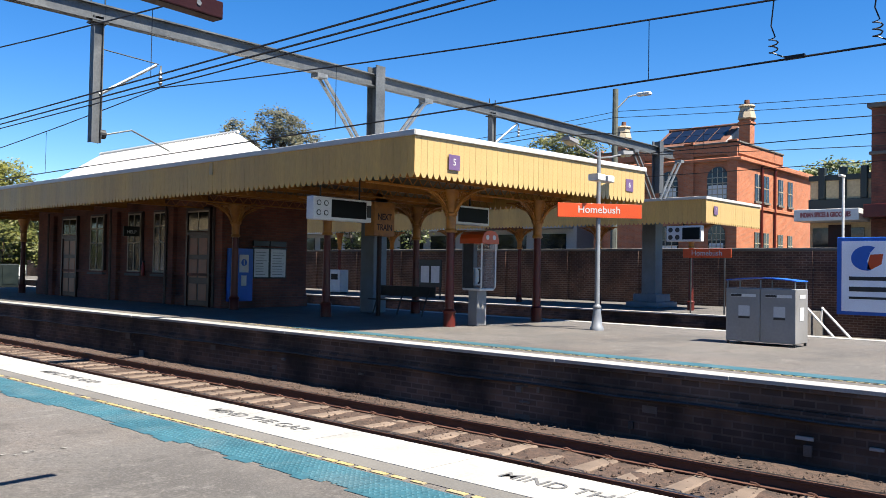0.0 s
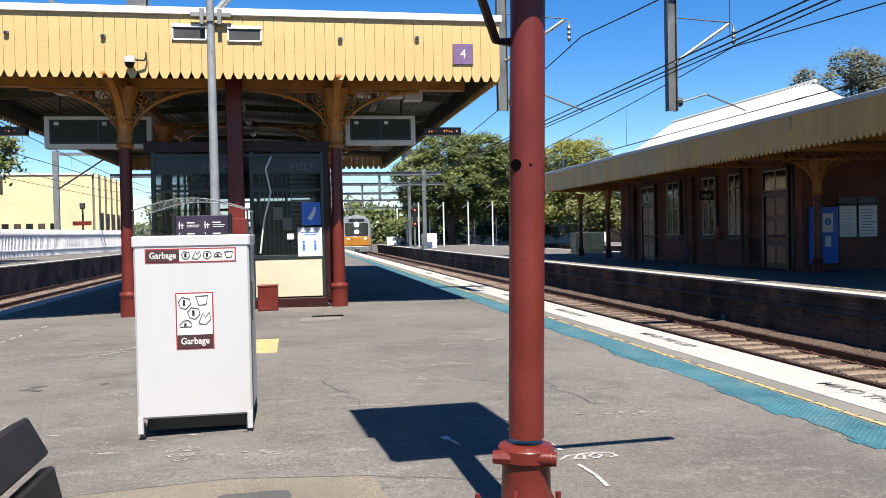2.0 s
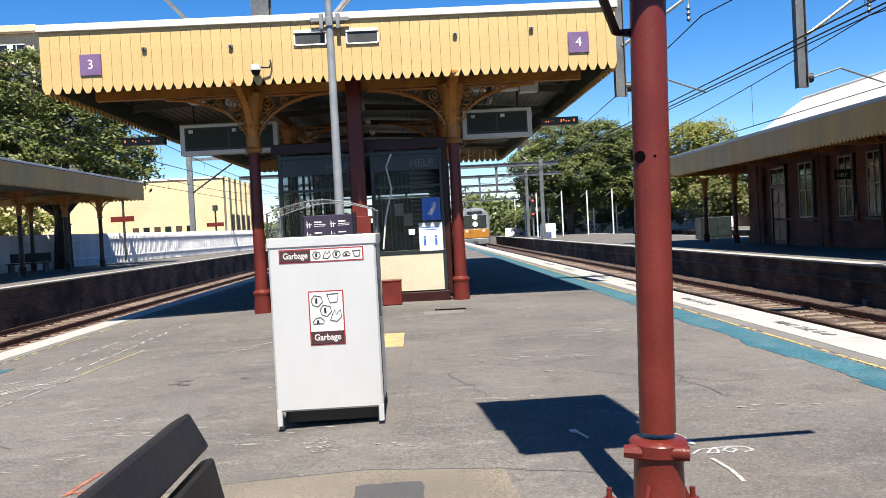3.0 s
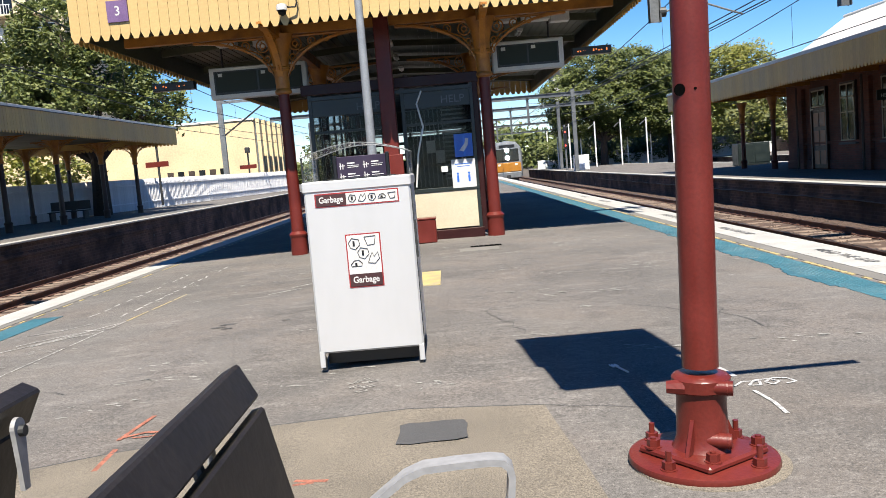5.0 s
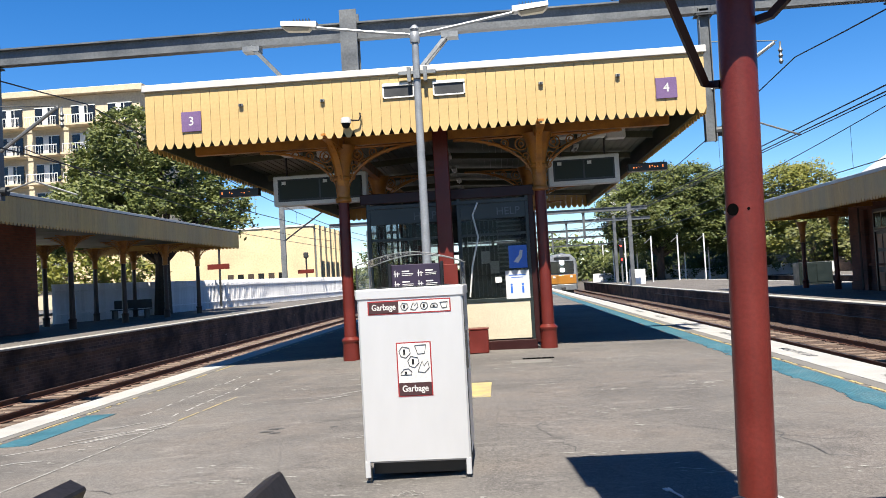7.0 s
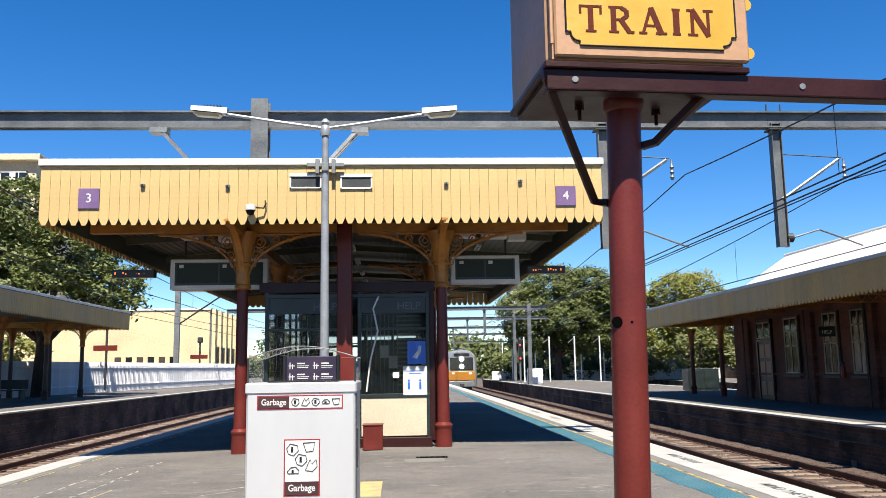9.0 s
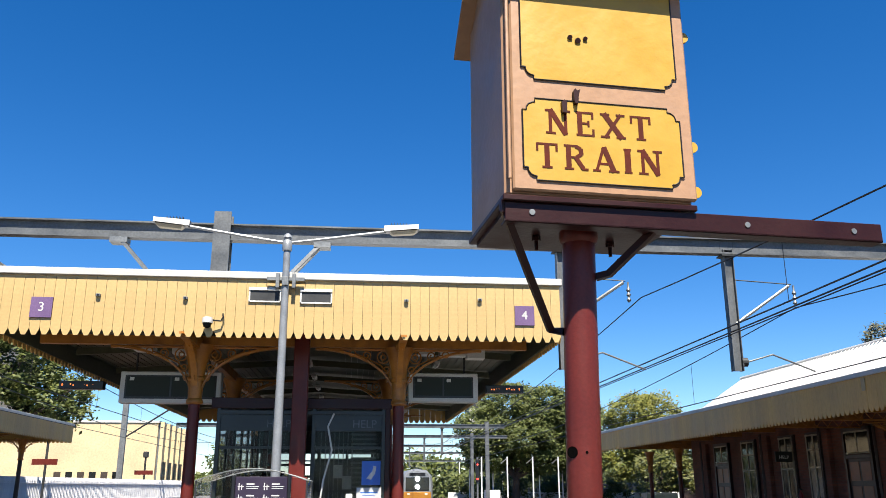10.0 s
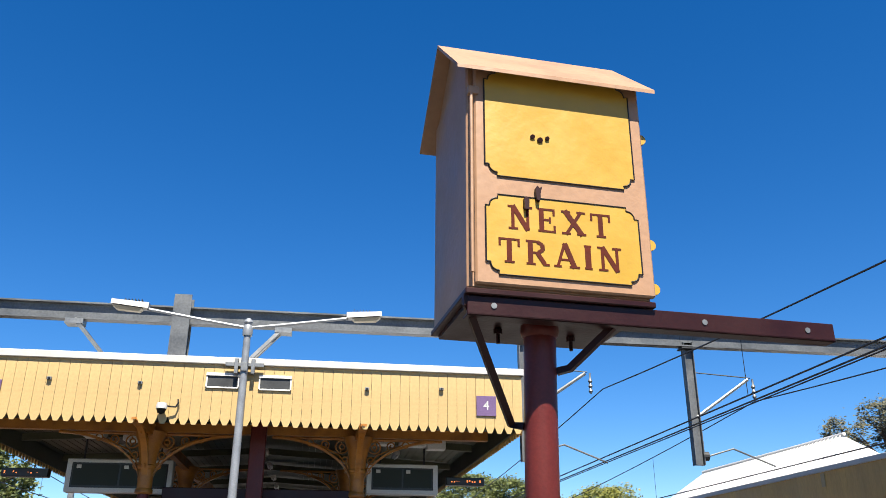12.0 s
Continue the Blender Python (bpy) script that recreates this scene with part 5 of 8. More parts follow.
# ---------------------------------------------------------------- back-to-back bench
ARM_GREY = material("light grey cast metal", (0.2367, 0.2396, 0.2485), 0.5, 0.25, vary=0.08, scale=4, grain=40, bump=0.06)
bench = thing("platform_bench", "dark slatted back-to-back bench with grey frames", "bench", (-.85, .4, 0))
Y_A, Y_B = -1.6, 1.575
XM = -.935
for s in (1, -1):
    at = lambda x: XM + s * (x - XM)
    sec = lambda pts: [(at(x), z) for x, z in pts]
    mb2 = facing(0, Y_B, 0)
    upper = [(-.615, .742), (-.612, .750), (-.652, .828), (-.660, .833), (-.698, .814), (-.702, .806), (-.664, .728), (-.656, .724)]
    lower = [(-.548, .445), (-.543, .452), (-.600, .712), (-.607, .717), (-.632, .711), (-.637, .704), (-.580, .444), (-.573, .439)]
    part("back_slat", Build().prism(sec(upper), mb2, Y_B - Y_A), BENCH, bench)
    part("back_slat", Build().prism(sec(lower), mb2, Y_B - Y_A), BENCH, bench)
    for k in range(4):
        x0, x1 = sorted((at(-.50 + k * .105), at(-.405 + k * .105)))
        part("seat_slat", Build().box(x0, x1, Y_A, Y_B, .405, .435, .006), BENCH, bench)
    for y in (Y_A + .15, 0.0, Y_B - .30):
        fr = Build().tube([(at(-.62), y, .38), (at(-.10), y, .385)], .020, 8).tube([(at(-.32), y, .385), (at(-.32), y, 0.02)], .028, 8)
        fr.tube([(at(-.60), y, .39), (at(-.665), y, .60), (at(-.71), y, .74)], .016, 8)
        f = part("frame", fr, STEEL, bench, "cast grey metal frame")
        part("foot_plate", Build().box(at(-.32) - .09, at(-.32) + .09, y - .05, y + .05, 0, .015, .004), STEEL, f)
        a0, a1 = sorted((at(-.70), at(-.712)))
        eye = [(.165 + .026 * math.cos(radians(g)), .752 + .026 * math.sin(radians(g))) for g in range(-20, 201, 20)]
        lug = part("slat_bracket", Build().prism([(y + u, v) for u, v in eye + [(.148, .66), (.152, .60), (.178, .60), (.182, .66)]], Matrix(((0, 0, 1, a0), (1, 0, 0, 0), (0, 1, 0, 0), (0, 0, 0, 1))), a1 - a0), ARM_GREY, f, "bright bracket behind the slat")
        part("bracket_bolt", Build().cyl((at(-.70), y + .165, .745), (at(-.725), y + .165, .745), .014, n=10), STEEL_DARK, lug)
        if y != 0.0:
            ctr = [(-.52, .43), (-.40, .50), (-.29, .585), (-.235, .625), (-.19, .642), (-.12, .646), (-.04, .648), (-.01, .643), (.008, .625), (.012, .600), (.005, .54), (-.03, .47), (-.07, .40)]
            off = []
            for q, (x, z) in enumerate(ctr):
                (xa, za), (xb, zb) = ctr[max(q - 1, 0)], ctr[min(q + 1, len(ctr) - 1)]
                ln2 = math.hypot(xb - xa, zb - za)
                off.append((x + (zb - za) / ln2 * .016, z - (xb - xa) / ln2 * .016))
            part("armrest", Build().prism(sec(ctr + off[::-1]), facing(0, y + .025, 0), .05), ARM_GREY, f, "looped flat grey armrest", smooth=True)

# ---------------------------------------------------------------- marks on the platform
PATCH_EDGE = [(-4.2, 2.9), (-3.0, 3.3), (-2.29, 3.53), (-1.96, 3.64), (-1.1, 3.84), (-.4, 3.875), (.33, 3.78), (.39, 3.04), (.42, 2.58), (.52, .6)]
b = Build()
xs = [-4.2 + .1 * i for i in range(39)] + [-.4, -.3, -.2, -.1, 0, .1, .2, .28, .33]
top_at = lambda x: next(ya + (yb - ya) * (x - xa) / (xb - xa) for (xa, ya), (xb, yb) in zip(PATCH_EDGE, PATCH_EDGE[1:]) if xa - 1e-6 <= x <= xb + 1e-6) + .018 * noise.noise(Vector((x * 6, 0, 0)))
for x0, x1 in zip(xs, xs[1:]):
    if x1 > x0 + 1e-6:
        za, zb = crossfall(x0) + .004, crossfall(x1) + .004
        b.add([(x0, -3, za), (x1, -3, zb), (x1, top_at(x1), zb), (x0, top_at(x0), za)], [(0, 1, 2, 3)])
side = [(.33, 3.78), (.35, 3.5), (.37, 3.25), (.39, 3.04), (.42, 2.58), (.46, 1.7), (.52, .6), (.56, -3)]
for (xa, ya), (xb, yb) in zip(side, side[1:]):
    b.add([(.33, ya, crossfall(.33) + .004), (xa, ya, crossfall(xa) + .004), (xb, yb, crossfall(xb) + .004), (.33, yb, crossfall(.33) + .004)], [(0, 1, 2, 3)])
solid("asphalt_patch", b, ASPHALT_PATCH, "large sandy repair patch in the asphalt", "asphalt patch", kind="structure")
b = Build()
rp = random.Random(5)
ring_pts = [(-.43, 3.30), (-.36, 3.282), (-.26, 3.295), (-.14, 3.30), (-.085, 3.325), (-.09, 3.42), (-.082, 3.53), (-.10, 3.60), (-.2, 3.612), (-.3, 3.60), (-.38, 3.605), (-.425, 3.58), (-.418, 3.45)]
b.add([(x, y, .0085) for x, y in ring_pts], [tuple(range(len(ring_pts)))])
solid("asphalt_patch", b, ASPHALT_DARK, "dark square repair patch in the asphalt", "asphalt patch", kind="structure")
solid("access_pad", Build().box(-.55, -.25, 8.5, 9.7, -.02, .006), YELLOW_PAINT, "worn yellow painted pad on asphalt", "floor marking", kind="structure")
solid("pit_cover", Build().box(.02, .62, 11.75, 12.2, -.04, .001, .003), COPING, "grey concrete pit cover in the asphalt", "pit cover", kind="structure")
# Narrow black strip with six thin bars, set into the asphalt.
drain = thing("drain_grate", "narrow black slot with thin bars in the asphalt", "drain", (.45, 12.42, -.01))
part("slot", Build().box(.2, .68, 12.36, 12.48, -.04, .002, .002), PIT_BLACK, drain)
for k in range(6):
    part("bar", Build().box(.24 + k * .08, .255 + k * .08, 12.36, 12.48, -.03, .005), STEEL_DARK, drain)
rm = random.Random(9)
SCUFF = material("pale scuffed paint", (0.205, 0.2, 0.188), 0.9, vary=0.25, scale=20, grain=90, grain_amount=0.3, bump=0.1)


def stroke(name, pts, w, mat, label):
    b = Build()
    for (xa, ya), (xb, yb) in zip(pts, pts[1:]):
        d = Vector((xb - xa, yb - ya, 0)).normalized()
        sd = Vector((-d.y, d.x, 0)) * w / 2
        pa, pb = Vector((xa, ya, crossfall(xa) + .0045)), Vector((xb, yb, crossfall(xb) + .0045))
        b.add([pa + sd, pa - sd, pb - sd, pb + sd], [(0, 1, 2, 3)])
    solid(name, b, mat, label, "paint mark", group="sprayed marks", kind="structure")


stroke("joint_line", PATCH_EDGE[:7], .014, ASPHALT_DARK, "dark joint along the asphalt patch")
stroke("joint_line", [(.33, 3.78), (.5, 3.71), (.6, 3.70), (.8, 3.62), (.96, 3.6), (1.2, 3.59)], .006, ASPHALT_DARK, "dark joint in the asphalt")
stroke("paint_mark", [(1.40, 4.30), (1.42, 4.18), (1.43, 4.05)], .03, CHALK_WHITE, "white sprayed line on asphalt")
stroke("paint_mark", [(1.36, 3.86), (1.43, 3.94), (1.52, 3.93), (1.50, 3.85), (1.44, 3.86), (1.50, 3.95), (1.58, 3.96), (1.62, 3.90), (1.57, 3.85), (1.54, 3.90), (1.60, 3.97), (1.68, 3.95), (1.70, 3.88), (1.64, 3.85)], .016, CHALK_WHITE, "white sprayed squiggle on asphalt")
stroke("paint_mark", [(1.43, 3.76), (1.45, 3.55), (1.44, 3.36)], .022, CHALK_WHITE, "white sprayed line on asphalt")
stroke("paint_mark", [(-1.98, 3.87), (-1.96, 4.05), (-1.93, 4.30)], .028, CHALK_PINK, "pink sprayed line on asphalt")
stroke("paint_mark", [(-1.99, 3.90), (-1.86, 3.97), (-1.80, 3.95), (-1.71, 3.99)], .03, CHALK_PINK, "pink sprayed line on asphalt")
stroke("paint_mark", [(-1.91, 3.89), (-1.82, 3.88), (-1.70, 3.95)], .018, CHALK_PINK, "pink sprayed line on asphalt")
stroke("paint_mark", [(-1.91, 3.39), (-1.93, 3.71)], .028, CHALK_PINK, "pink sprayed line on asphalt")
stroke("paint_mark", [(-.85, 2.97), (-.78, 2.95), (-.70, 2.93)], .03, CHALK_PINK, "pink sprayed line on asphalt")
stroke("paint_mark", [(-.85, 2.92), (-.76, 2.93)], .025, CHALK_PINK, "pink sprayed line on asphalt")
for i in range(78):
    x, y = rm.uniform(-4.6, 3.0), rm.uniform(4.2, 13.0)
    b = Build()
    for k in range(rm.randint(3, 9)):
        u, v, w, h = x + rm.gauss(0, .16), y + rm.gauss(0, .05), rm.uniform(.02, .14), rm.uniform(.006, .02)
        z = crossfall(u) + .004
        b.add([(u, v, z), (u + w * .5, v - h, z), (u + w, v + rm.uniform(-h, h), z), (u + w * .4, v + h, z)], [(0, 1, 2, 3)])
    solid("scuff", b, SCUFF, "pale scuffed patch on the asphalt", "scuff mark", group="scuff marks", kind="structure")
for x, y, turn, n in ((-3.2, 5.4, .3, 9), (.4, 5.6, 1.5, 8), (1.3, 6.6, -.4, 10), (-2.0, 7.6, .15, 9), (.9, 8.9, .2, 11), (2.2, 5.2, 1.9, 8), (-.2, 7.2, -.2, 9), (-3.0, 9.4, .1, 8), (1.9, 10.4, 2.7, 8)):
    line, ang = [(x, y)], turn
    for k in range(n):
        ang = turn + rm.gauss(0, .45)
        x, y = x + .16 * math.cos(ang), y + .16 * math.sin(ang)
        line.append((x, y))
    stroke("crack", line, .007, ASPHALT_DARK, "thin dark crack in the asphalt")
LINE_WORN = material("thin worn white line paint", (0.2952, 0.2911, 0.2788), 0.85, vary=0.3, scale=14, grain=70, grain_amount=0.3, bump=0.1, stain=(0.1066, 0.1025, 0.0943), stain_amount=0.8, stain_scale=9)
for i in range(13):
    for x in (-4.33, -3.86):
        y = 8.6 + i * .36 + (.12 if x > -4 else 0)
        if rm.random() < .85:
            stroke("dash", [(x + rm.uniform(-.02, .02), y), (x + rm.uniform(-.03, .03), y + rm.uniform(.16, .28))], .03, LINE_WORN, "worn white dashed line on asphalt")
for ya, yb in ((5.2, 6.1), (6.15, 7.0), (7.1, 7.8), (7.9, 8.3)):
    stroke("dash", [(-3.84 + .055 * (ya - 5), ya), (-3.84 + .055 * (yb - 5), yb)], .018, LINE_WORN, "thin worn white line on asphalt")
for ya, yb in ((8.35, 8.9), (9.0, 9.6), (9.65, 10.1)):
    stroke("dash", [(-3.84 + .055 * (ya - 5), ya), (-3.84 + .055 * (yb - 5), yb)], .022, YELLOW_PAINT, "thin worn yellow line on asphalt")
for pts in ([(-4.75, 6.9), (-4.38, 7.18), (-4.1, 7.5), (-3.69, 8.2)], [(-4.59, 8.0), (-4.3, 8.1), (-4.05, 8.4)], [(-4.39, 7.42), (-4.15, 7.66), (-3.97, 7.81)], [(-4.2, 7.3), (-3.95, 7.6), (-3.75, 7.7)], [(-3.95, 7.95), (-3.78, 7.85), (-3.6, 8.0)],
            [(-4.6, 6.3), (-4.4, 6.5), (-4.15, 6.52)], [(-2.1, 9.6), (-1.75, 9.9), (-1.5, 9.85)], [(-2.3, 9.2), (-1.95, 9.45)]):
    stroke("dash", pts, .028, LINE_WORN, "worn white sprayed line on asphalt")
for k, (u, v) in enumerate(((-.78, 4.58), (-.72, 4.63), (-.66, 4.57), (-.76, 4.47), (-.68, 4.45), (-.71, 4.36))):
    stroke("paint_mark", [(u + rm.uniform(-.03, .03), v + rm.uniform(-.03, .03)), (u + .03, v + .03), (u + .05, v - .01), (u - .01, v - .03), (u - .03, v + .01)], .008, SCUFF, "faint white sprayed mark on asphalt")
for x, y, w in ((-2.44, 7.22, .16), (-2.40, 7.34, .2), (-2.30, 7.12, .12), (-1.76, 7.24, .1)):
    b = Build()
    ring_pts = [(x + w * (.5 + .5 * math.cos(a) * rm.uniform(.7, 1.1)), y + .03 * math.sin(a) * rm.uniform(.6, 1.2)) for a in (k * math.pi / 7 for k in range(14))]
    b.add([(u, v, crossfall(u) + .0045) for u, v in ring_pts], [tuple(range(14))])
    solid("oil_stain", b, ASPHALT_DARK, "dark oily stain on asphalt", "stain", group="oil stains", kind="structure")
fork = thing("plastic_fork", "small white plastic fork lying on asphalt", "fork", (.85, 4.4, -.012))
part("handle", Build().tube([(.845, 4.45, -.006), (.885, 4.29, -.006)], .0065, 5), WHITE, fork)
part("head", Build().prism([(-.02, 0), (.02, 0), (.022, .05), (.017, .07), (.012, .045), (.004, .045), (0, .07), (-.004, .045), (-.012, .045), (-.017, .07), (-.022, .05)], pose(.846, 4.445, -.012, 0, 0, 14), .006), WHITE, fork)


TERRACOTTA = material("terracotta roof tiles", (0.1248, 0.04769, 0.02568), 0.8, vary=0.2, scale=2, grain=12, grain_amount=0.2, bump=0.5)
SOLAR = material("dark solar panel", (0.007339, 0.009168, 0.01468), 0.15, vary=0.2, bump=0)
RENDER_CREAM = material("cream rendered wall", (0.47, 0.375, 0.225), 0.8, vary=0.06, scale=0.5, grain=6, bump=0.1, stain=(0.2435, 0.1948, 0.1353), stain_amount=0.3, stain_scale=0.3)
APT = material("apartment render", (0.4, 0.335, 0.24), 0.8, vary=0.06, scale=0.3, grain=4, bump=0.05)
FENCE = material("white palings", (0.62, 0.62, 0.63), 0.6, vary=0.08, scale=1, bump=0.05, per_object=0.1)
BARK = material("grey brown bark", (0.04035, 0.02751, 0.02017), 0.9, vary=0.3, scale=6, grain=30, grain_amount=0.3, bump=0.8)
WIRE = material("black overhead wire", (0.007339, 0.007339, 0.008067), 0.5, 0.3, bump=0)
PILLAR_BLUE = material("blue-grey gantry paint", (0.13, 0.17, 0.205), 0.5, 0.1, vary=0.12, scale=2, bump=0.05)
TRAIN_YELLOW = material("orange yellow train paint", (0.2641, 0.11, 0.011), 0.35, vary=0.05, bump=0.02)
TRAIN_GREY = material("silver train side", (0.24, 0.25, 0.26), 0.35, 0.5, vary=0.06, bump=0.02)
HEADLAMP = glowing("headlamp", (1.0, 0.97, 0.9), 40.0)
POLE_WOOD = material("grey green timber", (0.08282, 0.08872, 0.071), 0.85, vary=0.2, scale=3, bump=0.3)
SHOP_WHITE = material("white shop front", (0.3018, 0.2973, 0.284), 0.6, vary=0.08, scale=0.6, bump=0.05)


def leafage(name, colour, colour2):
    m = bpy.data.materials.new(name)
    m.use_nodes = True
    nd, ln = m.node_tree.nodes, m.node_tree.links
    bsdf = nd["Principled BSDF"]
    bsdf.inputs["Roughness"].default_value = 0.55
    rnd = nd.new("ShaderNodeNewGeometry")
    mx = nd.new("ShaderNodeMix")
    mx.data_type = "RGBA"
    ln.new(rnd.outputs["Random Per Island"], mx.inputs[0])
    mx.inputs[6].default_value, mx.inputs[7].default_value = (*colour, 1), (*colour2, 1)
    ln.new(mx.outputs[2], bsdf.inputs["Base Color"])
    tr = nd.new("ShaderNodeBsdfTranslucent")
    ln.new(mx.outputs[2], tr.inputs[0])
    ms = nd.new("ShaderNodeMixShader")
    ms.inputs[0].default_value = 0.28
    ln.new(bsdf.outputs[0], ms.inputs[1]), ln.new(tr.outputs[0], ms.inputs[2])
    ln.new(ms.outputs[0], nd["Material Output"].inputs[0])
    return m


LEAF_DARK = leafage("dark green leaves", (0.03, 0.048, 0.0095), (0.105, 0.12, 0.024))
LEAF_LIGHT = leafage("yellow green leaves", (0.04261, 0.05538, 0.00852), (0.1023, 0.1023, 0.01491))
LEAF_BRIGHT = leafage("bright yellow green leaves", (0.07216, 0.0902, 0.01082), (0.166, 0.1588, 0.02165))
LEAF_GUM = leafage("grey green gum leaves", (0.04438, 0.0503, 0.02663), (0.09471, 0.08872, 0.0503))


def tree(x, y, base, lobes, n, leaf, mat, label, trunk=0.35, fork=3.0, seed=1):
    """lobes: (dx, dy, z, rx, rz) clumps that make up the crown."""
    r = random.Random(seed)
    root = thing("tree", label, "tree", (x, y, base))
    b = Build()
    b.cyl((x, y, base - .6), (x + .1, y, base + fork), trunk, trunk * .7, 10)
    for dx, dy, z, rx, rz in lobes:
        midp = (x + dx * .45 + r.uniform(-.3, .3), y + dy * .45, base + fork + (z - base - fork) * .5 + r.uniform(-.3, .3))
        b.cyl((x + .05, y, base + fork - .4), midp, trunk * .5, trunk * .3, 7)
        b.cyl(midp, (x + dx, y + dy, z), trunk * .3, trunk * .1, 6)
        for k in range(3):
            a = r.uniform(0, 6.28)
            b.cyl(midp, (x + dx + rx * .6 * math.cos(a), y + dy + rx * .6 * math.sin(a), z + r.uniform(-.3, .6) * rz), trunk * .18, trunk * .05, 5)
    part("trunk", b, BARK, root, "grey brown trunk and limbs")
    c = Build()
    vol = sum(l[3] ** 2 * l[4] for l in lobes)
    for dx, dy, z, rx, rz in lobes:
        twigs = max(6, int(n * rx * rx * rz / vol / 26))
        for _ in range(twigs):
            while True:
                u = Vector((r.uniform(-1, 1), r.uniform(-1, 1), r.uniform(-1, 1)))
                if 0.25 < u.length < 1:
                    break
            u = u.normalized() * (u.length ** 0.45)
            p = Vector((x + dx + u.x * rx, y + dy + u.y * rx, z + u.z * rz))
            s = r.uniform(.5, 1.0) * leaf * 2.1
            for _ in range(26):
                q = p + Vector((r.gauss(0, s), r.gauss(0, s), r.gauss(0, s * .7)))
                a1 = Vector((r.gauss(0, 1), r.gauss(0, 1), r.gauss(0, .6))).normalized()
                a2 = a1.orthogonal().normalized()
                w, h = leaf * r.uniform(.35, .6), leaf * r.uniform(.7, 1.2)
                c.add([q - a1 * h, q + a2 * w, q + a1 * h, q - a2 * w], [(0, 1, 2, 3)])
    me = bpy.data.meshes.new("crown")
    me.from_pydata(c.v, [], c.f)
    me.materials.append(mat)
    part("crown", me, mat, root, "crown of many small leaves")


# ---------------------------------------------------------------- canopy and building on the far platform
LEVEL = -0.14
C5T, C5B = 4.15, 3.20
A5, B5 = (11.90, 10.70), (19.90, 9.95)
can5 = thing("station_canopy", "cream timber canopy over the far platform", "canopy", (15.9, 10.5, 0))
fascia_run(can5, A5, B5, C5B, C5T, CREAM, True, 0.17)
fascia_run(can5, (11.9, 44.0), A5, C5B, C5T, CREAM_SHADE_LIFT, False, 0.2)
fascia_run(can5, B5, (19.9, 44.0), C5B, C5T, CREAM_SHADE_LIFT, False, 0.2)
b = Build().add([(11.9, 10.72, C5T - .02), (19.9, 9.97, C5T - .02), (19.9, 44, C5T - .02), (11.9, 44, C5T - .02)], [(0, 1, 2, 3)])
part("roof", b, ROOF_IRON, can5, "pale flat roof sheeting")
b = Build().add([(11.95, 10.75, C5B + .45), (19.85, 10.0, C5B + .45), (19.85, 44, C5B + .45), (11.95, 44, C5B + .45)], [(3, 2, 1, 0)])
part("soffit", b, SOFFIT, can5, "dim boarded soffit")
b = Build()
for i in range(12):
    y = 12.3 + i * 2.7
    b.box(12.0, 19.8, y, y + .1, C5B + .22, C5B + .44)
    if i < 5:
        for k in range(22):
            x = 12.2 + k * .34
            b.tube([(x, y + .05, C5B + .04), (x + .17, y + .05, C5B + .24), (x + .34, y + .05, C5B + .04)], .014, 4)
        b.box(12.1, 19.7, y + .02, y + .08, C5B + .0, C5B + .04)
part("lattice_beam", b, OCHRE, can5, "dim ochre lattice beams", kind="stuff")
for x in (14.9, 18.45):
    for i, y in enumerate((12.36, 16.9, 21.3)):
        if i < 2 or x < 15:
            column(can5, x, y, 0, C5B + .06)
            for sx, sy in ((1, 0), (-1, 0), (0, -1), (0, 1)):
                spandrel(can5, x, y, C5B + .06, sx, sy, .95, .85)
    for y in (37.6, 41.5):
        column(can5, x, y, 0, C5B + .06)
part("patch_board", Build().box(11.87, 11.885, 17.9, 18.05, C5B + .5, C5T - .15), CREAM, can5, "pale loose fascia board")
chim = thing("chimney", "short red brick chimney stack above the canopy", "chimney", (17.2, 17.5, C5T))
part("stack", Build().box(16.6, 17.7, 17.2, 17.9, C5T - .02, C5T + .38, .01), STATION_BRICK, chim)
part("cap", Build().box(16.55, 17.75, 17.15, 17.95, C5T + .38, C5T + .46, .01), COPING, chim)
number_sign("5", 12.95, 10.70 - 0.098 - 0.045, 3.58, -5.4, .32)
number_sign("6", 19.2, 9.97 + .055 - .03, 3.62, -5.4, .32)

bld = thing("station_building", "red brick station building with sash windows", "building", (16.6, 29, 0))
part("wall", Build().box(15.02, 18.3, 22.02, 36.3, 0, 4.1, .01), STATION_BRICK, bld)
part("plinth", Build().box(14.98, 18.34, 21.98, 36.34, 0, .35, .02), STATION_BRICK, bld)
b = Build().add([(14.7, 22.4, 4.2), (18.9, 22.4, 4.2), (18.9, 37.2, 4.2), (14.7, 37.2, 4.2), (16.8, 24.2, 6.05), (16.8, 34.4, 6.1)],
                [(0, 1, 4), (1, 2, 5, 4), (2, 3, 5), (3, 0, 4, 5)])
rf = part("roof", b, ROOF_IRON, bld, "white corrugated hipped roof")
b = Build()
for i in range(44):
    y = 24.2 + i * .232
    b.add([(14.7, y, 4.21), (14.7, y + .03, 4.21), (16.8, y + .03, 6.09), (16.8, y, 6.09), (14.7, y + .015, 4.24), (16.8, y + .015, 6.12)], [(0, 4, 5, 3), (4, 1, 2, 5)])
part("roof_rib", b, ROOF_IRON, rf, "roof ribs", kind="stuff")
part("ridge_cap", Build().cyl((16.8, 24.1, 6.08), (16.8, 34.5, 6.13), .06, n=8), ROOF_IRON, rf)
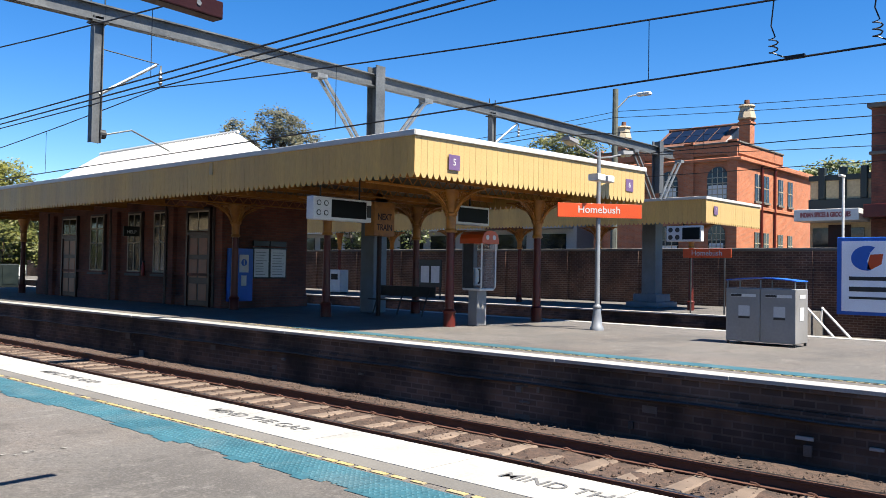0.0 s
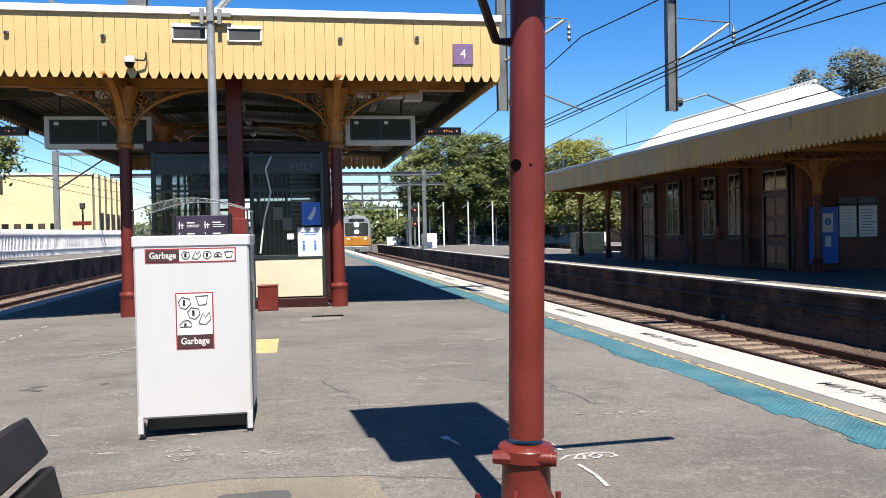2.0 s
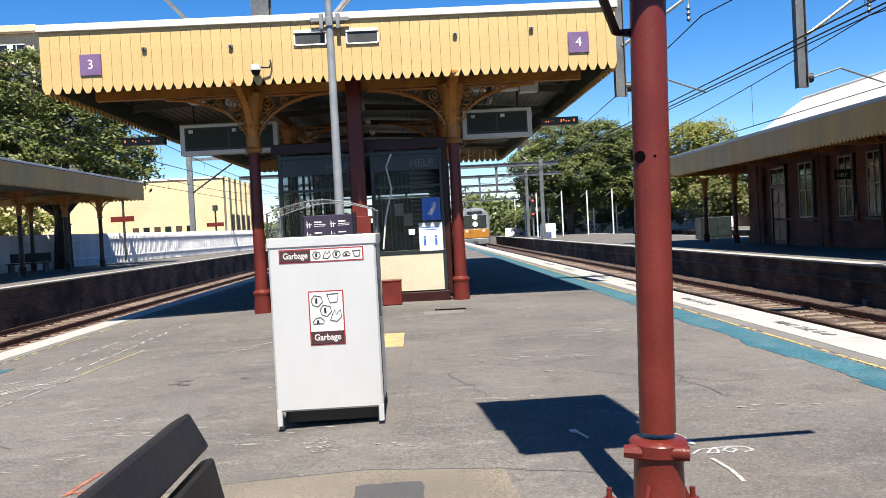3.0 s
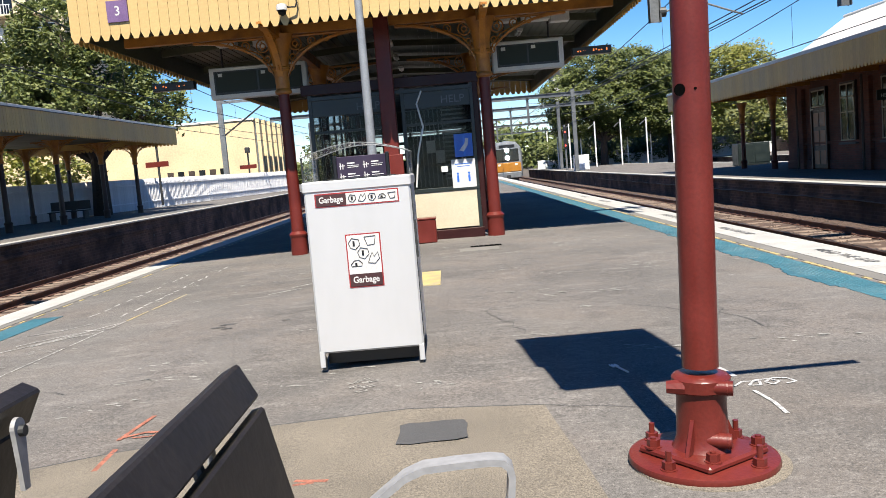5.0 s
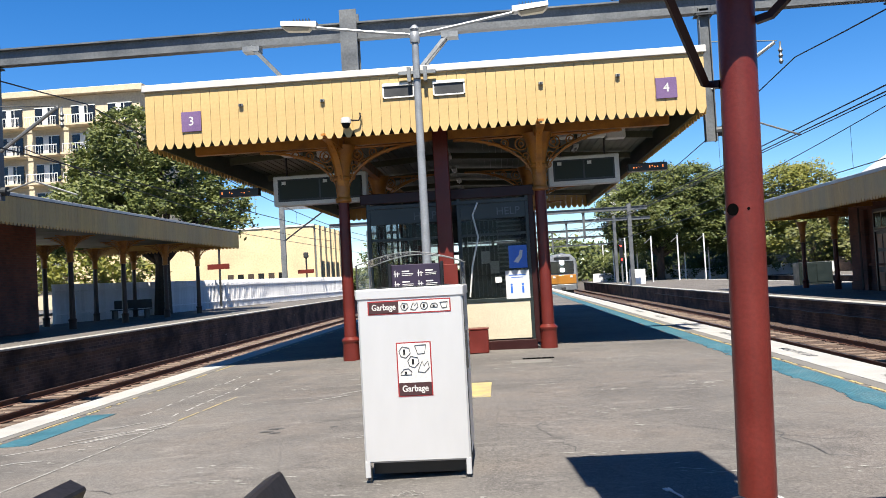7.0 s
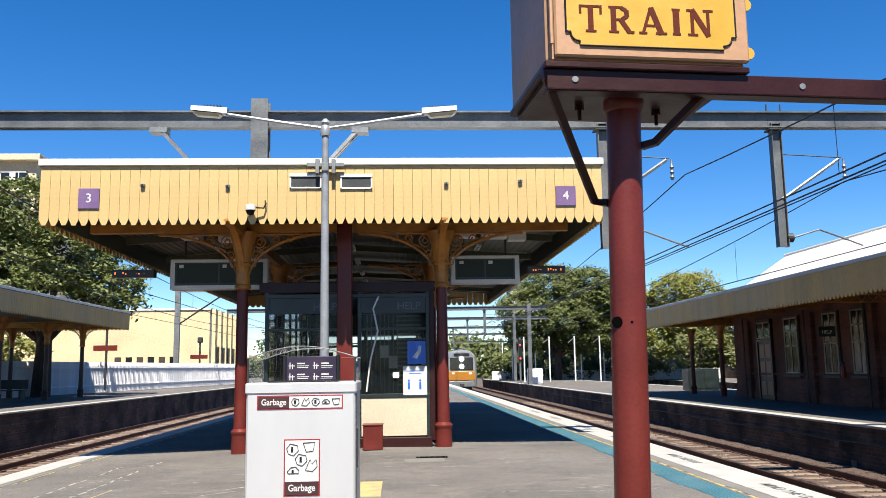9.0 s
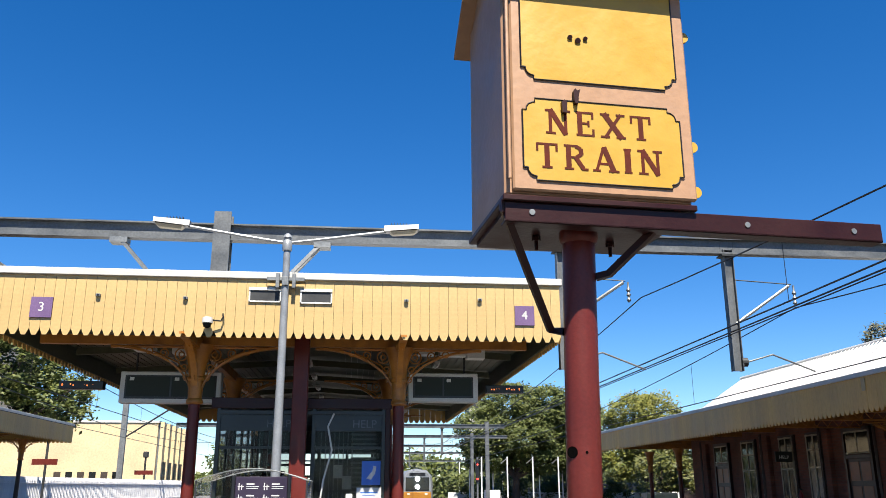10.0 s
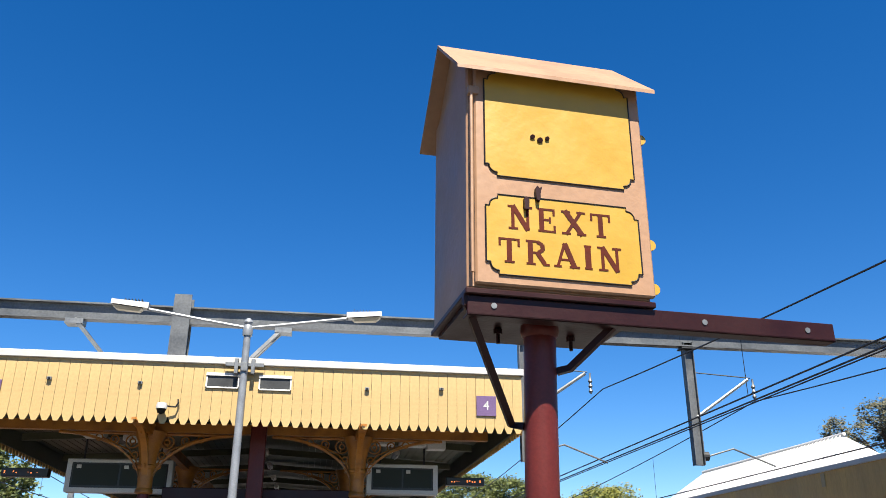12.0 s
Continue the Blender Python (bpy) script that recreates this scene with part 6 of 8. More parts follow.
for y in (22.15, 25.1, 29.1, 34.6):
    part("pilaster", Build().box(14.86, 15.03, y - .16, y + .16, 0, 3.3, .01), STATION_BRICK, bld)
    part("downpipe", Build().cyl((14.83, y + .26, 0), (14.83, y + .26, 3.4), .045, n=8), TIMBER_DARK, bld)
part("band", Build().box(14.93, 15.03, 22.0, 36.3, 1.0, 1.1, .008), STATION_BRICK, bld)


def sash(y0, y1, z0=1.08, z1=3.2):
    w = part("window", Build().box(14.94, 15.03, y0 - .06, y1 + .06, z0 - .06, z1 + .06, .01), TIMBER_DARK, bld, "timber sash window")
    part("pane", Build().box(14.93, 14.945, y0, y1, z0, z1), GLASS_DARK, w)
    fr = Build()
    for y in (y0, y1 - .06, (y0 + y1) / 2 - .02):
        fr.box(14.905, 14.94, y, y + .05, z0, z1)
    for z in (z0, z1 - .06, (z0 + z1) / 2 - .03, z0 + (z1 - z0) * .75):
        fr.box(14.905, 14.94, y0, y1, z, z + .05)
    part("sash_frame", fr, CREAM_TRIM, w, "cream sash bars")
    part("sill", Build().box(14.86, 15.0, y0 - .1, y1 + .1, z0 - .14, z0 - .06, .006), COPING, w)


for y0, y1 in ((25.45, 26.35), (27.25, 28.2), (30.1, 31.2)):
    sash(y0, y1)


def panel_door(y0, y1):
    d = part("door", Build().box(14.95, 15.03, y0, y1, 0.03, 2.35, .008), TIMBER_DARK, bld, "dark panelled timber door")
    part("door_frame", Build().box(14.9, 15.02, y0 - .1, y0, 0, 3.25, .006).box(14.9, 15.02, y1, y1 + .1, 0, 3.25, .006).box(14.9, 15.02, y0 - .1, y1 + .1, 3.15, 3.25, .006).box(14.9, 15.02, y0, y1, 2.35, 2.45), TIMBER_DARK, d)
    c = (y0 + y1) / 2
    for a, e in ((y0 + .1, c - .05), (c + .05, y1 - .1)):
        for z0, z1 in ((.2, .75), (.95, 1.55), (1.7, 2.25)):
            part("panel", Build().box(14.935, 14.955, a, e, z0, z1, .006), DOOR_PANEL, d, "brown painted panel")
    part("fanlight", Build().box(14.93, 14.95, y0 + .05, y1 - .05, 2.5, 3.12), GLASS_DARK, d, "dark fanlight")
    part("fanlight_bar", Build().box(14.915, 14.935, y0, y1, 2.48, 2.53).box(14.915, 14.935, y0, y1, 3.1, 3.15).box(14.915, 14.935, c - .02, c + .02, 2.5, 3.12), CREAM_TRIM, d)


panel_door(22.85, 24.1)
panel_door(32.45, 33.65)
hs = thing("help_sign", "dark green hanging sign with pale letters", "sign", (14.5, 27.4, 2.5))
part("plate", Build().box(14.3, 14.9, 27.3, 27.34, 2.35, 2.7, .004), GREEN_FRAME, hs)
part("words", lettering("HELP", .16, facing(14.6, 27.295, 2.5), .002), HOUSING, hs)
ext = thing("fire_extinguisher", "small red fire extinguisher on the wall", "fire extinguisher", (14.85, 26.9, 1.0))
part("bottle", Build().lathe(14.85, 26.9, [(.06, .95), (.07, .98), (.07, 1.3), (.03, 1.38), (.03, 1.42)], 10), RED_LABEL, ext, smooth=True)
part("valve", Build().box(14.82, 14.9, 26.86, 26.94, 1.42, 1.47, .004), BLACK, ext)
# end wall notices
bp = thing("help_point_panel", "bright blue help point panel on brick wall", "panel", (15.65, 21.95, .2))
part("panel", Build().box(15.06, 16.0, 21.90, 21.99, .22, 1.92, .01), BLUE_SIGN, bp)
part("face", Build().box(15.47, 15.82, 21.885, 21.902, 1.15, 1.72, .004), HOUSING, bp, "pale notice")
part("symbol", Build().cyl((15.645, 21.882, 1.47), (15.645, 21.89, 1.47), .11, n=16), BLUE_SIGN, bp)
part("stem", Build().box(15.625, 15.665, 21.876, 21.89, 1.40, 1.54), WHITE, bp)
part("note", Build().box(15.55, 15.75, 21.885, 21.902, .72, 1.05, .004), HOUSING, bp, "small pale notice")
for a, e in ((16.06, 16.62), (16.72, 17.32)):
    nb = thing("notice_board", "framed pale timetable notice on brick wall", "notice board", (a, 21.95, 1.0), group="notice boards")
    part("frame", Build().box(a - .04, e + .04, 21.93, 22.02, .96, 1.98, .006), GREEN_FRAME, nb)
    part("sheet", Build().box(a, e, 21.92, 21.935, 1.0, 1.93), HOUSING, nb)
    pr = Build()
    for i in range(9):
        pr.box(a + .06, e - .06 - random.uniform(0, .15), 21.915, 21.921, 1.08 + i * .09, 1.10 + i * .09)
    part("print", pr, STEEL, nb, "lines of print")
    part("header", Build().box(a - .03, e + .03, 21.925, 22.0, 2.02, 2.2, .004), GREEN_FRAME, nb)

# fittings on the far platform
def hung_display(x0, x1, y, z0, z1, side_box=True):
    root = thing("departure_display", "white hanging display with dark panes and clocks", "display", ((x0 + x1) / 2, y, z0), group="displays on the far platform")
    part("housing", Build().box(x0, x1, y, y + .25, z0, z1, .015), HOUSING, root)
    part("pane", Build().box(x0 + (x1 - x0) * .30, x1 - .18, y - .01, y + .005, z0 + .07, z1 - .05), SCREEN, root)
    for i in range(2):
        for j in range(2):
            cx, cz = x0 + (x1 - x0) * (.09 + .12 * i), z0 + (z1 - z0) * (.3 + .42 * j)
            d = part("dial", Build().cyl((cx, y - .008, cz), (cx, y + .01, cz), .065, n=16), BLACK, root, "small round dial")
            part("dial_face", Build().cyl((cx, y - .011, cz), (cx, y, cz), .045, n=16), HOUSING, d)
    part("end_plate", Build().box(x1 - .16, x1 - .02, y - .008, y + .01, z0 + .12, z1 - .12), BLACK, root)
    for x in (x0 + .3, x1 - .3):
        part("hanger", Build().cyl((x, y + .12, z1), (x, y + .12, C5B + .4), .02, n=8), STEEL_DARK, root)


hung_display(11.95, 13.75, 13.9, 2.45, 2.98)
d6 = thing("departure_display", "dark screen in a pale hanging housing", "display", (16.3, 12.8, 2.5), group="displays on the far platform")
part("housing", Build().box(15.55, 16.85, 12.75, 13.0, 2.50, 2.97, .012), HOUSING, d6)
part("pane", Build().box(15.62, 16.78, 12.74, 12.755, 2.56, 2.92), SCREEN, d6)
part("hanger", Build().cyl((16.2, 12.87, 2.95), (16.2, 12.87, C5B + .4), .02, n=8), STEEL_DARK, d6)
nt = thing("train_indicator", "dim old next train indicator box under the canopy", "station sign", (16.55, 16.5, 2.3))
part("box", Build().box(16.15, 16.95, 16.35, 16.75, 2.28, 3.25, .01), OCHRE, nt)
part("words", lettering("NEXT", .25, facing(16.55, 16.345, 2.82), .006, .001, .85), MAROON_DARK_SHADE, nt)
part("words", lettering("TRAIN", .25, facing(16.55, 16.345, 2.52), .006, .001, .85), MAROON_DARK_SHADE, nt)
part("post", Build().cyl((16.55, 16.55, 0), (16.55, 16.55, 2.3), .07, n=10), MAROON_DARK_SHADE, nt)

QX = 15.45
ph = thing("phone_booth", "public phone booth with orange hood on a grey pedestal", "phone booth", (QX + .3, 12.2, 0))
part("pedestal", Build().box(QX + .06, QX + .42, 12.0, 12.3, 0, .92, .02), BIN_GREY, ph, "grey steel pedestal")
part("back_panel", Build().box(QX, QX + .54, 12.42, 12.46, .88, 2.04, .008), GANTRY, ph, "dark back panel")
part("side_panel", Build().box(QX, QX + .012, 12.1, 12.42, .92, 2.0), STEEL_DARK, ph, "dark side panel")
for x in (QX, QX + .54):
    part("side_frame", Build().tube([(x, 12.42, .9), (x, 11.88, .90), (x, 11.84, .95), (x, 11.84, 2.0)], .020, 6), HOUSING, ph, "pale rounded frame")
part("side_pane", Build().box(QX + .535, QX + .545, 11.86, 12.42, .92, 2.0), CLEAR, ph, "clear side pane")
part("shelf", Build().box(QX, QX + .54, 11.88, 12.42, .86, .91, .01), HOUSING, ph)
part("phone", Build().box(QX + .2, QX + .45, 12.16, 12.42, .98, 1.42, .03), HOUSING, ph, "pale telephone body")
part("keypad", Build().box(QX + .31, QX + .42, 12.15, 12.165, 1.1, 1.28, .003), STEEL_DARK, ph)
part("handset", Build().tube([(QX + .26, 12.14, 1.04), (QX + .25, 12.08, 1.08), (QX + .25, 12.08, 1.34), (QX + .26, 12.14, 1.38)], .028, 6), BLACK, ph)
hood_side = [(QX - .05, 2.0), (QX + .59, 2.0), (QX + .59, 2.1), (QX + .54, 2.22), (QX + .44, 2.29), (QX + .27, 2.32), (QX + .10, 2.29), (QX, 2.22), (QX - .05, 2.12)]
part("hood", Build().prism(hood_side, facing(0, 12.5, 0), .72), ORANGE, ph, "orange plastic hood")
for x in (QX + .14, QX + .40):
    part("logo_disc", Build().cyl((x, 11.772, 2.15), (x, 11.784, 2.15), .06, n=14), HOUSING, ph)


def lamp_with_name(x, y):
    root = thing("platform_lamp", "grey iron lamp post with orange station name sign", "lamp post", (x, y, 0))
    part("base", Build().lathe(x, y, [(.16, 0), (.16, .06), (.13, .1), (.105, .35), (.085, .5), (.10, .52), (.10, .56), (.07, .6)], 16), POST_GREY, root, smooth=True)
    part("pole", Build().lathe(x, y, [(.06, .58), (.055, 2.0), (.045, 4.2)], 12), POST_GREY, root, smooth=True)
    sg = part("name_sign", Build().box(x - 1.02, x + 1.02, -.02, .02, 2.63, 2.96, .006).moved(Matrix.Translation((0, y - .075, 0)) @ Matrix.Translation((x - .06, 0, 0)) @ pose(0, 0, 0, 0, 0, -40) @ Matrix.Translation((-x, 0, 0))), ORANGE, root, "orange station name sign")
    part("name", lettering("Homebush", .235, Matrix.Translation((x - .06, y - .075, 2.81)) @ pose(0, 0, 0, 90, 0, -40) @ Matrix.Translation((-.02, 0, .023)), .002), WHITE, sg)
    for s in (-1, 1):
        part("arm", Build().tube([(x, y, 4.05), (x + s * .5, y, 4.12), (x + s * 1.05, y, 4.25)], .022, 6), POST_GREY, root)
        lantern(root, x + s * 1.0, y, 4.24, s, .42)
        part("floodlight", Build().box(x + s * .08, x + s * .36, y - .22, y + .05, 3.48, 3.64, .02), HOUSING, root, "grey floodlight")
    return root


lamp_with_name(16.95, 9.55)


def double_bin(x, y):
    root = thing("rubbish_bin", "double grey steel bin with blue curved hood", "bin", (x, y, 0))
    for i in range(2):
        y0 = y + i * .68
        c = part("body", Build().box(x, x + .66, y0 + .005, y0 + .675, .06, 1.10, .012), BIN_GREY, root, "grey steel bin body")
        for z0, z1, mt in ((.93, .985, HOUSING), (.56, .76, WHITE), (.51, .55, BLACK)):
            part("label", Build().box(x - .004, x + .01, y0 + (.20 if z0 < .9 else .08), y0 + (.42 if z0 < .9 else .58), z0, z1), mt, c, "printed label")
        part("word_field", Build().box(x - .007, x + .01, y0 + .36, y0 + .575, .935, .98), BLACK, c, "dark word field")
    part("end_label", Build().box(x + .18, x + .5, y - .002, y + .01, .92, .99).box(x + .2, x + .42, y - .002, y + .01, .5, .75), WHITE, root, "white label on the end")
    arc = [(y + 1.36 * i / 12, 1.24 + .05 * math.sin(math.pi * i / 12)) for i in range(13)]
    b = Build().prism(arc + [(u, v + .02) for u, v in arc[::-1]], Matrix(((0, 0, 1, x), (1, 0, 0, 0), (0, 1, 0, 0), (0, 0, 0, 1))), .66)
    part("hood", b, BLUE_SIGN, root, "blue edged hood")
    for yy in (y + .03, y + .68, y + 1.33):
        for xx in (x + .03, x + .63):
            part("hood_post", Build().cyl((xx, yy, 1.1), (xx, yy, 1.26), .014, n=6), STEEL, root)
    for yy in (y + .02, y + 1.3):
        for xx in (x + .02, x + .6):
            part("foot", Build().box(xx, xx + .04, yy, yy + .04, 0, .07), STEEL_DARK, root)


double_bin(16.05, 4.70)
seat = thing("bench", "dark metal bench seat under the canopy", "bench", (17.3, 17.0, 0))
part("seat", Build().box(17.1, 17.5, 15.2, 17.6, .42, .46, .006), STEEL_DARK, seat)
part("backrest", Build().box(17.48, 17.52, 15.2, 17.6, .55, .85, .006), STEEL_DARK, seat)
for y in (15.4, 16.4, 17.4):
    part("leg", Build().tube([(17.15, y, 0), (17.3, y, .42), (17.5, y, .8)], .025, 6), STEEL_DARK, seat)
# ramp rails at the platform's end
for y, x in ((4.96, 19.57),):
    rl = thing("ramp_rail", "white steel handrail of a ramp", "handrail", (20.0, 5.2, 0))
    for dy in (0, .35):
        part("rail", Build().tube([(19.6, 4.75 + dy, .0), (20.25, 5.55 + dy, .62), (20.3, 5.6 + dy, .3)], .028, 6), HOUSING, rl)

# ---------------------------------------------------------------- gantries and overhead wires
LEVEL = 0.0
GY = 15.0


def i_profile(w, h, t=.03):
    w, h = w / 2, h / 2
    return [(-w, -h), (w, -h), (w, -h + t), (.012, -h + t), (.012, h - t), (w, h - t), (w, h), (-w, h), (-w, h - t), (-.012, h - t), (-.012, -h + t), (-w, -h + t)]


def ibeam_x(x0, x1, y, zb, w, h):
    return Build().prism(i_profile(w, h), Matrix(((0, 0, 1, x0), (1, 0, 0, y), (0, 1, 0, zb + h / 2), (0, 0, 0, 1))), x1 - x0)


def ibeam_z(x, y, z0, z1, w, h):
    return Build().prism(i_profile(w, h), Matrix(((1, 0, 0, x), (0, 1, 0, y), (0, 0, 1, z0), (0, 0, 0, 1))), z1 - z0)


def gantry(y, x0, x1, zb, posts, drops, braces, size=0.19):
    root = thing("overhead_gantry", "galvanised steel overhead wire gantry", "gantry", ((x0 + x1) / 2, y, -1), group="overhead gantries")
    part("beam", ibeam_x(x0, x1, y, zb, .20, .33), GANTRY, root, "long steel beam")
    for x, z0 in posts:
        part("post", ibeam_z(x, y, z0, zb + .55, .32, .34), GANTRY, root, "steel column")
        if braces:
            for s in (-1, 1):
                b = Build()
                for dy in (-.09, .09):
                    b.tube([(x + s * 1.9, y + dy, zb), (x + s * 1.05, y + dy, zb - .95), (x + s * .4, y + dy, zb - 1.75)], .045, 4)
                b.box(x + s * 1.9 - .16, x + s * 1.9 + .16, y - .13, y + .13, zb - .10, zb)
                part("knee_brace", b, STEEL, root, "sloping knee brace")
    for x, zl in drops:
        p = part("drop_post", Build().prism([(v, u) for u, v in i_profile(.16, .20, .015)], Matrix.Translation((x, y, zl)), zb + .1 - zl), GANTRY, root, "hanging steel post")
        part("clamp", Build().box(x - .16, x + .16, y - .13, y + .13, zb - .05, zb - .02).cyl((x - .14, y, zb - .05), (x - .14, y, zb + .5), .014, n=6).cyl((x + .14, y, zb - .05), (x + .14, y, zb + .5), .014, n=6), STEEL_DARK, p)
        for s in (1,):
            part("cantilever", Build().tube([(x + s * .07, y, zl + .95), (x + s * 1.25, y, zl + 1.75)], .035, 6), STEEL, p)
            part("stay", Build().tube([(x + s * .07, y, zl + 1.85), (x + s * 1.3, y, zl + 1.78)], .012, 5), STEEL_DARK, p)
            part("insulator", Build().lathe(x + s * 1.35, y, [(.02, zl + 1.35), (.045, zl + 1.4), (.02, zl + 1.45), (.045, zl + 1.5), (.02, zl + 1.55), (.045, zl + 1.6), (.02, zl + 1.66), (.02, zl + 1.76)], 10), STEEL, p, smooth=True)
        part("insulator", Build().cyl((x + .08, y, zl + .18), (x + .20, y, zl + .18), .09, n=12), STEEL_DARK, p)
        part("registration_arm", Build().tube([(x + .2, y, zl + .18), (x + .75, y, zl + .34), (x + 1.6, y, zl + .02)], .018, 6), STEEL, p)
    return root


gantry(GY, -27, 31.6, 5.93, [(-2.66, 4.66), (14.85, 4.0), (30.3, 4.4)], [(7.41, 3.56), (-9.75, 3.3), (3.95, 3.55), (19.7, 4.1)], True)
PG = 18.0
LEVEL = -0.36
pier = thing("gantry_pier", "blue-grey painted pier on a stepped base", "pier", (35.6, PG, 0))
part("pier", Build().box(35.25, 35.95, PG - .35, PG + .35, .4, 4.4, .02), PILLAR_BLUE, pier)
part("base", Build().box(34.6, 36.6, PG - .8, PG + .8, 0, .25, .02).box(34.9, 36.3, PG - .6, PG + .6, .25, .6, .02), PILLAR_BLUE, pier)
LEVEL = -0.14
pier = thing("gantry_pier", "blue-grey painted pier under the canopy", "pier", (17.7, PG, 0))
part("pier", Build().box(17.42, 17.98, PG - .3, PG + .3, 0, 3.9, .02), PILLAR_BLUE, pier)
LEVEL = 0.0
for y, x0, x1, zb, posts in ((70, -14.5, 12.5, 6.2, [(11.0, -1)]), (88, -14, 16, 6.4, [(-14, -1), (12.2, -1)]), (112, -16, 22, 6.6, [(-16, -1), (4.3, -1), (22, -1)]), (140, -20, 26, 6.8, [(-20, -1), (4.3, -1), (26, -1)]), (185, -24, 28, 6.9, [(-24, -1), (28, -1), (3, -1)])):
    gantry(y, x0, x1, zb, posts, [(7.2, 4.0)], False)
mast = thing("overhead_mast", "slim grey wire mast with sloping arm", "mast", (-19.1, 72, 0))
part("post", Build().box(-19.35, -18.9, 71.9, 72.2, 0, 8.6, .02), STEEL, mast)
part("arm", Build().tube([(-18.9, 72, 5.5), (-15.2, 72, 8.0)], .07, 6), STEEL_DARK, mast)
part("beam", Build().box(-19.3, -13.6, 71.95, 72.1, 8.2, 8.45), STEEL, mast)
part("drum", Build().box(-13.8, -11.9, 71.5, 72.6, 7.0, 8.2, .05), STEEL_DARK, mast)


def wire(x0, z, y0, y1, sag, r=0.011, x1=None, label="thin black overhead railway wire", droppers=None):
    x1 = x0 if x1 is None else x1
    b = Build()
    k = 24
    f = lambda t: (x0 + (x1 - x0) * t, y0 + (y1 - y0) * t, z - sag * 4 * t * (1 - t))
    b.tube([f(i / k) for i in range(k + 1)], r, 5)
    if droppers:
        n, zc = droppers
        for i in range(1, n):
            p = f(i / n)
            b.tube([p, (p[0], p[1], zc)], .005, 4)
    solid("overhead_wire", b, WIRE, label, "wire", group="overhead wires")


for xt, zc, zm in ((5.55, 3.70, 5.0), (8.75, 3.46, 4.86), (-7.9, 3.78, 5.08), (-10.9, 3.7, 5.05)):
    wire(xt, zc, -35, GY, 0.0, .012)
    wire(xt, zc, GY, 70, 0.0, .012)
    wire(xt, zm, -35, GY, 1.0, .012, droppers=(9, zc))
    wire(xt, zm, GY, 70, 1.0, .012, droppers=(10, zc))
    wire(xt, zm, 70, 140, .8, .016, droppers=(6, zc))
    wire(xt, zc, 70, 185, 0, .016)
wire(5.62, 3.64, -35, 70, 0.0, .012)
wire(7.3, 4.27, -35, 70, 0.0, .012)
for xt in (22.2, 27.6):
    wire(xt, 5.6, -30, GY, .6, .013, droppers=(8, 4.75))
    wire(xt, 4.75, -30, 90, 0, .013)
    wire(xt, 5.6, GY, 70, .6, .013, droppers=(8, 4.75))
for y, zt in ((2.45, 4.1), (1.45, 4.02)):
    b = Build()
    b.tube([(8.75, y, zt), (8.76, y + .03, 3.84), (8.74, y - .02, 3.71)] + [(8.75 + .045 * math.cos(k), y + .045 * math.sin(k), 3.71 - .011 * k) for k in range(1, 17)] + [(8.75, y - .1, 3.49), (8.75, y - .25, 3.475)], .008, 5)
    b.box(8.73, 8.77, y - .32, y - .12, 3.45, 3.49)
    solid("current_jumper", b, WIRE, "coiled black jumper between the overhead wires", "wire", group="coiled jumpers")

# ---------------------------------------------------------------- last platform, wall, houses on the right
LEVEL = -0.36
can7 = thing("station_canopy", "cream canopy over the last platform", "canopy", (33, 13.5, 0))
fascia_run(can7, (31.5, 60), (31.5, 13.5), 3.6, 4.68, CREAM_SHADE_LIFT, False, .2)
fascia_run(can7, (31.5, 13.5), (36.8, 13.4), 3.6, 4.68, CREAM, True, .18)
part("roof", Build().box(31.52, 36.8, 13.5, 60, 4.6, 4.64), ROOF_IRON, can7)
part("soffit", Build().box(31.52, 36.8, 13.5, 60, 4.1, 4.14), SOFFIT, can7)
for i in range(9):
    column(can7, 33.8, 15.2 + i * 4.6, 0, 3.7)
    if i < 5:
        for s in (-1, 1):
            spandrel(can7, 33.8, 15.2 + i * 4.6, 3.7, s, 0, .95, .85)
            spandrel(can7, 33.8, 15.2 + i * 4.6, 3.7, 0, s, .95, .85)
number_sign("7", 32.3, 13.44, 4.15, 0, .34)
s7 = thing("station_name_sign", "orange station name sign under the canopy", "sign", (31.5, 13.5, 0))
part("plate", Build().box(31.46, 31.50, 12.45, 14.45, 2.22, 2.58, .006), ORANGE, s7)
part("name", lettering("Homebush", .29, Matrix.Translation((31.455, 13.45, 2.40)) @ pose(0, 0, 0, 90, 0, -90), .002), WHITE, s7)
for y in (12.75, 14.15):
    part("post", Build().cyl((31.56, y, 0), (31.56, y, 2.5), .035, n=8), STEEL_DARK, s7)
d7 = thing("departure_display", "white hanging display with dark panes and clocks", "display", (31.6, 14.5, 2.9), group="displays on the far platform")
part("housing", Build().box(31.5, 31.75, 13.70, 15.2, 2.88, 3.52, .012), HOUSING, d7)
part("pane", Build().box(31.485, 31.505, 13.76, 14.5, 2.96, 3.44), SCREEN, d7)
for yy in (14.72, 15.02):
    for zz in (3.05, 3.35):
        part("dial", Build().cyl((31.49, yy, zz), (31.505, yy, zz), .1, n=14), BLACK, d7, "small round dial")
part("hanger", Build().cyl((31.62, 14.5, 3.5), (31.62, 14.5, 4.15), .03, n=8), STEEL_DARK, d7)
ib = thing("information_board", "dark information board with two white sheets", "notice board", (33, 29.8, 0))
part("board", Build().box(33.0, 33.06, 29.0, 30.65, .62, 2.1, .01), GREEN_FRAME, ib)
for y in (29.12, 29.88):
    part("sheet", Build().box(32.985, 33.0, y, y + .6, .85, 1.75), HOUSING, ib, "white printed sheet")
for y in (29.05, 30.55):
    part("leg", Build().box(33.0, 33.06, y, y + .06, 0, .62), STEEL_DARK, ib)
